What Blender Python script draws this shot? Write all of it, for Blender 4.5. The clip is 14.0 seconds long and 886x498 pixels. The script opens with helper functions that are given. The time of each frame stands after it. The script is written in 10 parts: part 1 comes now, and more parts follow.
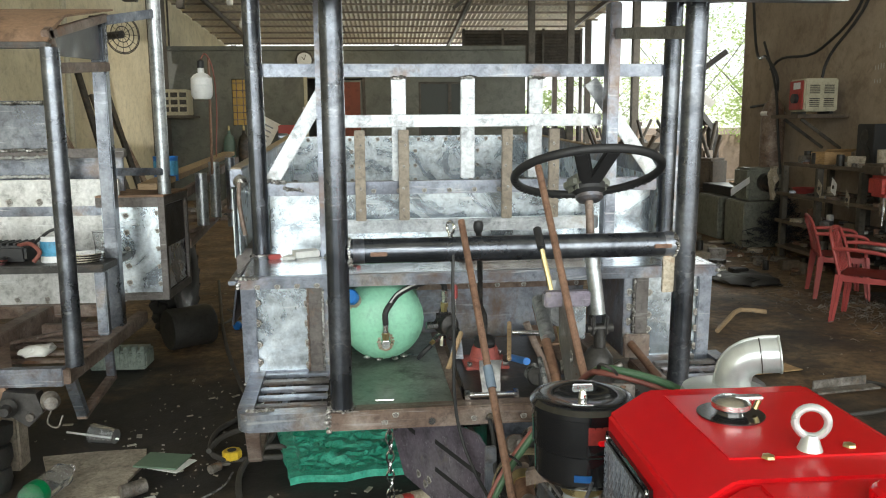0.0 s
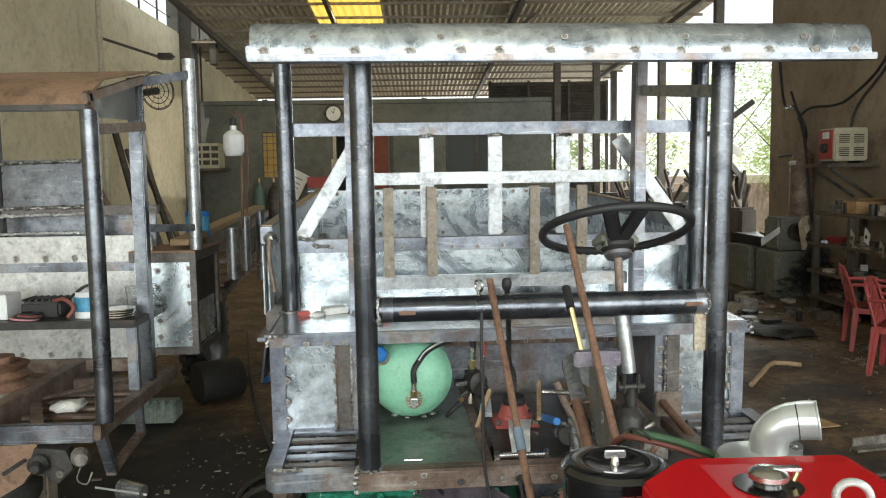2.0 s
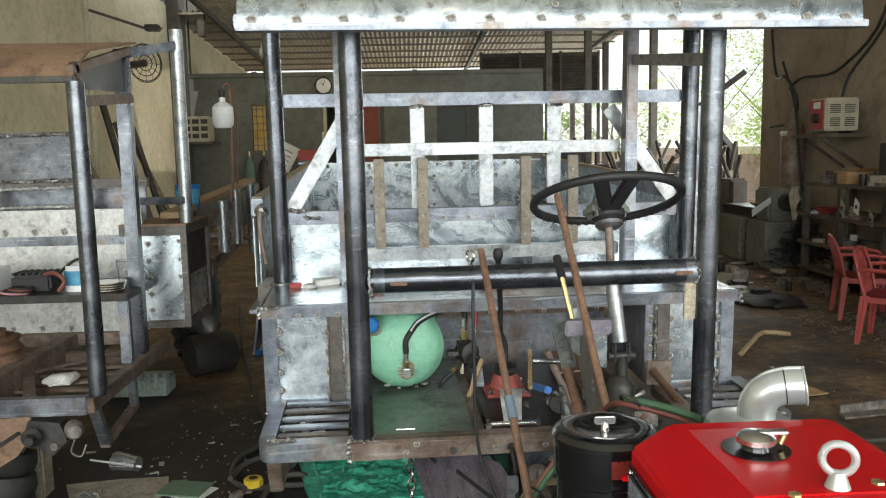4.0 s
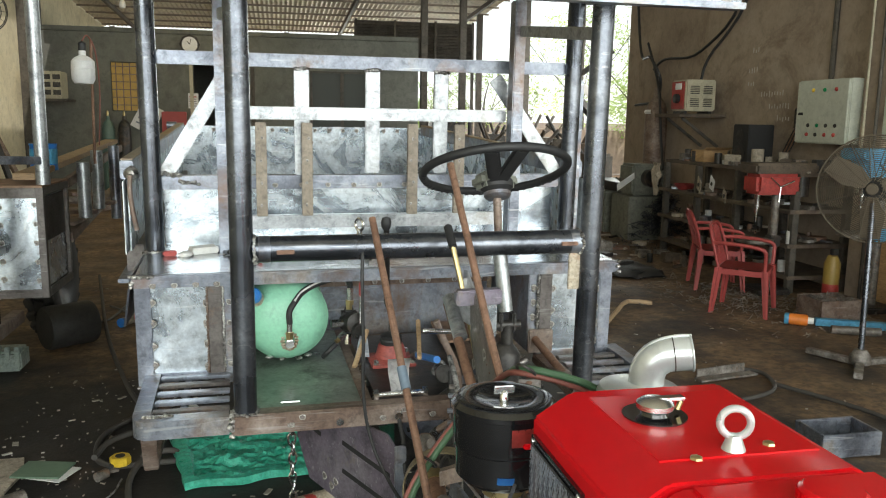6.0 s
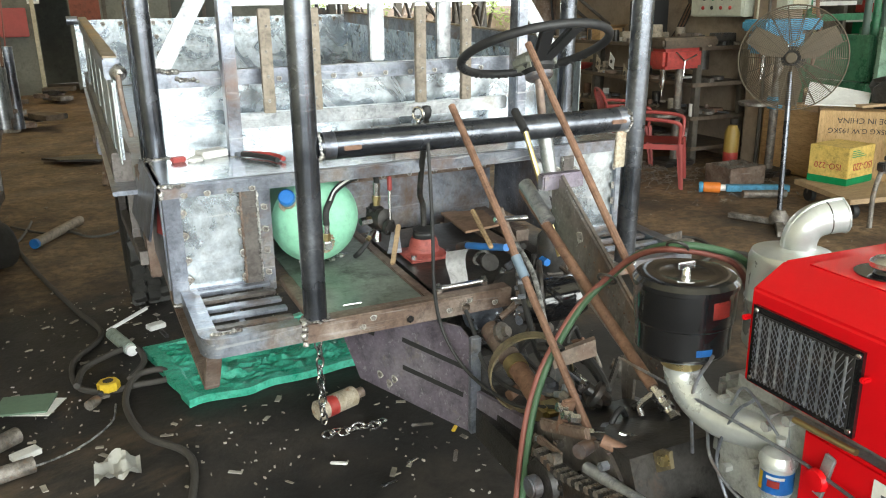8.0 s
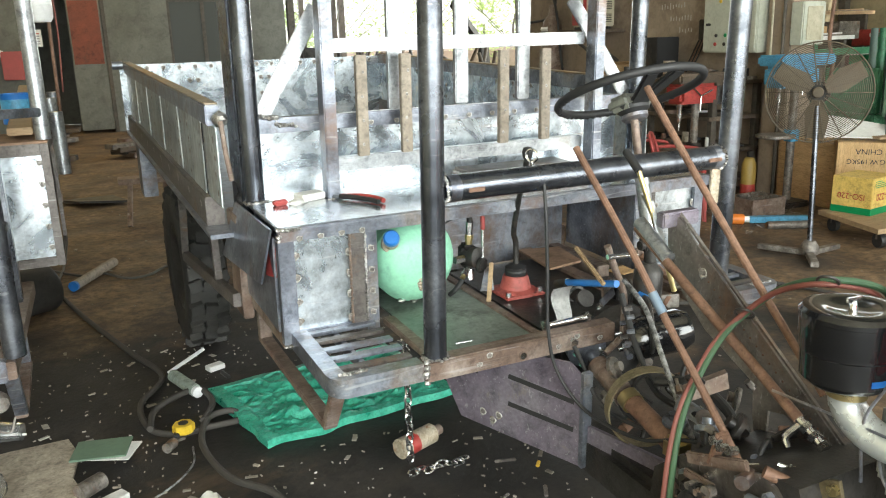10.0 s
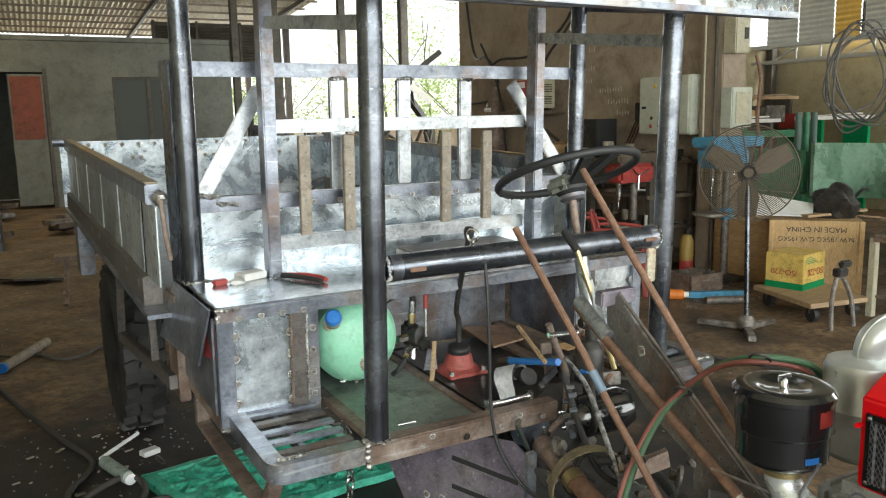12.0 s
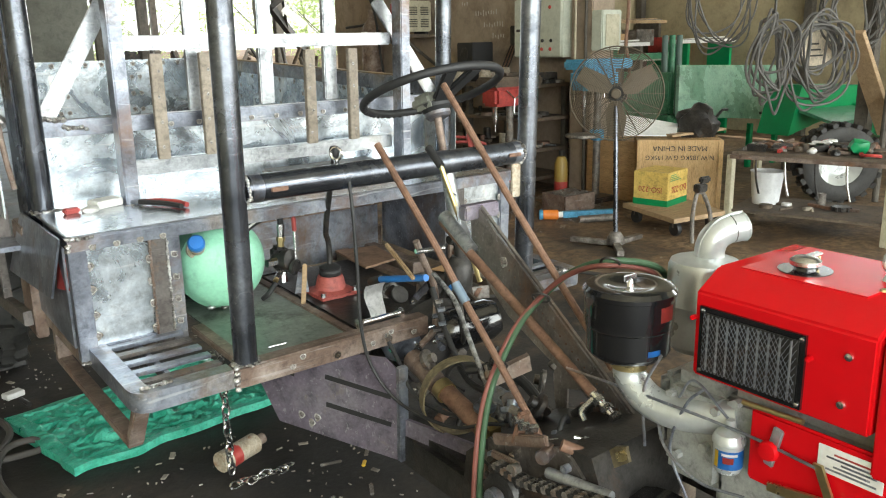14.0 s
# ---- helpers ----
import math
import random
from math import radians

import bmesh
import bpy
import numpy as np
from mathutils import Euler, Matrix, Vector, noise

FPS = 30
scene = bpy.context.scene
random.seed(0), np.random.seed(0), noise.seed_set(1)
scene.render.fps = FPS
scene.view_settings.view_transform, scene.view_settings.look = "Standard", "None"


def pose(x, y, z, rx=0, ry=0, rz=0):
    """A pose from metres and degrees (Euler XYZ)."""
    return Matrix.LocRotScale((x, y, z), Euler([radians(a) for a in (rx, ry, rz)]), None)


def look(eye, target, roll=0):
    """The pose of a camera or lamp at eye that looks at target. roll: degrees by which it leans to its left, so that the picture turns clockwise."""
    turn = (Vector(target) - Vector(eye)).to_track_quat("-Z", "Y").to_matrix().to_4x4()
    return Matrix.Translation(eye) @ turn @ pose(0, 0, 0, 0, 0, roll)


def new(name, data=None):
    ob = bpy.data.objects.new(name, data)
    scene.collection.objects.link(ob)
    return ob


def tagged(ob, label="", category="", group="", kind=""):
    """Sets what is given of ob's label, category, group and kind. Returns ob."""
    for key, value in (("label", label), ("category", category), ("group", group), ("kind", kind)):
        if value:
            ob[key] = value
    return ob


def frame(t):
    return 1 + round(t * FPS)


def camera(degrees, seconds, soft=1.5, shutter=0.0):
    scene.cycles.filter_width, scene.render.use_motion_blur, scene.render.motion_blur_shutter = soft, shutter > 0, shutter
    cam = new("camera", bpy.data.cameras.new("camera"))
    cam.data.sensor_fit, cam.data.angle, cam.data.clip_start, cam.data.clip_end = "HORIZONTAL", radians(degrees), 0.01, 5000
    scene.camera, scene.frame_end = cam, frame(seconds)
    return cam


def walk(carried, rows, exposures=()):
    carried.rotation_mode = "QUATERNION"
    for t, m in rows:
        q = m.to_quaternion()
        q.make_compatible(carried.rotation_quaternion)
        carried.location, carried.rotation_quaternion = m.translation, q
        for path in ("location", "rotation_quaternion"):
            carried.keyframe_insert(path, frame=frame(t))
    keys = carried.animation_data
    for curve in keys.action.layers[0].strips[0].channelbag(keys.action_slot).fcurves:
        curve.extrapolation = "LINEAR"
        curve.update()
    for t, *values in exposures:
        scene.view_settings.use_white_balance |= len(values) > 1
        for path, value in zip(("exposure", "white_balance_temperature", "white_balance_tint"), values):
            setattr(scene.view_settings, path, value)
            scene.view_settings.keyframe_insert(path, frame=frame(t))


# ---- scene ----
cam = camera(58.3, 14.0, soft=1.1)
PATH = [
    (0, (-0.29, -2.471, 1.452), (-0.158, -0.498, 1.152), -0.5),
    (0.5, (-0.285, -2.469, 1.45), (-0.151, -0.495, 1.157), -0.5),
    (1, (-0.286, -2.466, 1.451), (-0.149, -0.491, 1.165), -0.5),
    (1.5, (-0.286, -2.466, 1.465), (-0.17, -0.483, 1.235), -0.8),
    (2, (-0.293, -2.472, 1.478), (-0.227, -0.481, 1.301), -0.9),
    (2.5, (-0.293, -2.478, 1.478), (-0.247, -0.486, 1.303), -0.8),
    (3, (-0.291, -2.476, 1.473), (-0.247, -0.486, 1.272), -1.0),
    (5.5, (-0.292, -2.456, 1.47), (-0.016, -0.497, 1.181), 0.2),
    (6, (-0.338, -2.431, 1.464), (0.067, -0.499, 1.143), 0.8),
    (6.5, (-0.445, -2.397, 1.464), (0.151, -0.531, 1.06), -0.5),
    (7, (-0.575, -2.35, 1.44), (0.061, -0.53, 0.907), -0.7),
    (9.5, (-1.123, -2.104, 1.47), (-0.297, -0.386, 0.866), -1.6),
    (10, (-1.164, -2.131, 1.479), (-0.403, -0.351, 0.975), -1.8),
    (10.5, (-1.184, -2.136, 1.486), (-0.448, -0.316, 1.098), -1.3),
    (11, (-1.18, -2.134, 1.491), (-0.418, -0.312, 1.171), -0.8),
    (11.5, (-1.173, -2.132, 1.493), (-0.353, -0.333, 1.194), -0.8),
    (12, (-1.152, -2.14, 1.49), (-0.251, -0.384, 1.168), -1.2),
    (12.5, (-1.13, -2.155, 1.488), (-0.139, -0.453, 1.142), -1.6),
    (13, (-1.117, -2.162, 1.482), (-0.052, -0.515, 1.091), -1.4),
    (13.5, (-1.112, -2.167, 1.47), (-0.021, -0.55, 1.028), -1.5),
    (14, (-1.107, -2.171, 1.457), (0.014, -0.592, 0.956), -1.4),
]
STOPS = [(0, 0.55), (3, 0.4), (6, 0.6), (7, 0.9), (9.5, 1.45), (10, 1.33), (10.4, 1.1), (11, 0.82), (12.5, 0.8), (14, 1.15)]
walk(cam, [(t, look(eye, target, roll)) for t, eye, target, roll in PATH], STOPS)


# ---- world and light ----
world = bpy.data.worlds.new("world")
scene.world = world
world.use_nodes = True
wn = world.node_tree.nodes
sky = wn.new("ShaderNodeTexSky")
sky.sky_type = "NISHITA"
sky.sun_disc = False
sky.sun_elevation, sky.sun_rotation = radians(58), radians(150)
wn["Background"].inputs[1].default_value = 0.15
haze = wn.new("ShaderNodeMix")
haze.data_type = "RGBA"
haze.inputs[0].default_value = 0.7
haze.inputs[7].default_value = (8.0, 8.2, 7.8, 1)
world.node_tree.links.new(sky.outputs[0], haze.inputs[6])
world.node_tree.links.new(haze.outputs[2], wn["Background"].inputs[0])
sun = new("sun", bpy.data.lights.new("sun", "SUN"))
sun.data.energy, sun.data.angle, sun.data.color = 3.0, radians(0.6), (1.0, 0.95, 0.86)
sun.matrix_world = look((0, 0, 20), (-5.0, 8.6, 0.0))


def area_light(name, x, y, z, rx, rz, w, h, power, color=(1, 1, 1)):
    ob = new(name, bpy.data.lights.new(name, "AREA"))
    ob.data.shape, ob.data.size, ob.data.size_y = "RECTANGLE", w, h
    ob.data.energy, ob.data.color = power, color
    ob.matrix_world = pose(x, y, z, rx, 0, rz)
    return ob


area_light("front_daylight", 0.0, -6.0, 2.4, 90, 0, 9.6, 4.0, 420, (0.95, 1.0, 0.95))
area_light("side_daylight", 5.3, 11.4, 1.9, 90, 90, 5.2, 3.2, 80, (0.95, 1.0, 0.93))
area_light("back_daylight", 6.0, 24.0, 2.4, 92, 180, 9.0, 4.6, 500, (0.95, 1.0, 0.93))
area_light("bay_gap_daylight", 10.5, 1.5, 2.95, 68, 90, 11.0, 1.0, 230, (0.95, 1.0, 0.93))
area_light("bay_front_daylight", 10.2, -6.0, 2.0, 90, 0, 9.0, 3.8, 185, (0.95, 1.0, 0.94))
for x, y in ((-1.45, 11.8),):
    area_light("roof_light", x, y, 4.35, 0, 0, 0.8, 0.9, 16, (1.0, 0.86, 0.55))


# ---- materials ----
def ramp(nt, src, stops):
    r = nt.nodes.new("ShaderNodeValToRGB")
    while len(r.color_ramp.elements) < len(stops):
        r.color_ramp.elements.new(0.5)
    for e, (p, c) in zip(r.color_ramp.elements, stops):
        e.position, e.color = p, (*c, 1) if len(c) == 3 else c
    nt.links.new(src, r.inputs[0])
    return r.outputs[0]


def noise_tex(nt, vec, scale, detail=6, rough=0.6, distort=0.0):
    n = nt.nodes.new("ShaderNodeTexNoise")
    n.inputs["Scale"].default_value, n.inputs["Detail"].default_value = scale, detail
    n.inputs["Roughness"].default_value, n.inputs["Distortion"].default_value = rough, distort
    nt.links.new(vec, n.inputs["Vector"])
    return n.outputs[0]


def mix(nt, fac, a, b):
    m = nt.nodes.new("ShaderNodeMix")
    m.data_type = "RGBA"
    for sock, v in ((m.inputs[0], fac), (m.inputs[6], a), (m.inputs[7], b)):
        if isinstance(v, (int, float)):
            sock.default_value = v
        elif isinstance(v, tuple):
            sock.default_value = (*v, 1)
        else:
            nt.links.new(v, sock)
    return m.outputs[2]


def surface(name, stops, scale=3.0, rough=(0.4, 0.6), metal=0.0, bump=0.1, fine=60.0, stain=None, stain_at=(0.55, 0.7), stain_scale=1.3,
            vary=0.0, coat=0.0, stretch=(1, 1, 1), stain_metal=None, distort=0.0, stain_rough=None, grime=0.5, scratch=0.0):
    """A node material: a colour ramp over noise, a second colour in patches, fine relief; all in metres of the thing."""
    m = bpy.data.materials.new(name)
    m.use_nodes = True
    nt = m.node_tree
    bsdf = nt.nodes["Principled BSDF"]
    tc = nt.nodes.new("ShaderNodeTexCoord")
    mp = nt.nodes.new("ShaderNodeMapping")
    mp.inputs["Scale"].default_value = stretch
    nt.links.new(tc.outputs["Object"], mp.inputs[0])
    vec = mp.outputs[0]
    if vary:
        oi = nt.nodes.new("ShaderNodeObjectInfo")
        ad = nt.nodes.new("ShaderNodeVectorMath")
        ad.operation = "MULTIPLY_ADD"
        ad.inputs[1].default_value = (1, 1, 1)
        sc = nt.nodes.new("ShaderNodeVectorMath")
        sc.operation = "SCALE"
        sc.inputs[0].default_value = (37.0, 19.0, 53.0)
        nt.links.new(oi.outputs["Random"], sc.inputs["Scale"])
        nt.links.new(vec, ad.inputs[0])
        nt.links.new(sc.outputs[0], ad.inputs[2])
        vec = ad.outputs[0]
    n1 = noise_tex(nt, vec, scale, 8, 0.62, distort)
    n2 = noise_tex(nt, vec, fine, 4, 0.6)
    col = ramp(nt, n1, stops)
    dark = nt.nodes.new("ShaderNodeMapRange")
    dark.inputs["From Min"].default_value, dark.inputs["From Max"].default_value = 0.3, 0.7
    dark.inputs["To Min"].default_value, dark.inputs["To Max"].default_value = 1 - 0.32 * grime, 1 + 0.2 * grime
    nt.links.new(n2, dark.inputs[0])
    mul = nt.nodes.new("ShaderNodeVectorMath")
    mul.operation = "SCALE"
    nt.links.new(col, mul.inputs[0])
    nt.links.new(dark.outputs[0], mul.inputs["Scale"])
    col = mul.outputs[0]
    if grime:
        n4 = noise_tex(nt, vec, max(7.0, scale * 4.5), 12, 0.72, 0.4)
        worn = ramp(nt, n4, [(0.36, (1 - 0.75 * grime,) * 3), (0.48, (1.0,) * 3), (0.62, (1 + 0.3 * grime,) * 3)])
        mg = nt.nodes.new("ShaderNodeVectorMath")
        mg.operation = "MULTIPLY"
        nt.links.new(col, mg.inputs[0])
        nt.links.new(worn, mg.inputs[1])
        col = mg.outputs[0]
    if scratch:
        ms = nt.nodes.new("ShaderNodeMapping")
        ms.inputs["Rotation"].default_value = (0.5, 0.7, 0.4)
        ms.inputs["Scale"].default_value = (4, 95, 60)
        nt.links.new(vec, ms.inputs[0])
        fs = ramp(nt, noise_tex(nt, ms.outputs[0], 1.0, 3, 0.5, 0.8), [(0.62, (0, 0, 0)), (0.7, (scratch,) * 3)])
        col = mix(nt, fs, col, (0.82, 0.83, 0.84))
    rg = nt.nodes.new("ShaderNodeMapRange")
    rg.inputs["From Min"].default_value, rg.inputs["From Max"].default_value = 0.3, 0.7
    rg.inputs["To Min"].default_value, rg.inputs["To Max"].default_value = rough
    nt.links.new(n1, rg.inputs[0])
    rough_out = rg.outputs[0]
    bsdf.inputs["Metallic"].default_value = metal
    if stain:
        n3 = noise_tex(nt, vec, stain_scale, 9, 0.7, 0.6)
        f = ramp(nt, n3, [(stain_at[0], (0, 0, 0)), (stain_at[1], (1, 1, 1))])
        col = mix(nt, f, col, stain)
        if stain_metal is not None:
            mr = nt.nodes.new("ShaderNodeMapRange")
            mr.inputs["To Min"].default_value, mr.inputs["To Max"].default_value = metal, stain_metal
            nt.links.new(f, mr.inputs[0])
            nt.links.new(mr.outputs[0], bsdf.inputs["Metallic"])
        if stain_rough is not None:
            mx = nt.nodes.new("ShaderNodeMix")
            nt.links.new(f, mx.inputs[0])
            nt.links.new(rough_out, mx.inputs[2])
            mx.inputs[3].default_value = stain_rough
            rough_out = mx.outputs[0]
    nt.links.new(col, bsdf.inputs["Base Color"])
    nt.links.new(rough_out, bsdf.inputs["Roughness"])
    if coat:
        bsdf.inputs["Coat Weight"].default_value, bsdf.inputs["Coat Roughness"].default_value = coat, 0.08
    if bump:
        b = nt.nodes.new("ShaderNodeBump")
        b.inputs["Strength"].default_value, b.inputs["Distance"].default_value = bump, 0.01
        ad2 = nt.nodes.new("ShaderNodeMath")
        ad2.operation = "MULTIPLY_ADD"
        ad2.inputs[1].default_value = 0.5
        nt.links.new(n2, ad2.inputs[0])
        nt.links.new(n1, ad2.inputs[2])
        nt.links.new(ad2.outputs[0], b.inputs["Height"])
        nt.links.new(b.outputs[0], bsdf.inputs["Normal"])
    return m


def plain(name, color, rough=0.5, metal=0.0, glow=0.0, alpha=1.0, coat=0.0):
    k = color
    m = surface(name, [(0.3, tuple(c * 0.88 for c in k)), (0.7, tuple(min(1, c * 1.1) for c in k))], 9.0, (rough * 0.85, min(1, rough * 1.15)), metal, 0.02, 120.0, coat=coat, grime=0.12)
    if glow:
        b = m.node_tree.nodes["Principled BSDF"]
        b.inputs["Emission Color"].default_value, b.inputs["Emission Strength"].default_value = (*k, 1), glow
    return m


PIPE = surface("mill_scale_pipe", [(0.3, (0.06, 0.066, 0.08)), (0.55, (0.14, 0.15, 0.172)), (0.75, (0.27, 0.285, 0.31))], 4.0, (0.2, 0.36), 0.88, 0.03, 90, (0.17, 0.13, 0.1), (0.6, 0.8), 2.5, scratch=0.14)
STEEL = surface("raw_steel", [(0.25, (0.07, 0.07, 0.078)), (0.42, (0.18, 0.195, 0.235)), (0.55, (0.3, 0.325, 0.375)), (0.64, (0.31, 0.285, 0.27)), (0.78, (0.58, 0.61, 0.66))], 5.0, (0.28, 0.48), 0.75, 0.04, 110, (0.19, 0.12, 0.082), (0.52, 0.7), 3.0, vary=1, scratch=0.3)
RUSTY = surface("rusty_steel", [(0.25, (0.07, 0.045, 0.032)), (0.45, (0.18, 0.125, 0.098)), (0.6, (0.27, 0.215, 0.182)), (0.78, (0.4, 0.355, 0.32))], 7.0, (0.45, 0.7), 0.4, 0.15, 120, (0.28, 0.13, 0.055), (0.6, 0.75), 4.0, vary=1, scratch=0.15)
RUST_ROD = surface("rust_brown_rod", [(0.3, (0.12, 0.062, 0.04)), (0.7, (0.27, 0.158, 0.108))], 14.0, (0.5, 0.75), 0.25, 0.15, 160)
GALV = surface("galvanised_sheet", [(0.25, (0.21, 0.245, 0.29)), (0.42, (0.42, 0.475, 0.525)), (0.56, (0.62, 0.675, 0.715)), (0.74, (0.86, 0.9, 0.92))], 4.5, (0.18, 0.4), 0.85, 0.025, 70, (0.78, 0.77, 0.72), (0.6, 0.66), 4.5, vary=1, distort=1.2, stain_rough=0.5, scratch=0.5)
BRIGHT = surface("bright_galvanised_tube", [(0.3, (0.27, 0.285, 0.3)), (0.7, (0.52, 0.54, 0.56))], 5.0, (0.28, 0.46), 0.75, 0.05, 90, (0.34, 0.31, 0.27), (0.58, 0.72), 5.0, vary=1, grime=0.6, scratch=0.25)
# Oily steel; its dark tone also stands in for shade in an opening.
OILY = surface("oily_steel_and_shade", [(0.3, (0.012, 0.012, 0.012)), (0.7, (0.075, 0.07, 0.066))], 9.0, (0.3, 0.55), 0.4, 0.2, 120, (0.12, 0.075, 0.05), (0.55, 0.75), 6.0, vary=1)
CAST = surface("cast_grey_paint", [(0.3, (0.24, 0.25, 0.24)), (0.7, (0.4, 0.41, 0.4))], 8.0, (0.35, 0.55), 0.2, 0.1, 150, (0.08, 0.075, 0.07), (0.62, 0.8), 7.0)
RED = surface("red_gloss_paint", [(0.3, (0.56, 0.004, 0.008)), (0.7, (0.6, 0.006, 0.01))], 3.0, (0.2, 0.26), 0.0, 0.0, 60, grime=0.03)
RED.node_tree.nodes["Principled BSDF"].inputs["Specular IOR Level"].default_value = 0.32
BLACK_PAINT = plain("black_gloss_paint", (0.008, 0.008, 0.009), 0.14, coat=0.8)
BLACK = plain("black_rubber", (0.02, 0.02, 0.021), 0.55)
SILVER = surface("silver_paint", [(0.3, (0.5, 0.53, 0.53)), (0.7, (0.62, 0.65, 0.65))], 8.0, (0.24, 0.36), 0.55, 0.03, 100, grime=0.1)
CHROME = plain("bright_zinc", (0.72, 0.72, 0.72), 0.22, 1.0)
BRASS = plain("yellow_zinc", (0.5, 0.4, 0.2), 0.3, 0.9)
BRASSBAND = surface("dull_brass_band", [(0.3, (0.16, 0.13, 0.08)), (0.7, (0.36, 0.3, 0.18))], 9.0, (0.35, 0.55), 0.6, 0.1, 120, (0.1, 0.06, 0.03), (0.55, 0.7), 6.0)
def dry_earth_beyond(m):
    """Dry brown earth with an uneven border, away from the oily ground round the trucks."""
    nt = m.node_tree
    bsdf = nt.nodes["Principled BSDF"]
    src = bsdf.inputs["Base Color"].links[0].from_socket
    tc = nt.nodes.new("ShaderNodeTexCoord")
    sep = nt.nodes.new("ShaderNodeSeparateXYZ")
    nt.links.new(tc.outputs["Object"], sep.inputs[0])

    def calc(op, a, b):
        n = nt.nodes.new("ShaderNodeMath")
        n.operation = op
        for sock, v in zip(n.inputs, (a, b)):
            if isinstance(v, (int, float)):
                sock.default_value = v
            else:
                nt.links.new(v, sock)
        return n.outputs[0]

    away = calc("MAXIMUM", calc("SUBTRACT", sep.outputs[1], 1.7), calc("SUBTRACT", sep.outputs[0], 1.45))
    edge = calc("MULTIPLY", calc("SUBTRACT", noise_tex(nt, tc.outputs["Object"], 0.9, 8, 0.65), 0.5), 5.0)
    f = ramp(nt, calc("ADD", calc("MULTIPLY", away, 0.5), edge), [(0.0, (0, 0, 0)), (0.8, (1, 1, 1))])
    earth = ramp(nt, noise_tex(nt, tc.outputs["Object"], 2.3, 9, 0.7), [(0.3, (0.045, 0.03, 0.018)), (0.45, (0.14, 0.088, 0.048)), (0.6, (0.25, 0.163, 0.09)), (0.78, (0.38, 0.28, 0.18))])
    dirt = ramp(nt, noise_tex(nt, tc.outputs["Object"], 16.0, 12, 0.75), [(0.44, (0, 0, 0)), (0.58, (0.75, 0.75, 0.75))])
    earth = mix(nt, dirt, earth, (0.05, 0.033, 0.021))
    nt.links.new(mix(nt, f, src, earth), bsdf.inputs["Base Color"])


MINT = surface("mint_green_paint", [(0.3, (0.24, 0.55, 0.38)), (0.7, (0.3, 0.63, 0.45))], 5.0, (0.3, 0.45), 0.0, 0.05, 80, (0.3, 0.19, 0.09), (0.66, 0.76), 6.0, grime=0.25)
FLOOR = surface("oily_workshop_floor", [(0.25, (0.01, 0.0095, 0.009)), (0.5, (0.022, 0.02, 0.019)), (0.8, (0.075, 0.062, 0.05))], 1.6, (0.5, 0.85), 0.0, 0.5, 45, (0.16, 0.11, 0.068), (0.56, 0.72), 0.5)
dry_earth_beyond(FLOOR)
PLASTER = surface("yellowish_plaster", [(0.25, (0.5, 0.44, 0.29)), (0.55, (0.64, 0.58, 0.41)), (0.8, (0.7, 0.64, 0.47))], 0.8, (0.8, 0.95), 0.0, 0.15, 30, (0.36, 0.32, 0.22), (0.56, 0.75), 1.2, grime=0.25)
BLOCKWALL = surface("grey_render", [(0.25, (0.1, 0.104, 0.09)), (0.55, (0.17, 0.176, 0.155)), (0.8, (0.22, 0.226, 0.2))], 0.9, (0.85, 0.95), 0.0, 0.2, 30, (0.115, 0.115, 0.105), (0.52, 0.68), 1.1, grime=0.3)
BROWNWALL = surface("dirty_brown_render", [(0.25, (0.24, 0.185, 0.14)), (0.55, (0.35, 0.28, 0.215)), (0.8, (0.42, 0.35, 0.28))], 0.9, (0.85, 0.95), 0.0, 0.2, 30, (0.16, 0.115, 0.08), (0.54, 0.7), 1.0, grime=0.25)
ROOFING = surface("old_corrugated_iron", [(0.3, (0.5, 0.46, 0.35)), (0.7, (0.74, 0.69, 0.55))], 1.5, (0.5, 0.7), 0.1, 0.1, 40, (0.26, 0.17, 0.1), (0.58, 0.75), 1.2)
BEAM = surface("old_beam", [(0.3, (0.055, 0.048, 0.04)), (0.7, (0.13, 0.115, 0.095))], 4.0, (0.6, 0.8), 0.2, 0.1, 60)
WOOD = surface("raw_wood", [(0.3, (0.3, 0.2, 0.11)), (0.7, (0.46, 0.33, 0.2))], 5.0, (0.6, 0.8), 0.0, 0.15, 60, (0.2, 0.13, 0.08), (0.6, 0.8), 3.0, stretch=(1, 6, 6))
TARP = surface("green_tarpaulin", [(0.3, (0.015, 0.26, 0.165)), (0.7, (0.1, 0.54, 0.39))], 14.0, (0.25, 0.45), 0.0, 0.9, 60, grime=0.4)
GREEN = surface("green_gloss_paint", [(0.3, (0.05, 0.2, 0.11)), (0.7, (0.13, 0.33, 0.2))], 3.0, (0.2, 0.4), 0.15, 0.05, 60, (0.04, 0.09, 0.06), (0.6, 0.8), 2.0)
TYRE = surface("tyre_rubber", [(0.3, (0.018, 0.018, 0.017)), (0.7, (0.045, 0.043, 0.04))], 7.0, (0.5, 0.75), 0.0, 0.2, 80, (0.11, 0.088, 0.065), (0.62, 0.85), 4.0)
PLASTIC_RED = plain("faded_red_plastic", (0.34, 0.055, 0.05), 0.5)
CARTON = surface("yellow_carton", [(0.3, (0.58, 0.4, 0.1)), (0.7, (0.66, 0.48, 0.14))], 5.0, (0.6, 0.75), 0.0, 0.05, 60)
PLY = surface("brown_plywood", [(0.3, (0.36, 0.22, 0.1)), (0.7, (0.52, 0.34, 0.17))], 4.0, (0.6, 0.75), 0.0, 0.1, 60, (0.25, 0.15, 0.08), (0.6, 0.8), 2.5, stretch=(1, 1, 5))

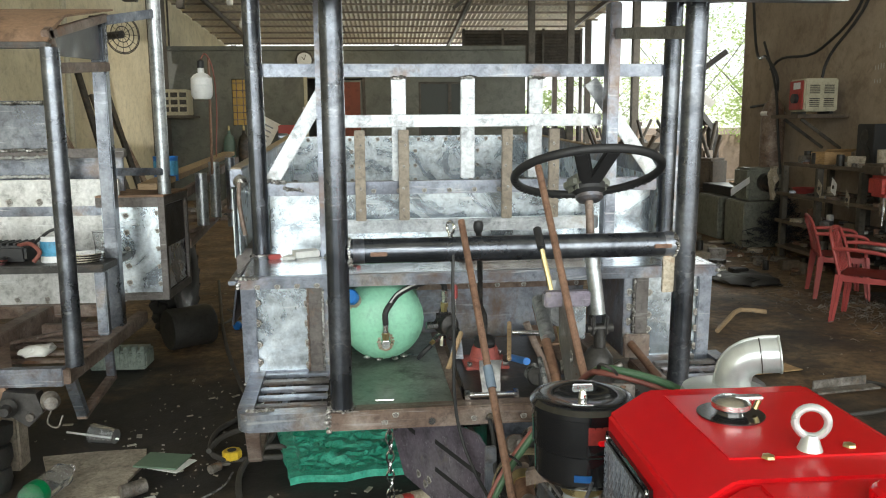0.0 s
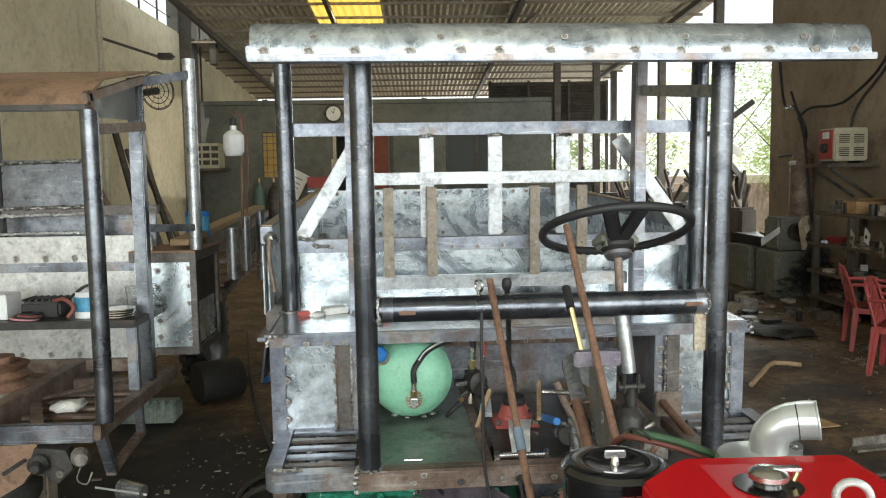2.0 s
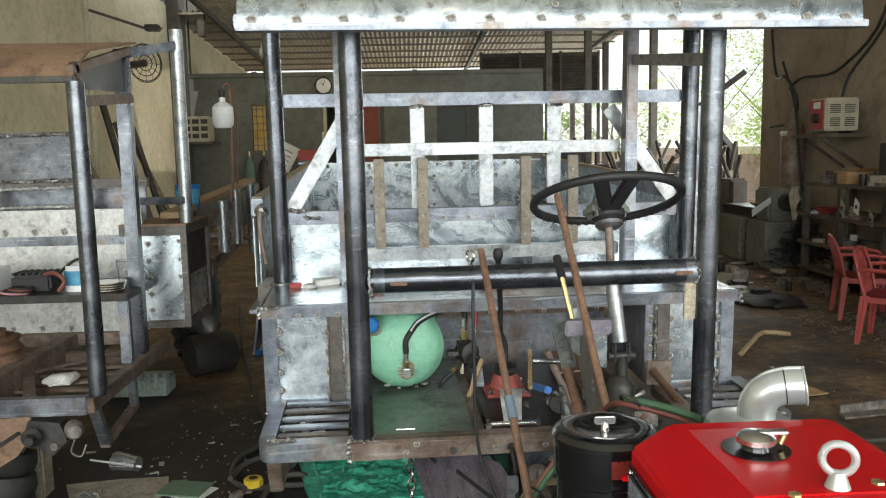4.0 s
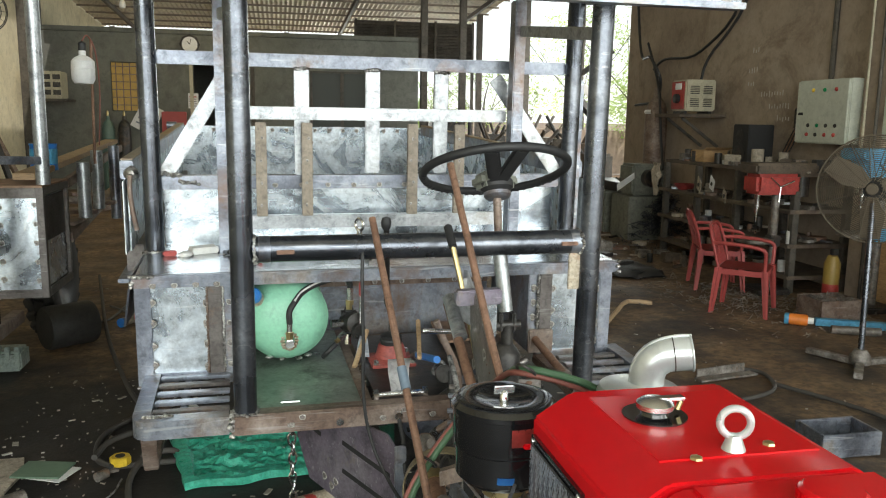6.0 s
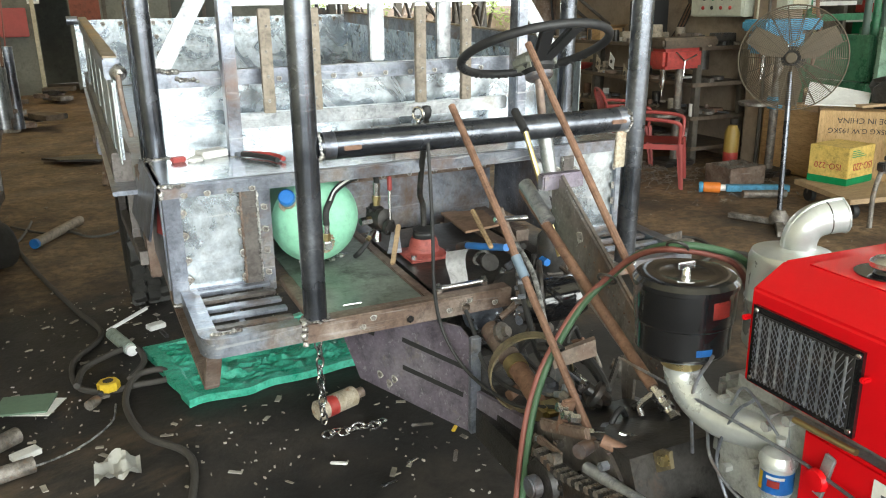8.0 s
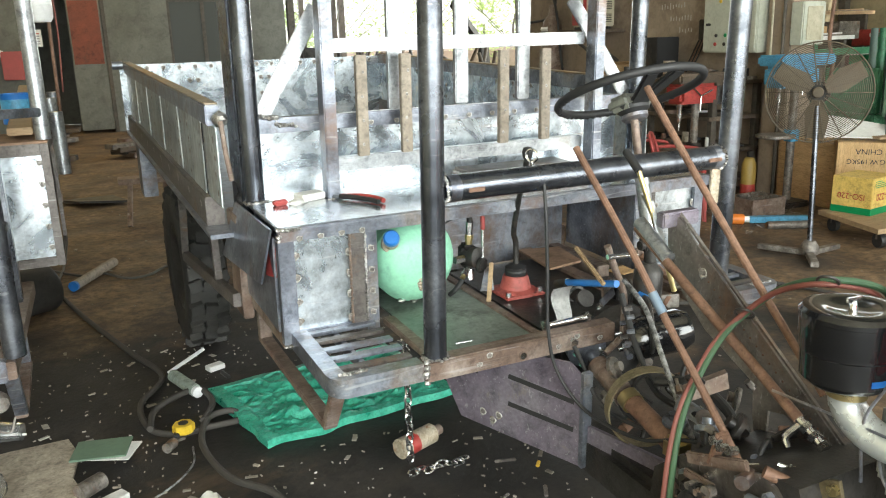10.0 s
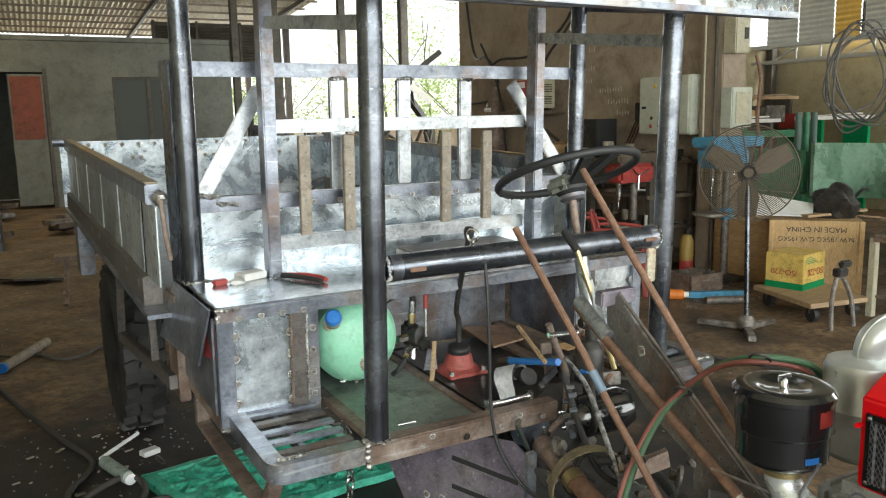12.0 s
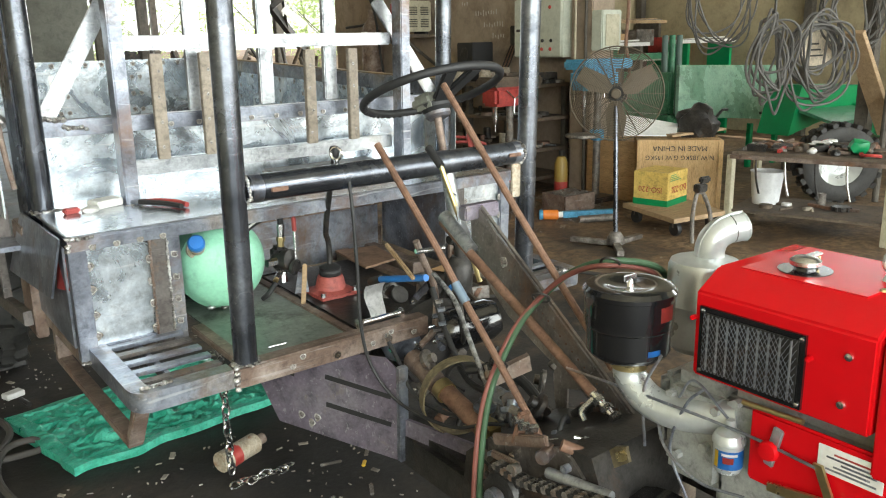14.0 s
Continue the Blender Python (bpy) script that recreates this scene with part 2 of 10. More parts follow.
BENCH = surface("bench_galvanised", [(0.25, (0.4, 0.42, 0.44)), (0.5, (0.56, 0.58, 0.6)), (0.75, (0.74, 0.76, 0.77))], 5.0, (0.14, 0.32), 0.85, 0.03, 70, (0.15, 0.13, 0.12), (0.57, 0.63), 11.0, grime=0.6, scratch=0.5)
GREENISH = surface("oily_green_plate", [(0.3, (0.11, 0.14, 0.12)), (0.7, (0.3, 0.35, 0.3))], 6.0, (0.25, 0.5), 0.4, 0.08, 90, (0.05, 0.05, 0.045), (0.55, 0.7), 6.0)
OLDWOOD = surface("weathered_slat", [(0.3, (0.2, 0.165, 0.13)), (0.7, (0.36, 0.31, 0.25))], 9.0, (0.6, 0.8), 0.0, 0.15, 110, (0.12, 0.09, 0.07), (0.6, 0.75), 8.0, vary=1)
WOODRAIL = surface("dusty_rail", [(0.3, (0.22, 0.19, 0.15)), (0.7, (0.36, 0.31, 0.25))], 7.0, (0.5, 0.7), 0.3, 0.1, 90, (0.42, 0.29, 0.16), (0.45, 0.6), 1.6)
BLUE = plain("blue_paint", (0.02, 0.16, 0.5), 0.4)
CYAN = surface("blue_machine_paint", [(0.3, (0.05, 0.24, 0.42)), (0.7, (0.1, 0.36, 0.56))], 7.0, (0.4, 0.6), 0.0, 0.05, 90, (0.12, 0.1, 0.08), (0.62, 0.78), 6.0)
HOSE_GREY = surface("braided_hose", [(0.4, (0.03, 0.03, 0.03)), (0.6, (0.3, 0.3, 0.3))], 40.0, (0.4, 0.6), 0.1, 0.1, 200)
BRICKRED = surface("faded_brick_red_paint", [(0.3, (0.13, 0.035, 0.02)), (0.7, (0.22, 0.06, 0.035))], 2.0, (0.6, 0.8), 0.0, 0.1, 40, (0.09, 0.045, 0.03), (0.55, 0.72), 2.5)
REDPRIMER = surface("red_primer", [(0.3, (0.26, 0.05, 0.04)), (0.7, (0.4, 0.1, 0.085))], 8.0, (0.45, 0.65), 0.0, 0.1, 120, (0.08, 0.05, 0.04), (0.62, 0.78), 9.0)
STEELPLATE = surface("heat_stained_plate", [(0.25, (0.1, 0.088, 0.08)), (0.5, (0.2, 0.178, 0.162)), (0.75, (0.33, 0.305, 0.285))], 4.0, (0.3, 0.48), 0.65, 0.05, 100, (0.25, 0.15, 0.095), (0.54, 0.7), 3.2, scratch=0.2)
PURPLE = surface("purple_heat_tint_plate", [(0.25, (0.14, 0.115, 0.155)), (0.5, (0.225, 0.195, 0.245)), (0.75, (0.33, 0.31, 0.35))], 4.0, (0.32, 0.48), 0.6, 0.06, 100, (0.34, 0.3, 0.23), (0.6, 0.72), 4.0, scratch=0.25)
HEATBLUE = plain("heat_blue_steel", (0.2, 0.27, 0.36), 0.4, 0.5)
HOSE_BLACK = plain("dusty_black_hose", (0.055, 0.05, 0.045), 0.7)
YELLOW = plain("yellow_plastic", (0.62, 0.42, 0.03), 0.45)
WHITE = plain("white_plastic", (0.75, 0.76, 0.77), 0.4)
CREAM = surface("cream_machine_paint", [(0.3, (0.38, 0.35, 0.25)), (0.7, (0.5, 0.465, 0.35))], 5.0, (0.4, 0.6), 0.0, 0.05, 60, (0.22, 0.18, 0.12), (0.6, 0.78), 4.0, grime=0.3)
PANELGREY = surface("pale_grey_enamel", [(0.3, (0.42, 0.44, 0.37)), (0.7, (0.53, 0.55, 0.47))], 4.0, (0.35, 0.5), 0.0, 0.03, 60, (0.36, 0.34, 0.27), (0.64, 0.8), 3.0, grime=0.2)
REDMETAL = surface("dirty_red_paint", [(0.3, (0.32, 0.03, 0.025)), (0.7, (0.45, 0.06, 0.05))], 6.0, (0.35, 0.6), 0.0, 0.06, 90, (0.1, 0.06, 0.05), (0.6, 0.78), 6.0)
SHELFWOOD = surface("dirty_bench_wood", [(0.3, (0.05, 0.038, 0.028)), (0.7, (0.15, 0.112, 0.08))], 5.0, (0.6, 0.85), 0.0, 0.2, 60, (0.05, 0.04, 0.035), (0.55, 0.75), 4.0)
GREENPAINT = plain("bright_green_paint", (0.0, 0.22, 0.075), 0.35)
PAPER = plain("paper", (0.72, 0.72, 0.7), 0.7)
GLASS = bpy.data.materials.new("clear_plastic")
GLASS.use_nodes = True
_g = GLASS.node_tree.nodes["Principled BSDF"]
_g.inputs["Transmission Weight"].default_value, _g.inputs["Roughness"].default_value, _g.inputs["IOR"].default_value = 0.92, 0.12, 1.35
_g.inputs["Base Color"].default_value = (0.9, 0.92, 0.93, 1)
PANE = bpy.data.materials.new("dusty_window_pane")
PANE.use_nodes = True
_g = PANE.node_tree.nodes["Principled BSDF"]
_g.inputs["Specular IOR Level"].default_value = 0.25
_g.inputs["Base Color"].default_value, _g.inputs["Roughness"].default_value = (0.05, 0.056, 0.05, 1), 0.4
LEAF = surface("leaf_green", [(0.3, (0.12, 0.2, 0.06)), (0.7, (0.26, 0.37, 0.13))], 4.0, (0.5, 0.7), 0.0, 0.0, 20)
_ln = LEAF.node_tree
_tl = _ln.nodes.new("ShaderNodeBsdfTranslucent")
_tl.inputs[0].default_value = (0.48, 0.6, 0.22, 1)
_mx = _ln.nodes.new("ShaderNodeMixShader")
_mx.inputs[0].default_value = 0.6
_ln.links.new(_ln.nodes["Principled BSDF"].outputs[0], _mx.inputs[1])
_ln.links.new(_tl.outputs[0], _mx.inputs[2])
_ln.links.new(_mx.outputs[0], _ln.nodes["Material Output"].inputs[0])
SCRAP = surface("mixed_scrap_metal", [(0.3, (0.06, 0.055, 0.05)), (0.5, (0.18, 0.16, 0.14)), (0.7, (0.36, 0.34, 0.32))], 14.0, (0.4, 0.7), 0.4, 0.2, 120, (0.2, 0.11, 0.06), (0.55, 0.7), 9.0, vary=1)
GREENHOSE = plain("green_hose_rubber", (0.05, 0.11, 0.055), 0.6)
REDHOSE = plain("red_hose_rubber", (0.2, 0.065, 0.05), 0.6)
WHITESTEEL = surface("white_galvanised", [(0.25, (0.4, 0.4, 0.39)), (0.5, (0.58, 0.58, 0.57)), (0.75, (0.7, 0.7, 0.7))], 5.0, (0.35, 0.55), 0.5, 0.05, 70, (0.42, 0.34, 0.26), (0.62, 0.74), 5.0, vary=1, scratch=0.3)
RUSTSHEET = surface("brown_rust_sheet", [(0.25, (0.2, 0.12, 0.075)), (0.5, (0.28, 0.175, 0.115)), (0.75, (0.36, 0.24, 0.17))], 2.5, (0.6, 0.8), 0.2, 0.06, 70, (0.36, 0.3, 0.24), (0.6, 0.78), 2.0)
CASTGREEN = surface("pale_green_casting", [(0.3, (0.2, 0.26, 0.23)), (0.7, (0.38, 0.44, 0.4))], 8.0, (0.4, 0.6), 0.2, 0.08, 100, (0.1, 0.09, 0.08), (0.6, 0.75), 8.0)
RUSTCAN = surface("flaking_can", [(0.3, (0.32, 0.26, 0.18)), (0.7, (0.6, 0.54, 0.44))], 22.0, (0.5, 0.7), 0.2, 0.15, 120, (0.28, 0.13, 0.06), (0.55, 0.68), 16.0)
CHIPBOARD = surface("chipboard", [(0.3, (0.26, 0.22, 0.17)), (0.7, (0.48, 0.42, 0.34))], 10.0, (0.7, 0.9), 0.0, 0.3, 80, (0.14, 0.11, 0.085), (0.56, 0.7), 9.0)
NOTEGREEN = plain("green_card", (0.13, 0.2, 0.14), 0.6)
LITTER = surface("litter_mix", [(0.35, (0.09, 0.08, 0.07)), (0.52, (0.3, 0.27, 0.22)), (0.62, (0.46, 0.44, 0.4))], 1.7, (0.5, 0.8), 0.1, 0.0, 60)
CYLGREEN = plain("grey_green_cylinder_paint", (0.1, 0.16, 0.14), 0.5)
YELLOWPANE = plain("yellow_lit_glass", (0.6, 0.38, 0.08), 0.4)
CHALK = plain("chalk", (0.5, 0.47, 0.43), 0.9)
CRATEWOOD = surface("yellow_plywood", [(0.3, (0.42, 0.26, 0.11)), (0.7, (0.55, 0.37, 0.18))], 4.0, (0.6, 0.75), 0.0, 0.1, 60, (0.36, 0.22, 0.1), (0.6, 0.8), 2.5, stretch=(5, 1, 1))
HEATSWARF = surface("blue_black_swarf", [(0.35, (0.01, 0.012, 0.018)), (0.6, (0.05, 0.055, 0.07)), (0.7, (0.3, 0.3, 0.3))], 20.0, (0.3, 0.5), 0.6, 0.0, 90)
ORANGE = plain("orange_plastic", (0.7, 0.2, 0.03), 0.45)
MACHINE = surface("old_machine_paint", [(0.3, (0.12, 0.125, 0.105)), (0.7, (0.24, 0.245, 0.21))], 5.0, (0.4, 0.65), 0.1, 0.08, 80, (0.07, 0.06, 0.05), (0.56, 0.74), 5.0)
BRIGHTGREY = plain("pale_grey_steel", (0.45, 0.45, 0.42), 0.55, 0.2)
HOSE_COIL = plain("grey_black_hose", (0.1, 0.095, 0.088), 0.55)
CAGE = plain("dusty_brown_cage", (0.1, 0.08, 0.055), 0.8)
DARKBLADE = plain("dust_brown_blade", (0.15, 0.12, 0.085), 0.65)
TUBELIGHT = plain("fluorescent_tube", (1.0, 0.96, 0.85), 0.4, glow=5.0)
EDGEANGLE = surface("brown_edge_angle", [(0.3, (0.072, 0.062, 0.057)), (0.7, (0.2, 0.182, 0.172))], 9.0, (0.4, 0.6), 0.45, 0.1, 110, (0.2, 0.115, 0.065), (0.58, 0.74), 6.0, vary=1, scratch=0.15)
# Green enamel of the tailboard; its pale reflections are put into the colour.
GREENSHEEN = surface("green_enamel_painted_sheen", [(0.3, (0.14, 0.29, 0.2)), (0.7, (0.27, 0.43, 0.33))], 2.2, (0.18, 0.4), 0.2, 0.05, 60, (0.1, 0.24, 0.15), (0.55, 0.7), 2.5)
GREENRIM = surface("worn_green_enamel", [(0.3, (0.02, 0.14, 0.07)), (0.7, (0.06, 0.24, 0.13))], 6.0, (0.3, 0.5), 0.0, 0.08, 80, (0.12, 0.1, 0.07), (0.62, 0.78), 8.0)
PALECARD = surface("pale_card", [(0.3, (0.6, 0.52, 0.4)), (0.7, (0.74, 0.66, 0.54))], 5.0, (0.7, 0.85), 0.0, 0.05, 60)
BEDGALV = surface("weathered_bed_galvanised", [(0.25, (0.17, 0.195, 0.2)), (0.45, (0.32, 0.355, 0.36)), (0.6, (0.46, 0.5, 0.5)), (0.8, (0.72, 0.75, 0.74))], 5.5, (0.25, 0.45), 0.6, 0.03, 70, (0.17, 0.125, 0.085), (0.55, 0.7), 4.0, vary=1, distort=1.0, stretch=(1, 1, 0.4), grime=0.7, scratch=0.35)
BAYPLASTER = surface("stained_bay_plaster", [(0.25, (0.24, 0.2, 0.125)), (0.55, (0.36, 0.305, 0.19)), (0.8, (0.43, 0.37, 0.24))], 0.7, (0.8, 0.95), 0.0, 0.1, 25, (0.2, 0.165, 0.11), (0.54, 0.74), 0.9, grime=0.25)




# ---- mesh helpers ----
def thing(name, label, category, at=(0, 0, 0), group="", kind=""):
    ob = new(name)
    ob.location = at
    return tagged(ob, label, category, group, kind)


def origin(ob):
    p = Vector((0, 0, 0))
    while ob is not None:
        p += Vector(ob.location)
        ob = ob.parent
    return p


def part(name, bm, material, parent=None, label="", smooth=True):
    """Links a bmesh, built in the place's metres, as one mesh object under parent."""
    me = bpy.data.meshes.new(name)
    bmesh.ops.recalc_face_normals(bm, faces=bm.faces)
    if smooth:
        for f in bm.faces:
            f.smooth = True
        for e in bm.edges:
            if len(e.link_faces) == 2 and e.calc_face_angle(0) > radians(35):
                e.smooth = False
    bm.to_mesh(me)
    bm.free()
    me.materials.append(material)
    ob = new(name, me)
    if parent is not None:
        me.transform(Matrix.Translation(-origin(parent)))
        ob.parent = parent
    if label:
        ob["label"] = label
    return ob


def solid(name, bm, material, label, category, group="", kind=""):
    return tagged(part(name, bm, material), label, category, group, kind)


def box(x0, x1, y0, y1, z0, z1, bevel=0.004, bm=None):
    own = bmesh.new()
    bmesh.ops.create_cube(own, size=1, matrix=Matrix.Translation(((x0 + x1) / 2, (y0 + y1) / 2, (z0 + z1) / 2)) @ Matrix.Diagonal((abs(x1 - x0), abs(y1 - y0), abs(z1 - z0), 1)))
    if bevel:
        bmesh.ops.bevel(own, geom=own.edges[:], offset=min(bevel, 0.45 * min(abs(x1 - x0), abs(y1 - y0), abs(z1 - z0))), segments=2, affect="EDGES")
    return join(bm, own)


def join(bm, own):
    if bm is None:
        return own
    me = bpy.data.meshes.new("tmp")
    own.to_mesh(me)
    own.free()
    bm.from_mesh(me)
    bpy.data.meshes.remove(me)
    return bm


def moved(bm, m):
    bmesh.ops.transform(bm, matrix=m, verts=bm.verts)
    return bm


def frame_of(p0, p1, up=(0, 0, 1)):
    z = (Vector(p1) - Vector(p0)).normalized()
    u = Vector(up) if abs(z.dot(Vector(up))) < 0.98 else Vector((0, 1, 0))
    x = u.cross(z).normalized()
    y = z.cross(x)
    return Matrix((x, y, z)).transposed().to_4x4()


def beam(p0, p1, w, h, bevel=0.003, bm=None, up=(0, 0, 1)):
    """A square bar from p0 to p1: w across, h along up."""
    n = (Vector(p1) - Vector(p0)).length
    own = box(-w / 2, w / 2, -h / 2, h / 2, 0, n, bevel)
    return join(bm, moved(own, Matrix.Translation(p0) @ frame_of(p0, p1, up)))


def cyl(p0, p1, r, r2=None, seg=20, bm=None, bevel=0.0):
    own = bmesh.new()
    n = (Vector(p1) - Vector(p0)).length
    bmesh.ops.create_cone(own, cap_ends=True, segments=seg, radius1=r, radius2=r if r2 is None else r2, depth=n)
    if bevel:
        bmesh.ops.bevel(own, geom=[e for e in own.edges if len([f for f in e.link_faces if len(f.verts) > 4]) == 1], offset=bevel, segments=2, affect="EDGES")
    moved(own, Matrix.Translation((Vector(p0) + Vector(p1)) / 2) @ frame_of(p0, p1))
    return join(bm, own)


def lathe(profile, at=(0, 0, 0), seg=32, bm=None, axis=None):
    """Turns (radius, height) pairs round z at a place; axis: another direction for z."""
    own = bmesh.new()
    rings = []
    for r, h in profile:
        rings.append([own.verts.new((max(r, 1e-4) * math.cos(2 * math.pi * i / seg), max(r, 1e-4) * math.sin(2 * math.pi * i / seg), h)) for i in range(seg)])
    for a, b in zip(rings, rings[1:]):
        for i in range(seg):
            own.faces.new((a[i], a[(i + 1) % seg], b[(i + 1) % seg], b[i]))
    for ring in (rings[0], rings[-1]):
        own.faces.new(ring)
    m = Matrix.Translation(at)
    if axis is not None:
        m = m @ frame_of((0, 0, 0), axis)
    return join(bm, moved(own, m))


def spline(pts, n=6):
    """A smooth line through the points."""
    p = [Vector(q) for q in pts]
    p = [2 * p[0] - p[1]] + p + [2 * p[-1] - p[-2]]
    out = []
    for a, b, c, d in zip(p, p[1:], p[2:], p[3:]):
        for i in range(n):
            t = i / n
            out.append(0.5 * ((2 * b) + (c - a) * t + (2 * a - 5 * b + 4 * c - d) * t * t + (3 * b - a - 3 * c + d) * t ** 3))
    return out + [p[-2]]


def tube(pts, r, seg=10, bm=None, smooth_n=6, closed=False):
    """A hose, rod or cable along points; r: one radius, or one for each point of the drawn line."""
    line = spline(pts, smooth_n) if smooth_n else [Vector(q) for q in pts]
    own = bmesh.new()
    x = None
    rings = []
    for i, q in enumerate(line):
        t = (line[min(i + 1, len(line) - 1)] - line[max(i - 1, 0)]).normalized()
        if x is None:
            x = t.orthogonal().normalized()
        x = (x - t * x.dot(t)).normalized()
        y = t.cross(x)
        rr = r if isinstance(r, (int, float)) else r[min(i, len(r) - 1)]
        rings.append([own.verts.new(q + rr * (math.cos(2 * math.pi * k / seg) * x + math.sin(2 * math.pi * k / seg) * y)) for k in range(seg)])
    for a, b in zip(rings, rings[1:]):
        for k in range(seg):
            own.faces.new((a[k], a[(k + 1) % seg], b[(k + 1) % seg], b[k]))
    if not closed:
        own.faces.new(rings[0]), own.faces.new(rings[-1])
    return join(bm, own)


def ring(at, axis, radius, r, seg=40, tseg=10, bm=None, arc=1.0):
    own = bmesh.new()
    m = Matrix.Translation(at) @ frame_of((0, 0, 0), axis)
    rows = []
    count = seg if arc >= 1 else seg + 1
    for i in range(count):
        a = 2 * math.pi * arc * i / seg
        rows.append([own.verts.new(m @ Vector(((radius + r * math.cos(2 * math.pi * k / tseg)) * math.cos(a), (radius + r * math.cos(2 * math.pi * k / tseg)) * math.sin(a), r * math.sin(2 * math.pi * k / tseg)))) for k in range(tseg)])
    n = len(rows)
    for i in range(n if arc >= 1 else n - 1):
        a, b = rows[i], rows[(i + 1) % n]
        for k in range(tseg):
            own.faces.new((a[k], a[(k + 1) % tseg], b[(k + 1) % tseg], b[k]))
    return join(bm, own)


def slab(points, thick, bm=None, axis=(0, 0, 1)):
    """A plate: an outline of 3D points, thickened along axis."""
    own = bmesh.new()
    d = Vector(axis).normalized() * thick
    a = [own.verts.new(p) for p in points]
    b = [own.verts.new(Vector(p) + d) for p in points]
    own.faces.new(a), own.faces.new(b)
    for i in range(len(a)):
        own.faces.new((a[i], a[(i + 1) % len(a)], b[(i + 1) % len(a)], b[i]))
    return join(bm, own)


# ---- the hall ----
def grid_mesh(name, xs, ys, zf, material, skip=None):
    vs, fs = [], []
    for y in ys:
        for x in xs:
            vs.append((x, y, zf(x, y)))
    n = len(xs)
    for j in range(len(ys) - 1):
        for i in range(n - 1):
            a = j * n + i
            if skip and skip(xs[i], ys[j]):
                continue
            fs.append((a, a + 1, a + n + 1, a + n))
    me = bpy.data.meshes.new(name)
    me.from_pydata(vs, [], fs)
    me.materials.append(material)
    me.update()
    return new(name, me)


def floor_height(x, y):
    d = max(abs(x) - 14, abs(y) - 18, 0)
    return 0.012 * noise.noise((x * 1.3, y * 1.3, 0)) + 0.006 * noise.noise((x * 6, y * 6, 4)) - 0.006 - min(0.3, d * 0.02)


fx = [-900, -200, -60, -20] + [-8 + 0.14 * i for i in range(160)] + [20, 60, 200, 900]
fy = [-900, -200, -60, -20] + [-7 + 0.14 * i for i in range(165)] + [22, 60, 200, 900]
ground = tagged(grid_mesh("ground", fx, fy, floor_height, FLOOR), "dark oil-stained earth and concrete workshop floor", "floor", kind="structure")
for p in ground.data.polygons:
    p.use_smooth = True


def roof_z(y):
    return 3.95 + (22 - y) * 0.049


def skylight(x, y):
    return (-2.05 < x < -0.85 and 10.4 < y < 13.9)


ry = [10.0, 10.5, 13.0, 14.0, 18.0, 22.0]
rx = [-4.98 + 0.0225 * i for i in range(444)]
roof_main = grid_mesh("ceiling", rx, ry, lambda x, y: roof_z(y) + 0.026 * math.sin(2 * math.pi * x / 0.1125), ROOFING, lambda x, y: skylight(x, y + 0.01) or (x < -4.2 and y < 13.9))
tagged(roof_main, "old rusty corrugated iron roof on steel purlins", "ceiling", kind="structure")
FILM = bpy.data.materials.new("yellowed_translucent_sheet")
FILM.use_nodes = True
fn = FILM.node_tree
tr_ = fn.nodes.new("ShaderNodeBsdfTranslucent")
tr_.inputs[0].default_value = (0.62, 0.42, 0.08, 1)
fn.links.new(tr_.outputs[0], fn.nodes["Material Output"].inputs[0])
for k, (x0, x1, y0, y1) in enumerate(((-2.07, -0.83, 10.5, 14.0),)):
    ob = grid_mesh("skylight", [x0 + 0.0325 * i for i in range(int((x1 - x0) / 0.0325) + 2)], [y0 - 0.05, y1 + 0.05], lambda x, y: roof_z(y) + 0.045 + 0.018 * math.sin(2 * math.pi * x / 0.15), FILM)
    tagged(ob, "yellowed translucent roof sheet", "skylight", "roof lights", "structure")

high = bmesh.new()
box(-5.2, 5.1, -7.0, 10.0, 6.35, 6.42, 0, high)
box(-5.2, -4.2, 10.001, 22.0, 6.35, 6.42, 0, high)
solid("ceiling_high", high, ROOFING, "high sheet roof over the front of the hall", "ceiling", kind="structure")
# Unseen wall, added to keep sky light out between the two roofs.
solid("wall_gable", box(-4.2, 5.0, 9.9, 9.98, 4.62, 6.34, 0), BLOCKWALL, "plain unseen wall, added to close the gap between the high and the low roof", "wall", kind="structure")
solid("wall_cladding", box(-5.2, -4.99, 13.9, 22.0, 4.46, 6.34, 0), BLOCKWALL, "dark grey cladding above the plaster wall", "wall", kind="structure")
solid("roof_edge_post", box(-4.42, -4.28, 14.05, 14.2, 3.85, 6.3, 0.008), BEAM, "dark steel post at the edge of the low roof", "post", kind="structure")
solid("wall_side_high", box(5.0, 5.09, -7.0, 3.5, 4.0, 6.34, 0), BLOCKWALL, "plain wall above the side bay", "wall", kind="structure")
wl_bm = bmesh.new()
for y0, y1, z0, z1 in ((-7.0, 11.0, 0, 6.34), (11.0, 13.9, 0, 4.48), (11.0, 13.9, 5.5, 6.34), (13.9, 22.0, 0, 4.459)):
    box(-5.2, -5.0, y0, y1, z0, z1, 0, wl_bm)
bmesh.ops.remove_doubles(wl_bm, verts=wl_bm.verts, dist=1e-5)
solid("wall_left", wl_bm, PLASTER, "tall yellowish plastered side wall with dirt streaks", "wall", kind="structure")
solid("wall_right", slab([(4.62, 3.5, 0), (4.62, 8.44, 0), (4.62, 8.44, 6.34), (4.62, 3.5, 6.34)], 0.2, axis=(1, 0, 0)), BROWNWALL, "dirty brown rendered wall with chalk marks", "wall", kind="structure")
w3 = thing("window_3", "high unglazed window opening with thin bars", "window", (-5.1, 12.4, 4.5), kind="structure")
for y in (12.0, 13.0):
    part("bar", box(-5.12, -5.09, y, y + 0.03, 4.481, 5.499, 0), BEAM, w3)
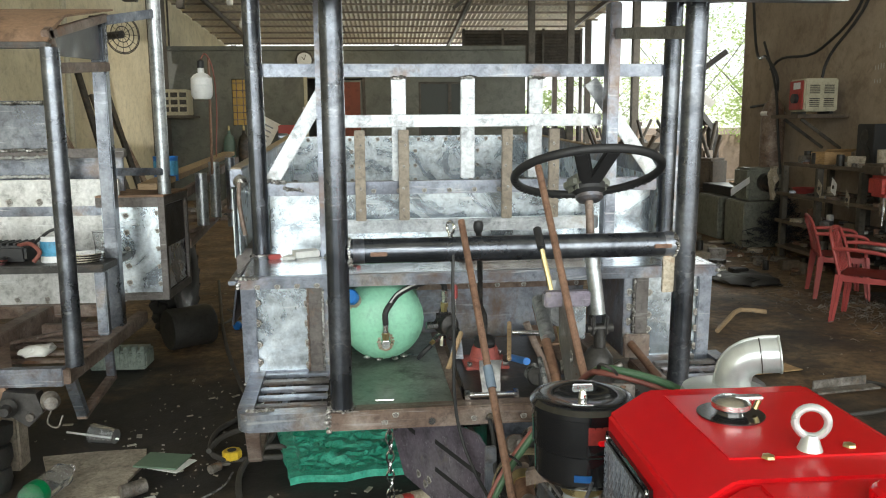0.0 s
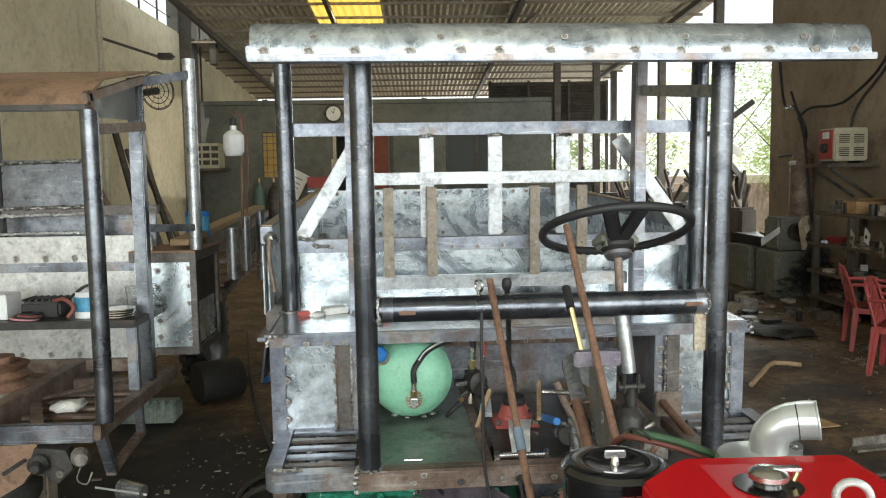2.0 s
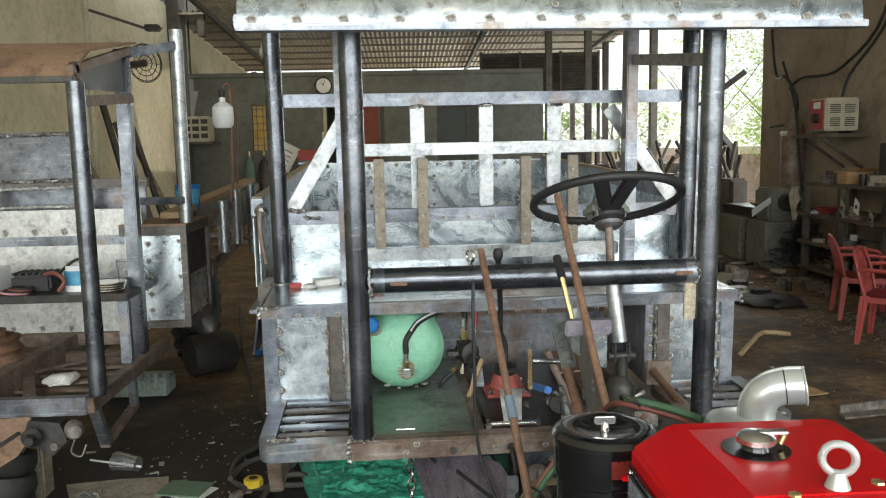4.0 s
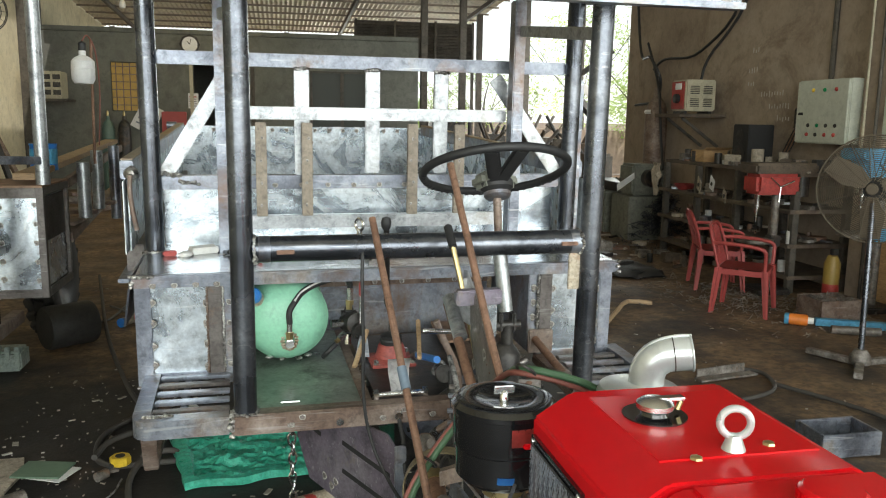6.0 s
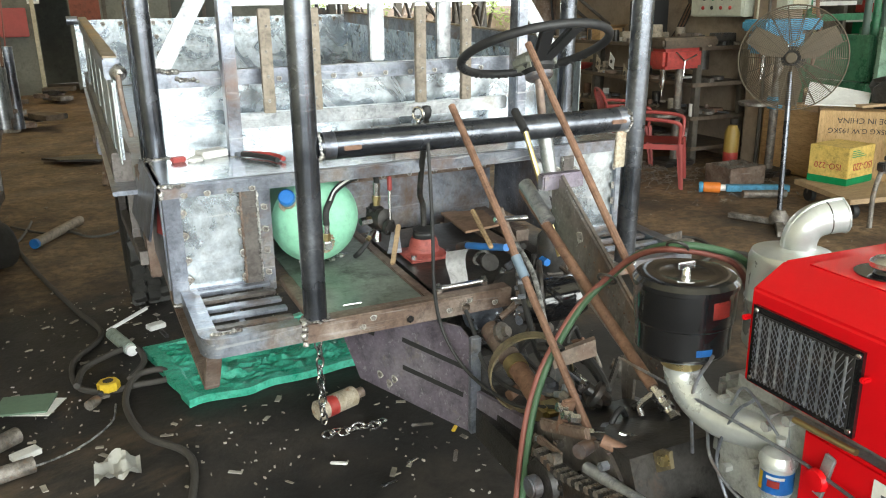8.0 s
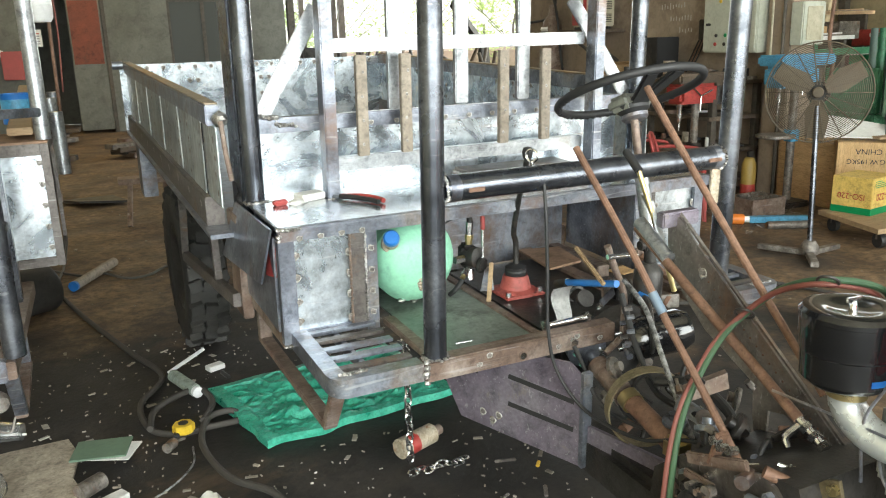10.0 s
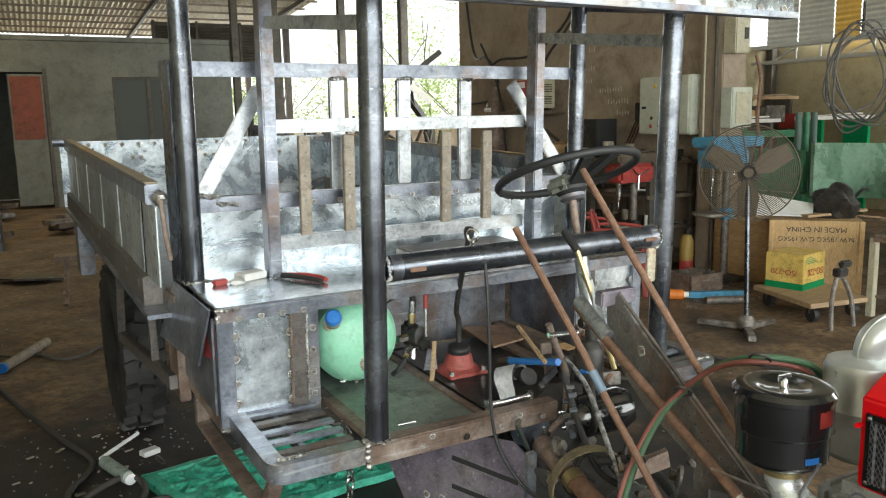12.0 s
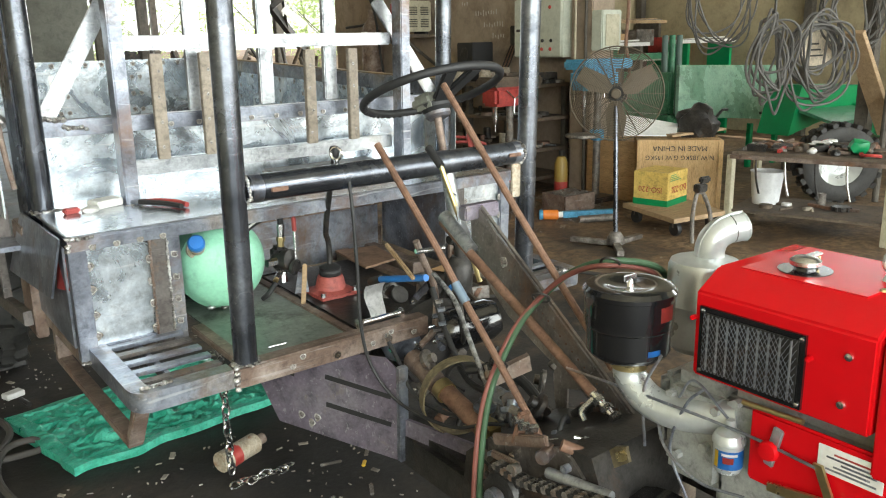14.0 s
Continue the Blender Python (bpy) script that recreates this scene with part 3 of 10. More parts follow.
for z in (4.75, 5.1):
    part("bar", box(-5.13, -5.121, 11.001, 13.899, z, z + 0.02, 0), BEAM, w3)
ob = part("wall_column", box(-4.999, -4.75, 14.0, 14.45, 0, 6.3, 0.01), BEAM)
tagged(ob, "dark steel column against the plaster wall", "column", kind="structure")


def wall_with_holes(x0, x1, z0, z1, holes, y, th):
    """A wall along x at y with rectangular openings (x0, x1, z0, z1)."""
    bm = bmesh.new()
    xs = sorted({x0, x1, *[h[0] for h in holes], *[h[1] for h in holes]})
    for a, b in zip(xs, xs[1:]):
        cut = sorted([(h[2], h[3]) for h in holes if h[0] <= a + 1e-6 and h[1] >= b - 1e-6])
        z = z0
        for lo, hi in cut + [(z1, z1)]:
            if lo > z + 1e-6:
                box(a, b, y, y + th, z, lo, 0, bm)
            z = max(z, hi)
    bmesh.ops.remove_doubles(bm, verts=bm.verts, dist=1e-5)
    return bm


BW = 14.5
solid("wall_back", wall_with_holes(-4.8, 2.62, 0, 3.06, [(-1.95, -0.82, 0, 2.5), (0.36, 1.56, 1.15, 2.42), (-3.5, -2.9, 1.55, 2.5)], BW, 0.16), BLOCKWALL,
      "grey rendered partition wall of the back room", "wall", kind="structure")
solid("back_room", box(-4.8, 2.62, 17.0, 17.2, 0, 3.06, 0), BLOCKWALL, "dark back wall inside the small room", "wall", kind="structure")
solid("back_room_side", box(2.46, 2.62, BW + 0.17, 17.0, 0, 3.06, 0), BLOCKWALL, "grey side wall of the small room", "wall", kind="structure")
solid("back_room_lid", box(-4.8, 2.62, BW, 17.2, 3.07, 3.16, 0.01), BLOCKWALL, "concrete slab over the small room", "slab", kind="structure")


# purlins and rafters of the roof
for i in range(13):
    y = 10.3 + 0.93 * i
    ob = part("purlin", beam((-4.18 if y < 13.9 else -4.97, y, roof_z(y) - 0.05), (5.0, y, roof_z(y) - 0.05), 0.035, 0.045, 0.004), OLDWOOD)
    tagged(ob, "thin pale roof purlin", "purlin", "roof purlins", "structure")
for x in (-4.1, -1.7, 1.5, 4.5):
    ob = part("rafter", beam((x, 10.1, roof_z(10.1) - 0.13), (x, 21.8, roof_z(21.8) - 0.13), 0.07, 0.1, 0.004), BEAM)
    tagged(ob, "old steel roof rafter", "rafter", "roof rafters", "structure")
ob = part("tie_beam", beam((0.9, 12.0, 3.55), (1.9, 12.0, 4.4), 0.06, 0.06), BEAM)
tagged(ob, "slanting roof brace", "brace", "roof braces", "structure")
solid("front_lintel", box(-5.0, 5.0, -7.2, -7.0, 4.4, 6.34, 0.01), BLOCKWALL, "rendered lintel over the wide front opening", "lintel", kind="structure")
for k, (x, y) in enumerate(((4.7, 10.6), (4.7, 13.6), (3.6, 14.6), (2.75, 14.55), (4.7, 17.5), (4.7, 21.5), (-4.7, 21.5), (0, 21.5))):
    ob = part("column_%d" % (k + 1), box(x - 0.07, x + 0.07, y - 0.07, y + 0.07, 0, roof_z(y) - 0.1, 0.008), BEAM)
    tagged(ob, "rough timber and steel roof post", "post", "roof posts", "structure")
# dark louvred panel over the back opening
lv = thing("louvre_panel", "dark weathered louvre panel above the back opening", "louvre", (3.0, 17.35, 2.85), kind="structure")
for i in range(13):
    part("blade", moved(box(1.55, 4.5, -0.035, 0.035, -0.006, 0.006, 0.002), Matrix.Translation((0, 17.34, 2.9 + 0.07 * i)) @ Matrix.Rotation(0.9, 4, "X")), BEAM, lv)
part("backing", box(1.55, 4.5, 17.39, 17.41, 2.84, 3.82, 0.002), BEAM, lv)
for x in (1.55, 2.5, 3.5, 4.44):
    part("stile", box(x, x + 0.06, 17.25, 17.29, 2.82, 3.84, 0.003), BEAM, lv)
part("leg", box(4.45, 4.52, 17.3, 17.38, 0.0, 2.83, 0.003), BEAM, lv)

# red door, dark doorway, windows and clock on the back room
dr = thing("door_1", "half-open door with a red upper panel and grey lower panels", "door", (-1.1, BW, 0), kind="structure")
part("leaf", box(-1.40, -0.83, BW - 0.04, BW - 0.001, 0.06, 2.46, 0.004), BLOCKWALL, dr)
part("red_panel", box(-1.37, -0.86, BW - 0.052, BW - 0.041, 1.28, 2.42, 0.003), BRICKRED, dr)
for z0, z1 in ((0.15, 0.55), (0.62, 1.18)):
    part("lower_panel", box(-1.33, -0.90, BW - 0.05, BW - 0.041, z0, z1, 0.01), BLOCKWALL, dr)
part("jamb", box(-0.819, -0.75, BW - 0.03, BW + 0.1, 0, 2.56, 0.004), BEAM, dr)
part("jamb", box(-2.02, -1.951, BW - 0.03, BW + 0.1, 0, 2.56, 0.004), CREAM, dr)
w1 = thing("window_1", "dusty dark two-pane window of the back room", "window", (1.4, BW, 1.15), kind="structure")
part("pane", box(0.40, 0.99, BW + 0.05, BW + 0.06, 1.18, 2.39, 0), PANE, w1)
part("pane", box(1.05, 1.52, BW + 0.05, BW + 0.06, 1.18, 2.39, 0), PANE, w1)
for x0, x1, z0, z1 in ((0.36, 0.41, 1.15, 2.42), (0.985, 1.055, 1.15, 2.42), (1.51, 1.56, 1.15, 2.42), (0.412, 0.984, 1.15, 1.19), (0.412, 0.984, 2.38, 2.42), (1.056, 1.509, 1.15, 1.19), (1.056, 1.509, 2.38, 2.42)):
    part("window_frame", box(x0, x1, BW + 0.03, BW + 0.09, z0, z1, 0.003), BEAM, w1)
w2 = thing("window_2", "small window with a yellow grille", "window", (-3.2, BW, 1.55), kind="structure")
part("pane", box(-3.5, -2.9, BW + 0.08, BW + 0.09, 1.56, 2.49, 0), YELLOWPANE, w2)
for i in range(4):
    part("grille_bar", box(-3.42 + 0.13 * i, -3.405 + 0.13 * i, BW + 0.03, BW + 0.05, 1.56, 2.49, 0), RUSTY, w2)
for i in range(6):
    part("grille_bar", box(-3.5, -2.9, BW + 0.03, BW + 0.05, 1.66 + 0.15 * i, 1.675 + 0.15 * i, 0), RUSTY, w2)
ck = thing("wall_clock", "octagonal dark-framed wall clock", "clock", (-1.99, BW, 2.87))
part("rim", lathe([(0.15, 0.0), (0.2, 0.0), (0.2, 0.03), (0.15, 0.04)], (-1.99, BW - 0.001, 2.87), 8, axis=(0, -1, 0)), OILY, ck)
part("dial", lathe([(0.0, 0.0), (0.15, 0.0), (0.15, 0.045), (0.0, 0.045)], (-1.99, BW - 0.001, 2.87), 24, axis=(0, -1, 0)), WHITE, ck)
for a, l in ((2.2, 0.08), (1.3, 0.11)):
    part("hand_bar", beam((-1.99, BW - 0.052, 2.87), (-1.99 + l * math.cos(a), BW - 0.052, 2.87 + l * math.sin(a)), 0.006, 0.012), BLACK, ck)
rc = thing("red_cabinet", "small red wall cabinet", "cabinet", (-2.3, BW, 1.2))
part("body", box(-2.55, -2.1, BW - 0.15, BW - 0.001, 1.05, 1.55, 0.01), REDMETAL, rc)
part("lid", box(-2.56, -2.09, BW - 0.165, BW - 0.151, 1.06, 1.54, 0.004), PLASTIC_RED, rc)
nt_ = thing("wall_notice", "pale printed notice on the back wall", "notice", (-2.2, BW, 1.7))
part("sheet", box(-2.06, -1.86, BW - 0.006, BW - 0.001, 1.62, 1.92, 0), PAPER, nt_)
for i in range(5):
    part("bar", box(-2.04, -1.9, BW - 0.009, BW - 0.0062, 1.66 + 0.045 * i, 1.68 + 0.045 * i, 0), REDMETAL if i == 4 else STEEL, nt_)
nt2 = thing("wall_notice", "tilted pale board with dark writing bars", "notice", (-3.0, BW, 1.4))
part("sheet", moved(box(-0.22, 0.22, -0.01, 0.0, -0.28, 0.28, 0), Matrix.Translation((-2.85, BW - 0.05, 1.42)) @ Matrix.Rotation(0.5, 4, "Y")), PAPER, nt2)
for i in range(4):
    part("bar", moved(box(-0.15, 0.12, -0.014, -0.011, -0.18 + 0.1 * i, -0.15 + 0.1 * i, 0), Matrix.Translation((-2.85, BW - 0.05, 1.42)) @ Matrix.Rotation(0.5, 4, "Y")), STEEL, nt2)
for k, (x, m) in enumerate(((-3.55, CYLGREEN), (-3.25, OILY))):
    gc = thing("gas_cylinder", "tall green gas cylinder against the back wall" if k == 0 else "dark gas cylinder against the back wall", "cylinder", (x, 14.2, 0), "gas cylinders")
    part("shell", lathe([(0.0, 0.0), (0.11, 0.0), (0.12, 0.03), (0.12, 1.2), (0.09, 1.32), (0.035, 1.38), (0.03, 1.45), (0.0, 1.45)], (x, 14.25, 0), 24), m, gc)
    part("valve", lathe([(0.0, 1.45), (0.02, 1.45), (0.025, 1.5), (0.012, 1.55), (0.0, 1.55)], (x, 14.25, 0), 12), BRASS, gc)
for k, (x, y, z) in enumerate(((-2.95, 11.8, 3.62), (-3.0, 13.2, 3.42))):
    bl = thing("ceiling_bulb", "white hanging lamp bulb", "lamp", (x, y, z), "hanging bulbs")
    part("bulb", lathe([(0.0, -0.07), (0.05, -0.05), (0.06, 0.0), (0.05, 0.05), (0.025, 0.08), (0.0, 0.08)], (x, y, z), 18), WHITE, bl)
    part("socket", cyl((x, y, z + 0.08), (x, y, z + 0.14), 0.025, seg=12), WHITE, bl)
    part("flex", cyl((x, y, z + 0.14), (x, y, roof_z(y) + 0.02), 0.006, seg=6), OILY, bl)
# left wall: conduit, bracket lamp, fan, leaning bars, welding set
cd_ = thing("conduit", "rusty conduit pipe up the plaster wall", "pipe", (-4.75, 9.2, 0), kind="structure")
part("pipe", cyl((-4.74, 9.2, 0), (-4.74, 9.2, 6.2), 0.04, seg=12), CREAM, cd_)
part("pipe", cyl((-4.74, 14.6, 0), (-4.74, 14.6, 6.2), 0.02, seg=8), BEAM, cd_)
wl = thing("bracket_lamp", "dark lamp on a long wall bracket", "lamp", (-4.7, 9.3, 3.5))
part("arm", beam((-4.74, 9.25, 3.55), (-4.1, 9.8, 3.36), 0.035, 0.035), BEAM, wl)
part("shade", box(-4.15, -3.9, 9.75, 9.95, 3.33, 3.42, 0.03), OILY, wl)
wf = thing("wall_fan", "dark round wall fan with wire cage", "fan", (-4.6, 10.5, 2.9))
for r in (0.12, 0.2, 0.28, 0.3):
    part("cage_ring", ring((-4.4, 10.6, 2.95), (0.75, -0.6, 0), r, 0.008, 32, 6), OILY, wf)
for i in range(12):
    a = i * math.pi / 6
    d = Vector((0.6, 0.75, 0)) * math.cos(a) + Vector((0, 0, 1)) * math.sin(a)
    part("cage_wire", cyl((-4.4, 10.6, 2.95), Vector((-4.4, 10.6, 2.95)) + d * 0.3, 0.004, seg=6), OILY, wf)
part("motor", cyl((-4.78, 10.9, 2.95), (-4.42, 10.62, 2.95), 0.06), OILY, wf)
for k, (y, l, m) in enumerate(((9.6, 2.3, OILY), (10.1, 2.0, BEAM), (10.5, 2.35, OILY), (11.0, 1.6, RUSTY), (8.8, 1.5, RUSTY))):
    lb = thing("steel_bar", "long steel section leaning on the plaster wall", "bar", (-4.2, y, 0), "leaning bars")
    part("bar", beam((-4.05 + 0.05 * k, y - 0.5, 0.0), (-4.72, y - 0.1, l), 0.09, 0.05), m, lb)
ws = thing("welding_set", "cream welding set on a bracket by the back wall", "welder", (-4.4, 13.4, 1.5))
part("case", box(-4.75, -4.2, 13.6, 14.1, 1.75, 2.25, 0.02), CREAM, ws)
for i in range(3):
    for j in range(3):
        part("vent", box(-4.68 + 0.17 * i, -4.55 + 0.17 * i, 13.585, 13.599, 1.82 + 0.14 * j, 1.91 + 0.14 * j, 0.002), OILY, ws)
part("bracket", box(-4.78, -4.1, 13.5, 14.2, 1.70, 1.749), BEAM, ws)
part("bracket_leg", box(-4.78, -4.72, 13.8, 13.86, 0, 1.70), BEAM, ws)

# outside: trees beyond the open side
rt = random.Random(11)


def tree(x, y, h, spread):
    t = thing("tree", "sunlit leafy tree outside the hall", "tree", (x, y, -0.1), "trees outside")
    bm = tube([(x, y, -0.15), (x + 0.1, y, h * 0.3), (x - 0.05, y + 0.1, h * 0.55), (x + 0.1, y, h * 0.8)], [0.07 - 0.003 * i for i in range(19)], 8)
    for i in range(6):
        a = i * 1.05
        tube([(x, y, h * 0.35 + 0.07 * i), (x + 0.5 * spread * math.cos(a), y + 0.5 * spread * math.sin(a), h * 0.55 + 0.1 * i), (x + 0.8 * spread * math.cos(a), y + 0.8 * spread * math.sin(a), h * 0.7 + 0.1 * i)], 0.014, 6, bm)
    part("trunk", bm, BEAM, t)
    vs, fs = [], []
    for i in range(5200):
        a, b, r = rt.uniform(0, 6.283), rt.uniform(-1, 1), rt.uniform(0.35, 1) ** 0.5
        c = Vector((x + spread * r * math.cos(a) * math.sqrt(1 - b * b), y + spread * r * math.sin(a) * math.sqrt(1 - b * b), h * 0.62 + h * 0.42 * r * b))
        if noise.noise(c * 1.3) < 0.0:
            continue
        u1 = Vector((rt.uniform(-1, 1), rt.uniform(-1, 1), rt.uniform(-1, 1))).normalized()
        u2 = u1.orthogonal().normalized()
        s = rt.uniform(0.035, 0.085)
        n0 = len(vs)
        vs += [c - u1 * s, c + u2 * s * 0.45, c + u1 * s, c - u2 * s * 0.45]
        fs.append((n0, n0 + 1, n0 + 2, n0 + 3))
    me = bpy.data.meshes.new("crown")
    me.from_pydata(vs, [], fs)
    me.materials.append(LEAF)
    cr = new("crown", me)
    me.transform(Matrix.Translation(-origin(t)))
    cr.parent = t


for x, y, h, s in ((9.6, 23.0, 5.2, 2.3), (12.5, 25.5, 6.4, 2.9), (7.4, 27.0, 3.6, 2.2), (15.5, 20.5, 6.5, 2.8), (5.0, 28.0, 2.8, 2.0), (10.4, 19.0, 3.2, 1.7), (3.4, 27.0, 2.6, 1.8)):
    tree(x, y, h, s)

solid("yard_wall", slab([(2.66, 19.0, 0), (15.0, 19.0, 0), (15.0, 19.0, 1.15), (7.0, 19.0, 1.25), (4.0, 19.0, 1.05), (2.66, 19.0, 1.1)], 0.25, axis=(0, 1, 0)), BROWNWALL, "low dirty wall at the back of the yard", "wall", kind="structure")
rm = random.Random(21)
for i, (x, y, h) in enumerate(((3.1, 9.6, 0.75), (3.7, 9.2, 1.05), (4.3, 9.0, 1.15), (3.3, 10.6, 1.0), (4.0, 10.4, 1.2), (4.55, 9.8, 1.3), (4.6, 11.0, 1.35), (2.9, 12.0, 0.9), (3.6, 12.2, 1.25), (4.5, 12.0, 1.35), (4.6, 13.0, 1.4), (3.0, 13.9, 1.1), (4.2, 14.0, 1.2), (4.55, 15.2, 1.35))):
    mc = thing("old_machine", "dark rusty machine part stacked by the back opening", "machine", (x, y, 0), "stacked machines")
    m_ = (OILY, BEAM, SHELFWOOD)[i % 3]
    part("base", moved(box(-0.38, 0.38, -0.3, 0.3, 0, h * 0.5, 0.03), Matrix.Translation((x, y, 0)) @ Matrix.Rotation(rm.uniform(0, 1), 4, "Z")), m_, mc)
    part("housing", moved(box(-0.26, 0.22, -0.22, 0.22, h * 0.5, h * 0.86, 0.04), Matrix.Translation((x + rm.uniform(-0.1, 0.1), y, 0.002)) @ Matrix.Rotation(rm.uniform(0, 1.5), 4, "Z")), (BEAM, OILY, SHELFWOOD)[i % 3], mc)
    part("wheel", lathe([(0.03, -0.03), (0.19, -0.03), (0.21, 0.0), (0.19, 0.03), (0.03, 0.03)], (x - 0.3, y - 0.25, h * 0.62), 20, axis=(0.6, -0.8, 0.1)), SCRAP if i % 3 == 0 else OILY, mc)
    for k in range(3):
        a = rm.uniform(0, 6.28)
        part("pipe", cyl((x + rm.uniform(-0.2, 0.2), y + rm.uniform(-0.15, 0.15), h * 0.8), (x + 0.3 * math.cos(a), y + 0.2 * math.sin(a), h * rm.uniform(1.0, 1.18)), 0.028, seg=10), (OILY, SHELFWOOD, BEAM)[k], mc)

# ---- the truck under construction ----
truck = thing("farm_truck", "unfinished farm truck of raw welded steel and galvanised sheet", "truck")
PIVOT = Vector((0, 0, 1.0))
TRUCK_POSE = Matrix.Translation(PIVOT) @ pose(0, 0, 0, 0, 0, 2.5) @ pose(0, 0, 0, 2.2) @ Matrix.Translation(-PIVOT)


def blob(at, r, bm=None, flat=0.6):
    """An uneven bead of weld metal."""
    own = bmesh.new()
    bmesh.ops.create_icosphere(own, subdivisions=2, radius=r)
    for v in own.verts:
        k = 1 + 0.35 * noise.noise(v.co * (2.2 / r) + Vector(at) * 31)
        v.co = Vector((v.co.x * k, v.co.y * k, v.co.z * k * flat))
    return join(bm, moved(own, Matrix.Translation(at)))


def weld(p0, p1, r, parent, material=None, n=None):
    """A bead of weld from p0 to p1."""
    a, b = Vector(p0), Vector(p1)
    n = n or max(2, int((b - a).length / (r * 1.1)))
    bm = bmesh.new()
    for i in range(n):
        q = a.lerp(b, i / max(1, n - 1)) + Vector([random.uniform(-0.3, 0.3) * r for _ in range(3)])
        blob(q, r * random.uniform(0.75, 1.2), bm, 0.8)
    ob = part("weld_bead", bm, material or WELD, parent)
    ob["kind"] = "stuff"
    return ob


RIVET_MESH = {}


def patch(at, r, z0, z1, a0, a1, bm=None):
    """A thin curved label on a drum of radius r."""
    own = bmesh.new()
    rows = [[own.verts.new((at[0] + r * math.cos(radians(a0 + (a1 - a0) * i / 8)), at[1] + r * math.sin(radians(a0 + (a1 - a0) * i / 8)), z)) for z in (z0, z1)] for i in range(9)]
    for p, q in zip(rows, rows[1:]):
        own.faces.new((p[0], q[0], q[1], p[1]))
    bmesh.ops.solidify(own, geom=own.faces[:], thickness=0.0006)
    return join(bm, own)


def hoop(at, axis, r0, r1, width):
    """A flat band bent into a ring."""
    bm = lathe([(r0, -width / 2), (r1, -width / 2), (r1, width / 2), (r0, width / 2), (r0, -width / 2)], at, 48, axis=axis)
    bmesh.ops.delete(bm, geom=[f for f in bm.faces if len(f.verts) > 4], context="FACES")
    bmesh.ops.remove_doubles(bm, verts=bm.verts, dist=1e-6)
    return bm


def slab_hole(outer, inner, thick, axis):
    """A plate with one opening cut through it."""
    own = bmesh.new()
    for loop in (outer, inner):
        vs = [own.verts.new(p) for p in loop]
        for a, b in zip(vs, vs[1:] + vs[:1]):
            own.edges.new((a, b))
    bmesh.ops.triangle_fill(own, edges=own.edges[:], use_beauty=True)
    ex = bmesh.ops.extrude_face_region(own, geom=own.faces[:])
    bmesh.ops.translate(own, vec=Vector(axis).normalized() * thick, verts=[g for g in ex["geom"] if isinstance(g, bmesh.types.BMVert)])
    return own


def rivet(at, axis, parent, r=0.008):
    """A small plug of weld that holds a sheet; all share one mesh a size."""
    r *= 0.85
    key = round(r, 4)
    if key not in RIVET_MESH:
        bm = bmesh.new()
        lathe([(0.0, r * 0.2), (r * 0.4, r * 0.18), (r * 0.72, r * 0.11), (r * 0.9, r * 0.03), (r * 1.15, 0.0007), (r * 1.5, 0.0004)], (0, 0, 0), 11, bm)
        for v in bm.verts:
            a = math.atan2(v.co.y, v.co.x)
            k = 1 + 0.55 * noise.noise((math.cos(a) * 1.9, math.sin(a) * 1.9, key * 900 + v.co.xy.length / r))
            v.co.x, v.co.y = v.co.x * k, v.co.y * k
        me = bpy.data.meshes.new("weld_spot")
        bmesh.ops.recalc_face_normals(bm, faces=bm.faces)
        for f in bm.faces:
            f.material_index = 1 if f.calc_center_median().xy.length > r * 0.95 and len(f.verts) == 4 else 0
        bm.to_mesh(me)
        bm.free()
        me.materials.append(SPOT)
        me.materials.append(BURN)
        for p in me.polygons:
            p.use_smooth = True
        RIVET_MESH[key] = me
    ob = new("weld_spot", RIVET_MESH[key])
    ob.parent = parent
    ob.matrix_basis = Matrix.Translation(Vector(at) - origin(parent)) @ frame_of((0, 0, 0), axis)
    return ob


WELD = surface("weld_metal", [(0.3, (0.1, 0.09, 0.08)), (0.5, (0.32, 0.305, 0.29)), (0.66, (0.75, 0.75, 0.74))], 45.0, (0.22, 0.45), 0.8, 0.3, 200)
BURN = surface("burnt_zinc_halo", [(0.3, (0.2, 0.15, 0.11)), (0.46, (0.38, 0.355, 0.32)), (0.62, (0.64, 0.64, 0.62))], 60.0, (0.4, 0.7), 0.3, 0.05, 160, vary=1, grime=0.3)
SPOT = surface("weld_spot_metal", [(0.3, (0.1, 0.088, 0.08)), (0.7, (0.36, 0.335, 0.31))], 90.0, (0.3, 0.5), 0.3, 0.2, 200, vary=1)

# cab posts
for x, y, z0, z1 in ((-0.447, -0.34, 0.70, 1.79), (0.518, -0.34, 0.70, 1.79), (-0.726, 0.36, 1.0, 1.88), (0.740, 0.36, 1.0, 1.88)):
    p = part("post", cyl((x, y, z0), (x, y, z1), 0.03, seg=28), PIPE, truck, "dark mill-scale steel pipe")
    bm = bmesh.new()
    for i in range(26):
        a = 2 * math.pi * i / 26
        blob((x + 0.031 * math.cos(a), y + 0.031 * math.sin(a), z0 + random.uniform(0.0, 0.006)), 0.006 * random.uniform(0.5, 1.3), bm)
    part("weld_bead", bm, WELD, p)["kind"] = "stuff"
for x in (-0.497, 0.5):
    u = part("upright", box(x - 0.02, x + 0.02, 0.27, 0.33, 1.0, 1.86), STEEL, truck)
    weld((x - 0.02, 0.268, 1.003), (x + 0.02, 0.268, 1.003), 0.006, u)
part("outer_upright", box(-0.757, -0.715, 0.40, 0.54, 0.89, 1.665), PIPE, truck, "dark mill-scale flat bar beside the post")
part("outer_upright", box(0.775, 0.805, 0.40, 0.44, 0.93, 1.60), STEEL, truck)
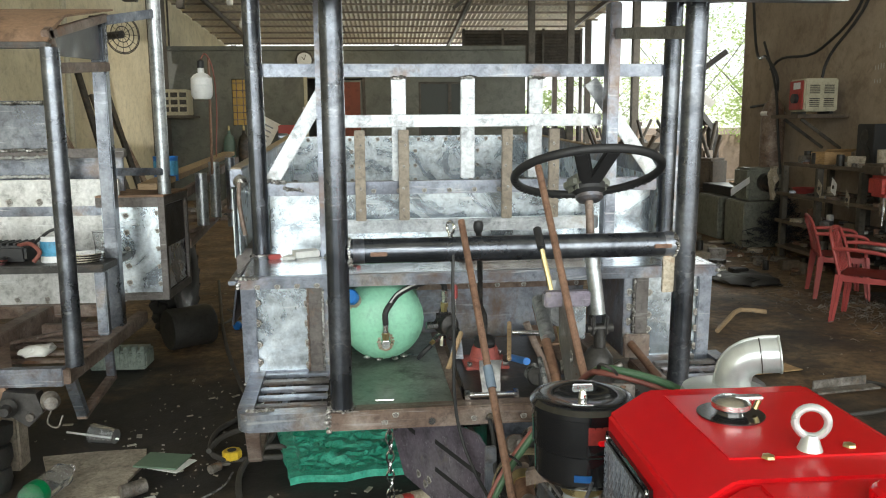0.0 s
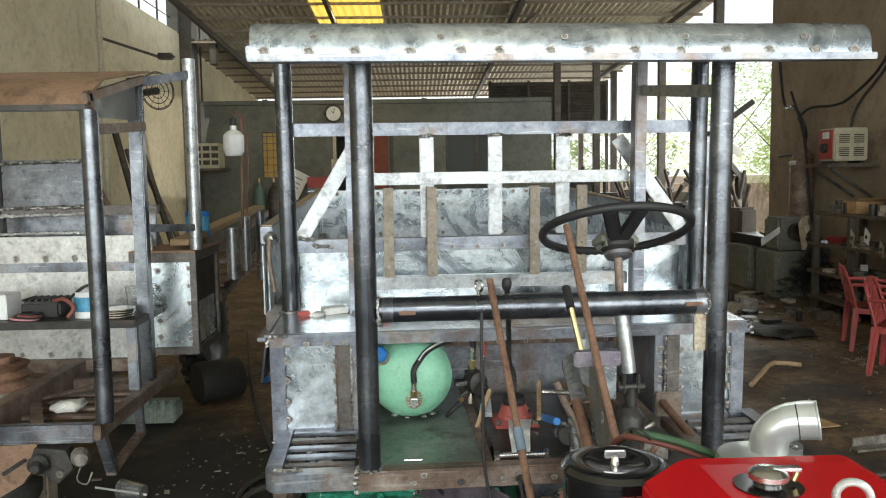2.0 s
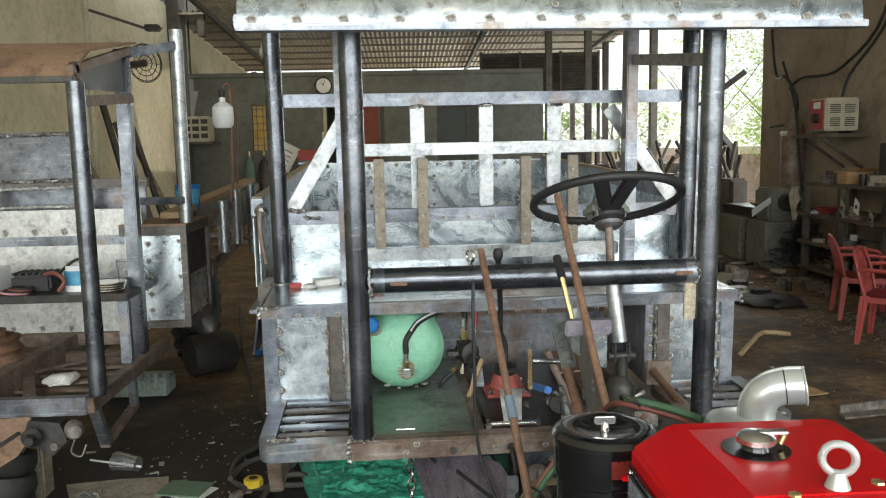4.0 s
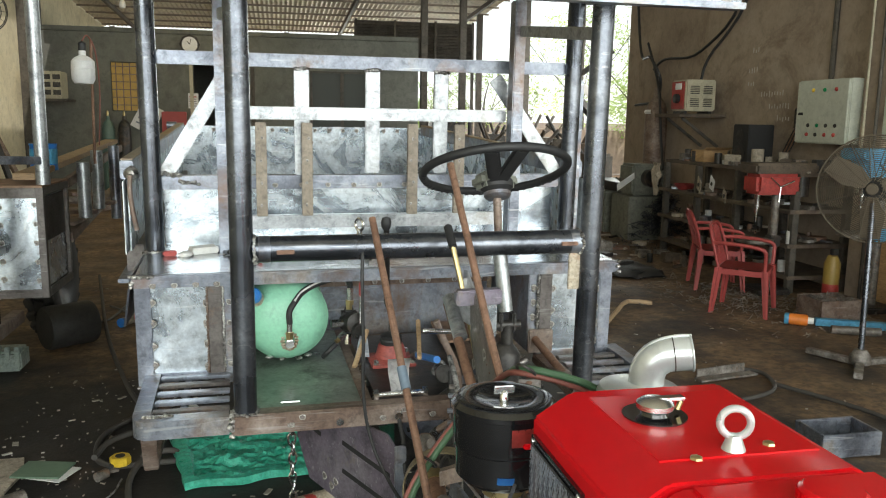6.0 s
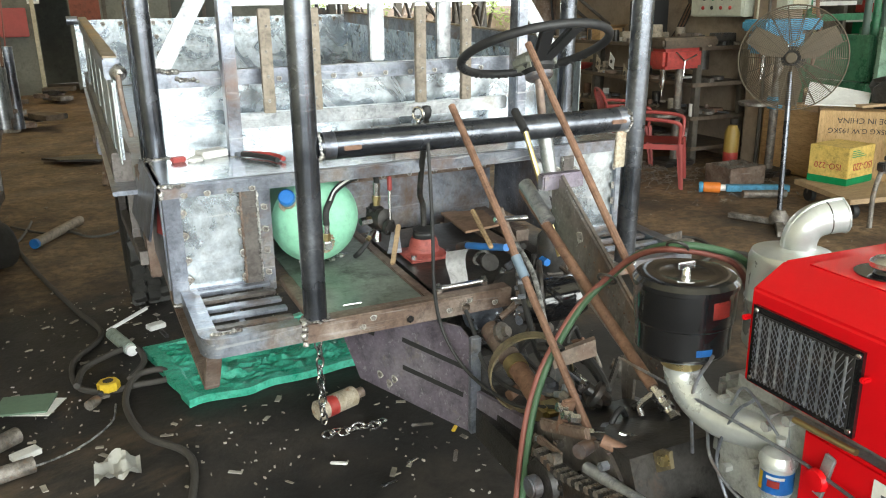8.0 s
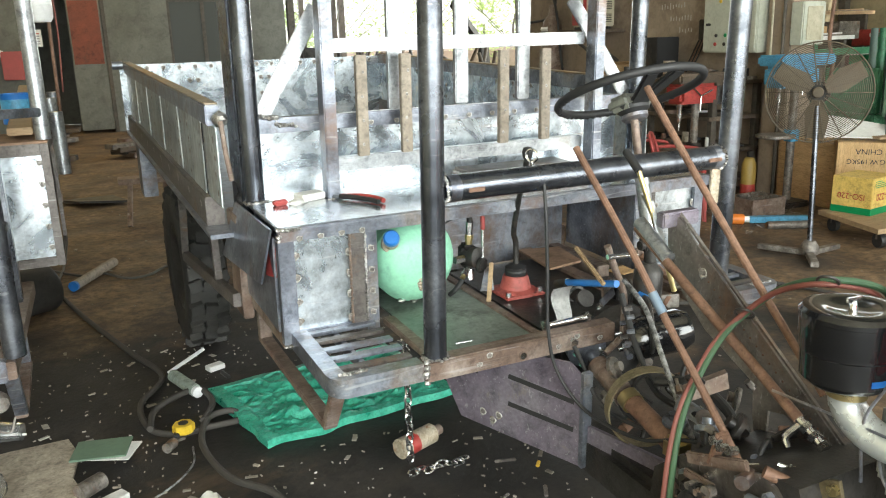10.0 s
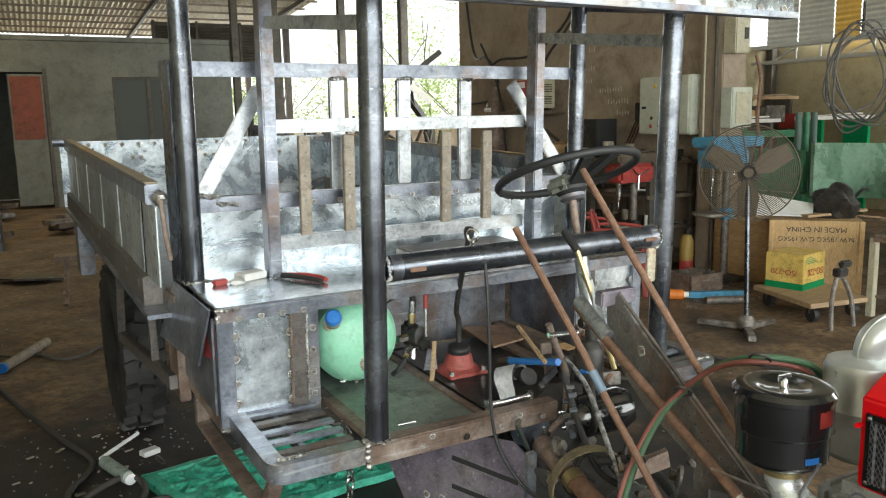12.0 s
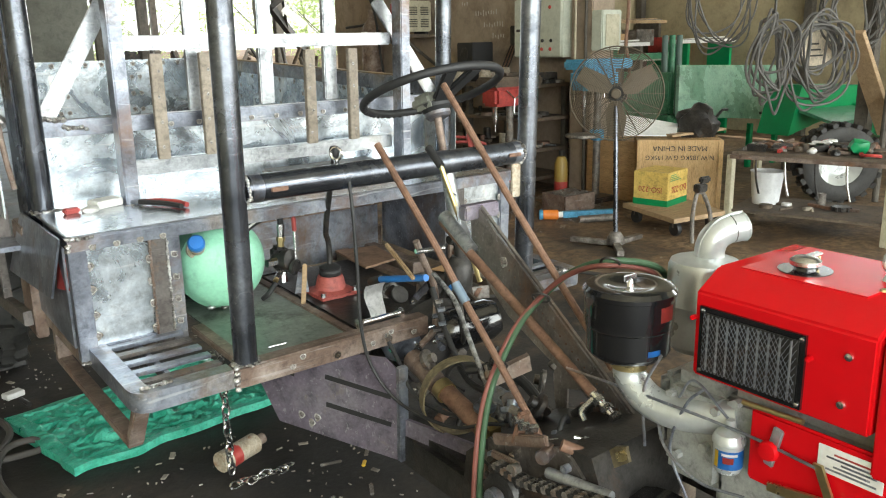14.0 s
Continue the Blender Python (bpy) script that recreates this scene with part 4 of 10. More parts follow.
bar = part("cross_bar", cyl((-0.42, -0.33, 1.14), (0.492, -0.33, 1.14), 0.034, seg=28), PIPE, truck, "dark steel pipe across the front")
for x in (-0.415, 0.487):
    bm = bmesh.new()
    for i in range(30):
        a = 2 * math.pi * i / 30
        blob((x + random.uniform(-0.003, 0.003), -0.33 + 0.034 * math.cos(a), 1.14 + 0.034 * math.sin(a)), 0.006 * random.uniform(0.5, 1.3), bm, 0.9)
    part("weld_bead", bm, WELD, bar)["kind"] = "stuff"
for x in (-0.405, 0.455):
    part("ground_band", cyl((x, -0.33, 1.14), (x + 0.03, -0.33, 1.14), 0.0346, seg=28), STEEL, bar, "bright ground steel by the weld")
part("slot", box(-0.36, -0.315, -0.368, -0.362, 1.132, 1.143, 0.002), RUST_ROD, bar, "burnt slot with rusty edge")
part("slot", box(0.42, 0.47, -0.368, -0.362, 1.135, 1.146, 0.002), RUST_ROD, bar)

# cab roof: a sheet with a rolled front lip on an angle-iron frame
roof = part("roof", slab([(-0.70, y, z) for y, z in [(-0.505, 1.795), (-0.50, 1.83), (-0.487, 1.853), (-0.463, 1.868), (-0.43, 1.876), (0.46, 1.915), (0.46, 1.912), (-0.43, 1.872), (-0.461, 1.863), (-0.483, 1.849), (-0.496, 1.828), (-0.5, 1.795)]], 1.525, axis=(1, 0, 0)), GALV, truck, "galvanised sheet cab roof with burnt weld spots")
part("roof_rail", box(-0.705, 0.835, -0.515, -0.455, 1.777, 1.794, 0.002), STEEL, truck)
part("roof_rail", box(-0.705, 0.835, 0.40, 0.45, 1.885, 1.905, 0.002), STEEL, truck)
for x in (-0.70, 0.815):
    part("roof_rail", beam((x, -0.50, 1.80), (x, 0.45, 1.89), 0.02, 0.03), STEEL, truck)
for i in range(14):
    rivet((-0.66 + 0.11 * i + random.uniform(-0.02, 0.02), -0.506, 1.80), (0, -1, 0.2), roof, 0.011)
for i in range(5):
    rivet((-0.55 + 0.3 * i, -0.499, 1.835), (0, -1, 0.5), roof, 0.007)
# short rails under the roof
part("side_rail", beam((0.52, -0.31, 1.715), (0.505, 0.27, 1.757), 0.018, 0.036), BRIGHT, truck, "short bare bright steel flat")
part("side_rail", beam((-0.445, -0.31, 1.73), (-0.495, 0.27, 1.77), 0.018, 0.036), BRIGHT, truck)

# bench
LID = (-0.04, 0.38, 0.14, 0.365)
bt = part("bench_top", box(-0.752, 0.772, -0.0, 0.45, 0.991, 1.006, 0.003), BENCH, truck, "bright galvanised bench top with burn marks")
part("bench_edge", box(-0.757, 0.777, -0.026, -0.001, 0.970, 1.007, 0.004), STEEL, truck)
for x0, x1, s in ((-0.755, -0.506, -1), (0.505, 0.765, 1)):
    sb = part("side_box", box(x0 + 0.03, x1 - 0.03, 0.010, 0.42, 0.69, 0.969, 0.003), GALV, truck, "galvanised sheet box front")
    for a, b in ((x0, x0 + 0.045), (x1 - 0.045, x1)):
        part("box_frame", box(a, b, -0.004, 0.03, 0.66, 0.969, 0.003), STEEL if (a == x0) == (s < 0) else EDGEANGLE, sb)
    part("box_frame", box(x0 + 0.046, x1 - 0.046, -0.002, 0.02, 0.672, 0.70, 0.003), STEEL, sb)
    for k in range(4):
        for xx in (x0 + 0.048, x1 - 0.048):
            rivet((xx, 0.0, 0.72 + 0.065 * k + random.uniform(-0.01, 0.01)), (0, -1, 0), sb, 0.009)
    part("box_side", box(*((x0 - 0.004, x0 + 0.004) if s < 0 else (x1 - 0.004, x1 + 0.004)), 0.04, 0.42, 0.69, 0.969, 0.002), STEEL, sb)
for i in range(4):
    rivet((-0.70 + 0.06 * i, -0.027, 0.978), (0, -1, 0), bt, 0.007)
part("inner_strut", box(-0.503, -0.466, 0.0, 0.035, 0.66, 0.969, 0.003), STEEL, truck)
for k in range(4):
    rivet((-0.486, -0.002, 0.72 + 0.065 * k), (0, -1, 0), truck, 0.008)
part("inner_strut", box(0.468, 0.503, 0.0, 0.40, 0.70, 0.969, 0.003), STEEL, truck)
for k in range(5):
    rivet((0.486, -0.002, 0.72 + 0.05 * k), (0, -1, 0), truck, 0.009)
bp = part("back_panel", box(-0.44, 0.45, 0.40, 0.412, 0.66, 0.985, 0.002), STEEL, truck, "grey steel panel under the bench")
part("back_strip", box(-0.44, 0.45, 0.392, 0.399, 0.85, 0.893, 0.002), RUSTY, bp)
for i in range(14):
    rivet((-0.18 + 0.05 * i, 0.391, 0.862 + 0.02 * (i % 2)), (0, -1, 0), bp, 0.007)
part("side_flap", slab([(-0.762, 0.47, 0.985), (-0.762, 0.02, 0.998), (-0.79, 0.06, 0.835), (-0.80, 0.56, 0.79)], 0.006, axis=(-1, 0, 0.1)), STEEL, truck, "thin steel flap hanging at the bench end")
part("red_tag", slab([(-0.758, 0.10, 0.93), (-0.752, 0.02, 0.945), (-0.752, 0.03, 0.855), (-0.77, 0.09, 0.85)], 0.01, axis=(0, 1, 0)), PLASTIC_RED, truck)

weld((-0.757, -0.028, 0.974), (-0.757, -0.028, 1.006), 0.009, truck)
weld((-0.745, -0.03, 1.006), (-0.70, -0.03, 1.007), 0.007, truck)
weld((-0.551, -0.006, 0.70), (-0.551, -0.006, 0.965), 0.0038, truck, RUSTY)
weld((-0.5045, -0.004, 0.69), (-0.5045, -0.004, 0.965), 0.0042, truck)
weld((-0.752, -0.006, 0.662), (-0.69, -0.006, 0.664), 0.008, truck)
weld((0.50, -0.006, 0.70), (0.50, -0.006, 0.965), 0.005, truck)
weld((0.772, -0.028, 0.974), (0.772, -0.028, 1.006), 0.009, truck)
for x in (-0.726, 0.740):
    weld((x - 0.035, 0.325, 1.006), (x + 0.04, 0.33, 1.006), 0.007, truck)
for i in range(9):
    x = -0.40 + 0.1 * i
    weld((x, 0.39, 0.895), (x + 0.03, 0.39, 0.896), 0.005, bp)
lid_ = part("flat_lid", box(LID[0], LID[1], LID[2], LID[3], 1.007, 1.048, 0.008), STEELPLATE, truck, "flat grey steel lid on the bench")

# platform
fr = part("front_rail", box(-0.485, 0.115, -0.365, -0.315, 0.643, 0.70), RUSTY, truck, "brown rusty box-section front rail")
for i, x in enumerate((-0.33, -0.30, -0.08, -0.02, 0.06)):
    rivet((x, -0.366, 0.665 + 0.02 * (i % 2)), (0, -1, 0), fr, 0.007)
weld((-0.484, -0.366, 0.70), (-0.484, -0.366, 0.645), 0.009, fr)
weld((-0.48, -0.34, 0.702), (-0.42, -0.31, 0.702), 0.008, fr)
plate = part("floor_plate", box(-0.42, -0.13, -0.314, 0.39, 0.683, 0.689, 0.001), GREENISH, truck, "oily greenish steel floor plate")
part("floor_strip", beam((-0.115, -0.31, 0.689), (-0.115, 0.38, 0.689), 0.03, 0.008), RUSTY, truck)
part("floor_strip", beam((-0.44, -0.31, 0.686), (-0.44, 0.0, 0.686), 0.036, 0.02), RUSTY, truck)
part("gear_cover", slab([(-0.085, -0.30, 0.684), (0.11, -0.31, 0.684), (0.30, -0.05, 0.684), (0.30, 0.30, 0.684), (-0.085, 0.30, 0.684)], 0.005), OILY, truck, "black oily sheet over the gearbox")
part("floor_rail", beam((0.285, 0.42, 0.675), (0.285, -0.10, 0.675), 0.05, 0.05), RUSTY, truck)
part("floor_rail", beam((0.41, 0.42, 0.675), (0.41, 0.08, 0.675), 0.05, 0.05), RUSTY, truck)
part("nail", cyl((-0.352, -0.27, 0.692), (-0.30, -0.272, 0.692), 0.003, seg=8), CHROME, truck)


def step_grille(x0, x1, y0, y1, s):
    """A step with a rounded outer corner and flat slats; s: -1 with the corner to -x."""
    bm = bmesh.new()
    xo, xi = (x0, x1) if s < 0 else (x1, x0)
    out = [(xo, y1), (xo, y0 + 0.05), (xo - s * 0.004, y0 + 0.03), (xo - s * 0.015, y0 + 0.012), (xo - s * 0.035, y0), (xi, y0)]
    inn = [(xo - s * 0.045, y1), (xo - s * 0.045, y0 + 0.06), (xo - s * 0.047, y0 + 0.052), (xo - s * 0.05, y0 + 0.048), (xo - s * 0.055, y0 + 0.045), (xi, y0 + 0.045)]
    lo = [[bm.verts.new((x, y, z)) for x, y in o] for o in (out, inn) for z in (0.65, 0.70)]
    for i in range(len(out) - 1):
        bm.faces.new((lo[0][i], lo[0][i + 1], lo[1][i + 1], lo[1][i]))
        bm.faces.new((lo[2][i], lo[2][i + 1], lo[3][i + 1], lo[3][i]))
        bm.faces.new((lo[1][i], lo[1][i + 1], lo[3][i + 1], lo[3][i]))
        bm.faces.new((lo[0][i], lo[0][i + 1], lo[2][i + 1], lo[2][i]))
    for i in (0, -1):
        bm.faces.new((lo[0][i], lo[1][i], lo[3][i], lo[2][i]))
    frame_ob = part("step_frame", bm, STEEL, truck, "bent flat steel step rim")
    weld((xo - s * 0.03, y0 + 0.03, 0.701), (xo - s * 0.10, y0 + 0.03, 0.701), 0.007, frame_ob)
    n = 5
    for i in range(n):
        y = y0 + 0.085 + (y1 - y0 - 0.1) * i / (n - 1)
        part("slat", box(min(xo - s * 0.046, xi), max(xo - s * 0.046, xi), y - 0.014, y + 0.014, 0.685, 0.695, 0.002), STEEL if i % 3 else EDGEANGLE, truck)
    part("slat_bearer", box((xo + xi) / 2 - 0.008, (xo + xi) / 2 + 0.008, y0 + 0.05, y1, 0.655, 0.684, 0.002), STEEL, truck)


step_grille(-0.735, -0.49, -0.362, 0.0, -1)
step_grille(0.56, 0.81, -0.34, 0.03, 1)
part("step_bearer", box(0.49, 0.555, -0.34, 0.0, 0.66, 0.69), RUSTY, truck)
# bracket below the step
part("step_bracket", beam((-0.705, 0.47, 0.66), (-0.705, 0.47, 0.49), 0.04, 0.04), RUSTY, truck)
part("step_bracket", beam((-0.705, 0.49, 0.50), (-0.705, -0.22, 0.515), 0.04, 0.022), RUSTY, truck, "dark red-brown step bracket")
part("step_bracket", beam((-0.705, -0.215, 0.505), (-0.70, -0.30, 0.65), 0.04, 0.022), RUSTY, truck)
part("under_frame", box(-0.75, -0.71, 0.03, 0.55, 0.64, 0.69), RUSTY, truck)
part("under_frame", box(-0.78, -0.745, 0.42, 0.56, 0.60, 0.95), RUSTY, truck)

# ladder frame behind the bench
for nm, x0, x1, z0, z1, y0, y1, m in (("head_rail", -0.70, 0.71, 1.208, 1.255, 0.37, 0.41, STEEL), ("top_bar", -0.70, 0.715, 1.616, 1.66, 0.37, 0.41, STEEL), ("white_bar", -0.47, 0.48, 1.445, 1.487, 0.335, 0.369, BRIGHT), ("low_bar", -0.47, 0.48, 1.076, 1.122, 0.335, 0.369, BRIGHT)):
    part(nm, box(x0, x1, y0, y1, z0, z1), m, truck)
for x in (-0.237, 0.006, 0.25):
    b = part("bright_slat", box(x - 0.025, x + 0.025, 0.371, 0.395, 1.256 if x < -0.2 else 1.262, 1.614), BRIGHT, truck)
    weld((x - 0.025, 0.368, 1.614), (x + 0.025, 0.368, 1.614), 0.008, b)
for x in (-0.376, -0.225, 0.138, 0.306):
    s = part("wood_slat", box(x - 0.018, x + 0.018, 0.312, 0.333, 1.123, 1.436, 0.002), OLDWOOD, truck, "weathered wooden slat with nail holes")
    for k in range(4):
        rivet((x + random.uniform(-0.006, 0.006), 0.311, 1.16 + 0.075 * k), (0, -1, 0), s, 0.004)
part("diagonal_brace", beam((-0.685, 0.385, 1.257), (-0.49, 0.385, 1.58), 0.05, 0.012, up=(0, 1, 0)), BRIGHT, truck)
part("diagonal_brace", beam((0.70, 0.385, 1.262), (0.45, 0.385, 1.60), 0.05, 0.012, up=(0, 1, 0)), BRIGHT, truck)
weld((-0.70, 0.366, 1.262), (-0.64, 0.366, 1.258), 0.009, truck)
weld((-0.64, 0.366, 1.235), (-0.58, 0.366, 1.228), 0.008, truck)
hp = part("head_panel", box(-0.70, 0.71, 0.44, 0.448, 1.0, 1.215, 0.002), GALV, truck, "bright galvanised headboard sheet")
for i in range(9):
    rivet((-0.33 + 0.09 * i, 0.367, 1.222), (0, -1, 0), hp, 0.007)
for x in (-0.497, -0.30, -0.02, 0.28, 0.5):
    part("panel_stud", box(x - 0.02, x + 0.02, 0.45, 0.47, 0.92, 1.21), STEEL, hp)
part("eye_hook", ring((-0.138, -0.30, 1.195), (1, 0.6, 0), 0.016, 0.004, 20, 8), CHROME, truck)
part("eye_hook_shank", cyl((-0.138, -0.30, 1.14), (-0.138, -0.30, 1.18), 0.007, seg=10), CHROME, truck)

# load bed: sheet sides between a channel below and an angle above, with short studs
for s in (-1, 1):
    x = 0.815 * s
    sp = part("side_panel", box(min(x, x - s * 0.006), max(x, x - s * 0.006), 0.44, 3.12, 0.99, 1.27, 0.001), GALV, truck, "galvanised bed side")
    part("top_rail", box(x - 0.022, x + 0.022, 0.45, 3.14, 1.235, 1.297), STEEL, truck, "steel angle along the top of the bed side")
    part("rail_dust_strip", box(x - 0.021, x + 0.021, 0.46, 3.13, 1.298, 1.303, 0.002), WOODRAIL, truck, "dusty brown top face")
    part("lower_rail", box(x - 0.03, x + 0.03, 0.56, 3.14, 0.875, 0.99), EDGEANGLE, truck, "brown steel channel along the bed")
    part("sill", box(x - s * 0.10 - 0.02, x - s * 0.10 + 0.02, 0.45, 3.1, 0.76, 0.875), RUSTY, truck)
    for i in range(11):
        y = 0.58 + 0.25 * i
        pb = box(-0.002, 0.002, -0.112, 0.112, -0.123, 0.123, 0.001)
        for v in pb.verts:
            v.co.x += s * 0.005 * (1 - (v.co.y / 0.112) ** 2)
        moved(pb, Matrix.Translation((x + s * (0.006 + 0.003 * (i % 2)), y - 0.085, 1.112)) @ Matrix.Rotation(random.uniform(-0.012, 0.012), 4, "Z") @ Matrix.Rotation(random.uniform(-0.01, 0.01), 4, "Y"))
        part("bed_panel", pb, BEDGALV, sp)
        part("seam", box(x + s * 0.0005, x + s * 0.004, y + 0.029, y + 0.035, 0.99, 1.234, 0), EDGEANGLE, sp)
        for k in range(4):
            rivet((x + s * 0.010, y - 0.16 + random.uniform(-0.01, 0.01), 1.025 + 0.055 * k + random.uniform(-0.012, 0.012)), (s, 0, 0), sp, 0.011)
        for k in range(3):
            rivet((x + s * 0.008, y + 0.012 + random.uniform(-0.008, 0.008), 1.03 + 0.075 * k + random.uniform(-0.015, 0.015)), (s, 0, 0), sp, 0.009)
            rivet((x - s * 0.007, y + 0.035, 1.03 + 0.065 * k), (-s, 0, 0), sp, 0.008)
        rivet((x + s * 0.031, y + 0.06, 0.955), (s, 0, 0), sp, 0.010)
    for i in range(16):
        rivet((x - s * 0.007, 0.55 + 0.165 * i, 1.22), (-s, 0, 0), sp, 0.009)
tp = part("tail_panel", box(-0.86, 0.86, 3.12, 3.126, 0.90, 1.285, 0.001), GALV, truck, "galvanised tailboard")
for i in range(18):
    rivet((-0.8 + 0.095 * i, 3.118, 1.262), (0, -1, 0), tp, 0.011)
for x in (-0.46, -0.02, 0.42):
    for k in range(3):
        rivet((x, 3.118, 0.98 + 0.1 * k), (0, -1, 0), tp, 0.011)
        rivet((x + 0.05, 3.118, 0.98 + 0.1 * k), (0, -1, 0), tp, 0.011)
part("bed_floor", box(-0.86, 0.86, 0.43, 3.12, 0.88, 0.895, 0.002), STEEL, truck)
part("hinge_lug", cyl((-0.90, 3.10, 1.285), (-0.84, 3.10, 1.285), 0.025, seg=12), STEEL, truck)
part("latch_lever", tube([(-0.80, 0.41, 1.25), (-0.80, 0.39, 1.20), (-0.795, 0.39, 1.14), (-0.785, 0.395, 1.07)], 0.008), RUSTY, truck)
part("latch_lug", blob((-0.80, 0.43, 1.255), 0.026, None, 1.0), WELD, truck)
for x in (-0.45, 0.45):
    part("chassis_beam", box(x - 0.03, x + 0.03, 0.42, 3.0, 0.60, 0.76), RUSTY, truck, "rusty chassis beam")
part("axle", cyl((-0.7, 2.0, 0.42), (0.7, 2.0, 0.42), 0.05), OILY, truck)
part("axle_hub", lathe([(0.0, -0.16), (0.09, -0.15), (0.15, -0.05), (0.15, 0.05), (0.09, 0.15), (0.0, 0.16)], (0.0, 2.0, 0.42), axis=(0, 1, 0)), OILY, truck)
part("side_bar", beam((-0.79, 0.45, 0.66), (-0.79, 1.62, 0.50), 0.03, 0.045), EDGEANGLE, truck, "sloping side guard bar")
part("side_bar_hanger", beam((-0.79, 0.82, 0.88), (-0.79, 0.78, 0.62), 0.025, 0.035), EDGEANGLE, truck)
part("side_bar_hanger", beam((-0.79, 1.62, 0.50), (-0.80, 1.45, 0.88), 0.03, 0.04), EDGEANGLE, truck)
part("rear_bracket", box(-0.84, -0.76, 2.72, 2.9, 0.56, 0.86), STEEL, truck)


def tyre(x, y, z, r, w, parent, name="wheel", rim_mat=None):
    """A wheel across x: tyre with tread blocks, rim and hub."""
    prof = [(r * 0.55, -w * 0.42), (r * 0.62, -w * 0.5), (r * 0.9, -w * 0.52), (r * 0.965, -w * 0.46), (r * 0.975, -w * 0.25), (r * 0.975, w * 0.25), (r * 0.965, w * 0.46), (r * 0.9, w * 0.52), (r * 0.62, w * 0.5), (r * 0.55, w * 0.42)]
    bm = lathe(prof, (x, y, z), 48, axis=(1, 0, 0))
    bmesh.ops.delete(bm, geom=[f for f in bm.faces if len(f.verts) > 4], context="FACES")
    ty = part("tyre", bm, TYRE, parent, "worn muddy black tyre")
    bm = bmesh.new()
    n = 21
    for i in range(n):
        a = 2 * math.pi * i / n
        for k, (o, tw) in enumerate(((-w * 0.34, 0.5), (0.0, -0.4), (w * 0.34, 0.5))):
            b = box(o - w * 0.155, o + w * 0.155, -0.027, 0.027, -0.008, 0.03, 0.004)
            moved(b, Matrix.Rotation(tw * 0.5, 4, "Z"))
            moved(b, Matrix.Translation((x, y, z)) @ Matrix.Rotation(a + (0.5 * math.pi / n if k == 1 else 0), 4, "X") @ Matrix.Translation((0, 0, r * 0.98)))
            join(bm, b)
    part("tread", bm, TYRE, ty)
    part("rim", lathe([(0.0, -w * 0.1), (r * 0.3, -w * 0.12), (r * 0.42, -w * 0.3), (r * 0.56, -w * 0.44), (r * 0.56, w * 0.44), (r * 0.42, w * 0.3), (r * 0.3, w * 0.12), (0.0, w * 0.1)], (x, y, z), 32, axis=(1, 0, 0)), rim_mat or OILY, parent)
    return ty


for x in (-0.70, 0.70):
    tyre(x, 2.0, 0.335, 0.39, 0.19, truck)

# air tank under the bench
TX, TY, TZ = -0.316, 0.0, 0.832
tank = part("air_tank", lathe([(0.0, 0.0), (0.03, 0.002), (0.06, 0.009), (0.088, 0.021), (0.11, 0.038), (0.124, 0.058), (0.133, 0.082), (0.1345, 0.083), (0.1345, 0.088), (0.1335, 0.089), (0.1335, 0.30), (0.1, 0.33), (0.0, 0.34)], (TX, TY, TZ), 48, axis=(0, 1, 0)), MINT, truck, "mint green steel air tank with rust round the fitting")
part("tank_port", lathe([(0.0, 0.0), (0.033, 0.0), (0.03, 0.008), (0.022, 0.012), (0.022, 0.034), (0.0, 0.034)], (-0.398, 0.057, 0.898), 20, axis=(-0.3, -0.75, 0.5)), RUSTCAN, tank, "rusty welded filler neck")
part("blue_cap", lathe([(0.0, 0.0), (0.018, 0.0), (0.018, 0.016), (0.024, 0.017), (0.024, 0.036), (0.019, 0.042), (0.0, 0.042)], (-0.408, 0.034, 0.914), 20, axis=(-0.3, -0.75, 0.5)), BLUE, tank, "blue plastic plug")
rust = bmesh.new()
rr_ = random.Random(5)
for i in range(16):
    a = 2 * math.pi * i / 16
    blob((TX + 0.006 + 0.021 * math.cos(a), TY + 0.008, TZ - 0.052 + 0.028 * math.sin(a)), rr_.uniform(0.005, 0.009), rust, 0.7)
part("rust_patch", rust, RUSTCAN, tank)["kind"] = "stuff"
part("brass_elbow", box(TX - 0.007, TX + 0.018, TY - 0.022, TY + 0.006, TZ - 0.068, TZ - 0.04, 0.004), CHROME, tank)
part("brass_elbow", cyl((TX + 0.005, TY - 0.01, TZ - 0.04), (TX + 0.005, TY - 0.01, TZ - 0.018), 0.012, seg=6), BRASS, tank)
part("brass_nut", cyl((TX + 0.005, TY - 0.01, TZ - 0.018), (TX + 0.006, TY - 0.01, TZ + 0.012), 0.009, seg=14), CHROME, tank)
HOSE_RUN = [(-0.310, -0.01, 0.84), (-0.310, -0.01, 0.878), (-0.292, 0.005, 0.905), (-0.265, 0.035, 0.928), (-0.219, 0.06, 0.946), (-0.165, 0.085, 0.954), (-0.13, 0.1, 0.952), (-0.112, 0.105, 0.938), (-0.108, 0.106, 0.915)]
part("air_hose", tube(HOSE_RUN, 0.0095), BLACK, truck, "black air hose with a pale printed stripe")
part("hose_stripe", tube([(x - 0.002, y - 0.0075, z + 0.004) for x, y, z in HOSE_RUN[2:7]], 0.0035, 6), PAPER, truck)
for x in (-0.37, -0.33, -0.28, -0.25):
    blobm = blob((x, TY + 0.06, TZ - 0.118 - 0.008 * (x > -0.35 and x < -0.27)), 0.012, None, 0.5)
    part("weld_bead", blobm, WELD, tank)["kind"] = "stuff"
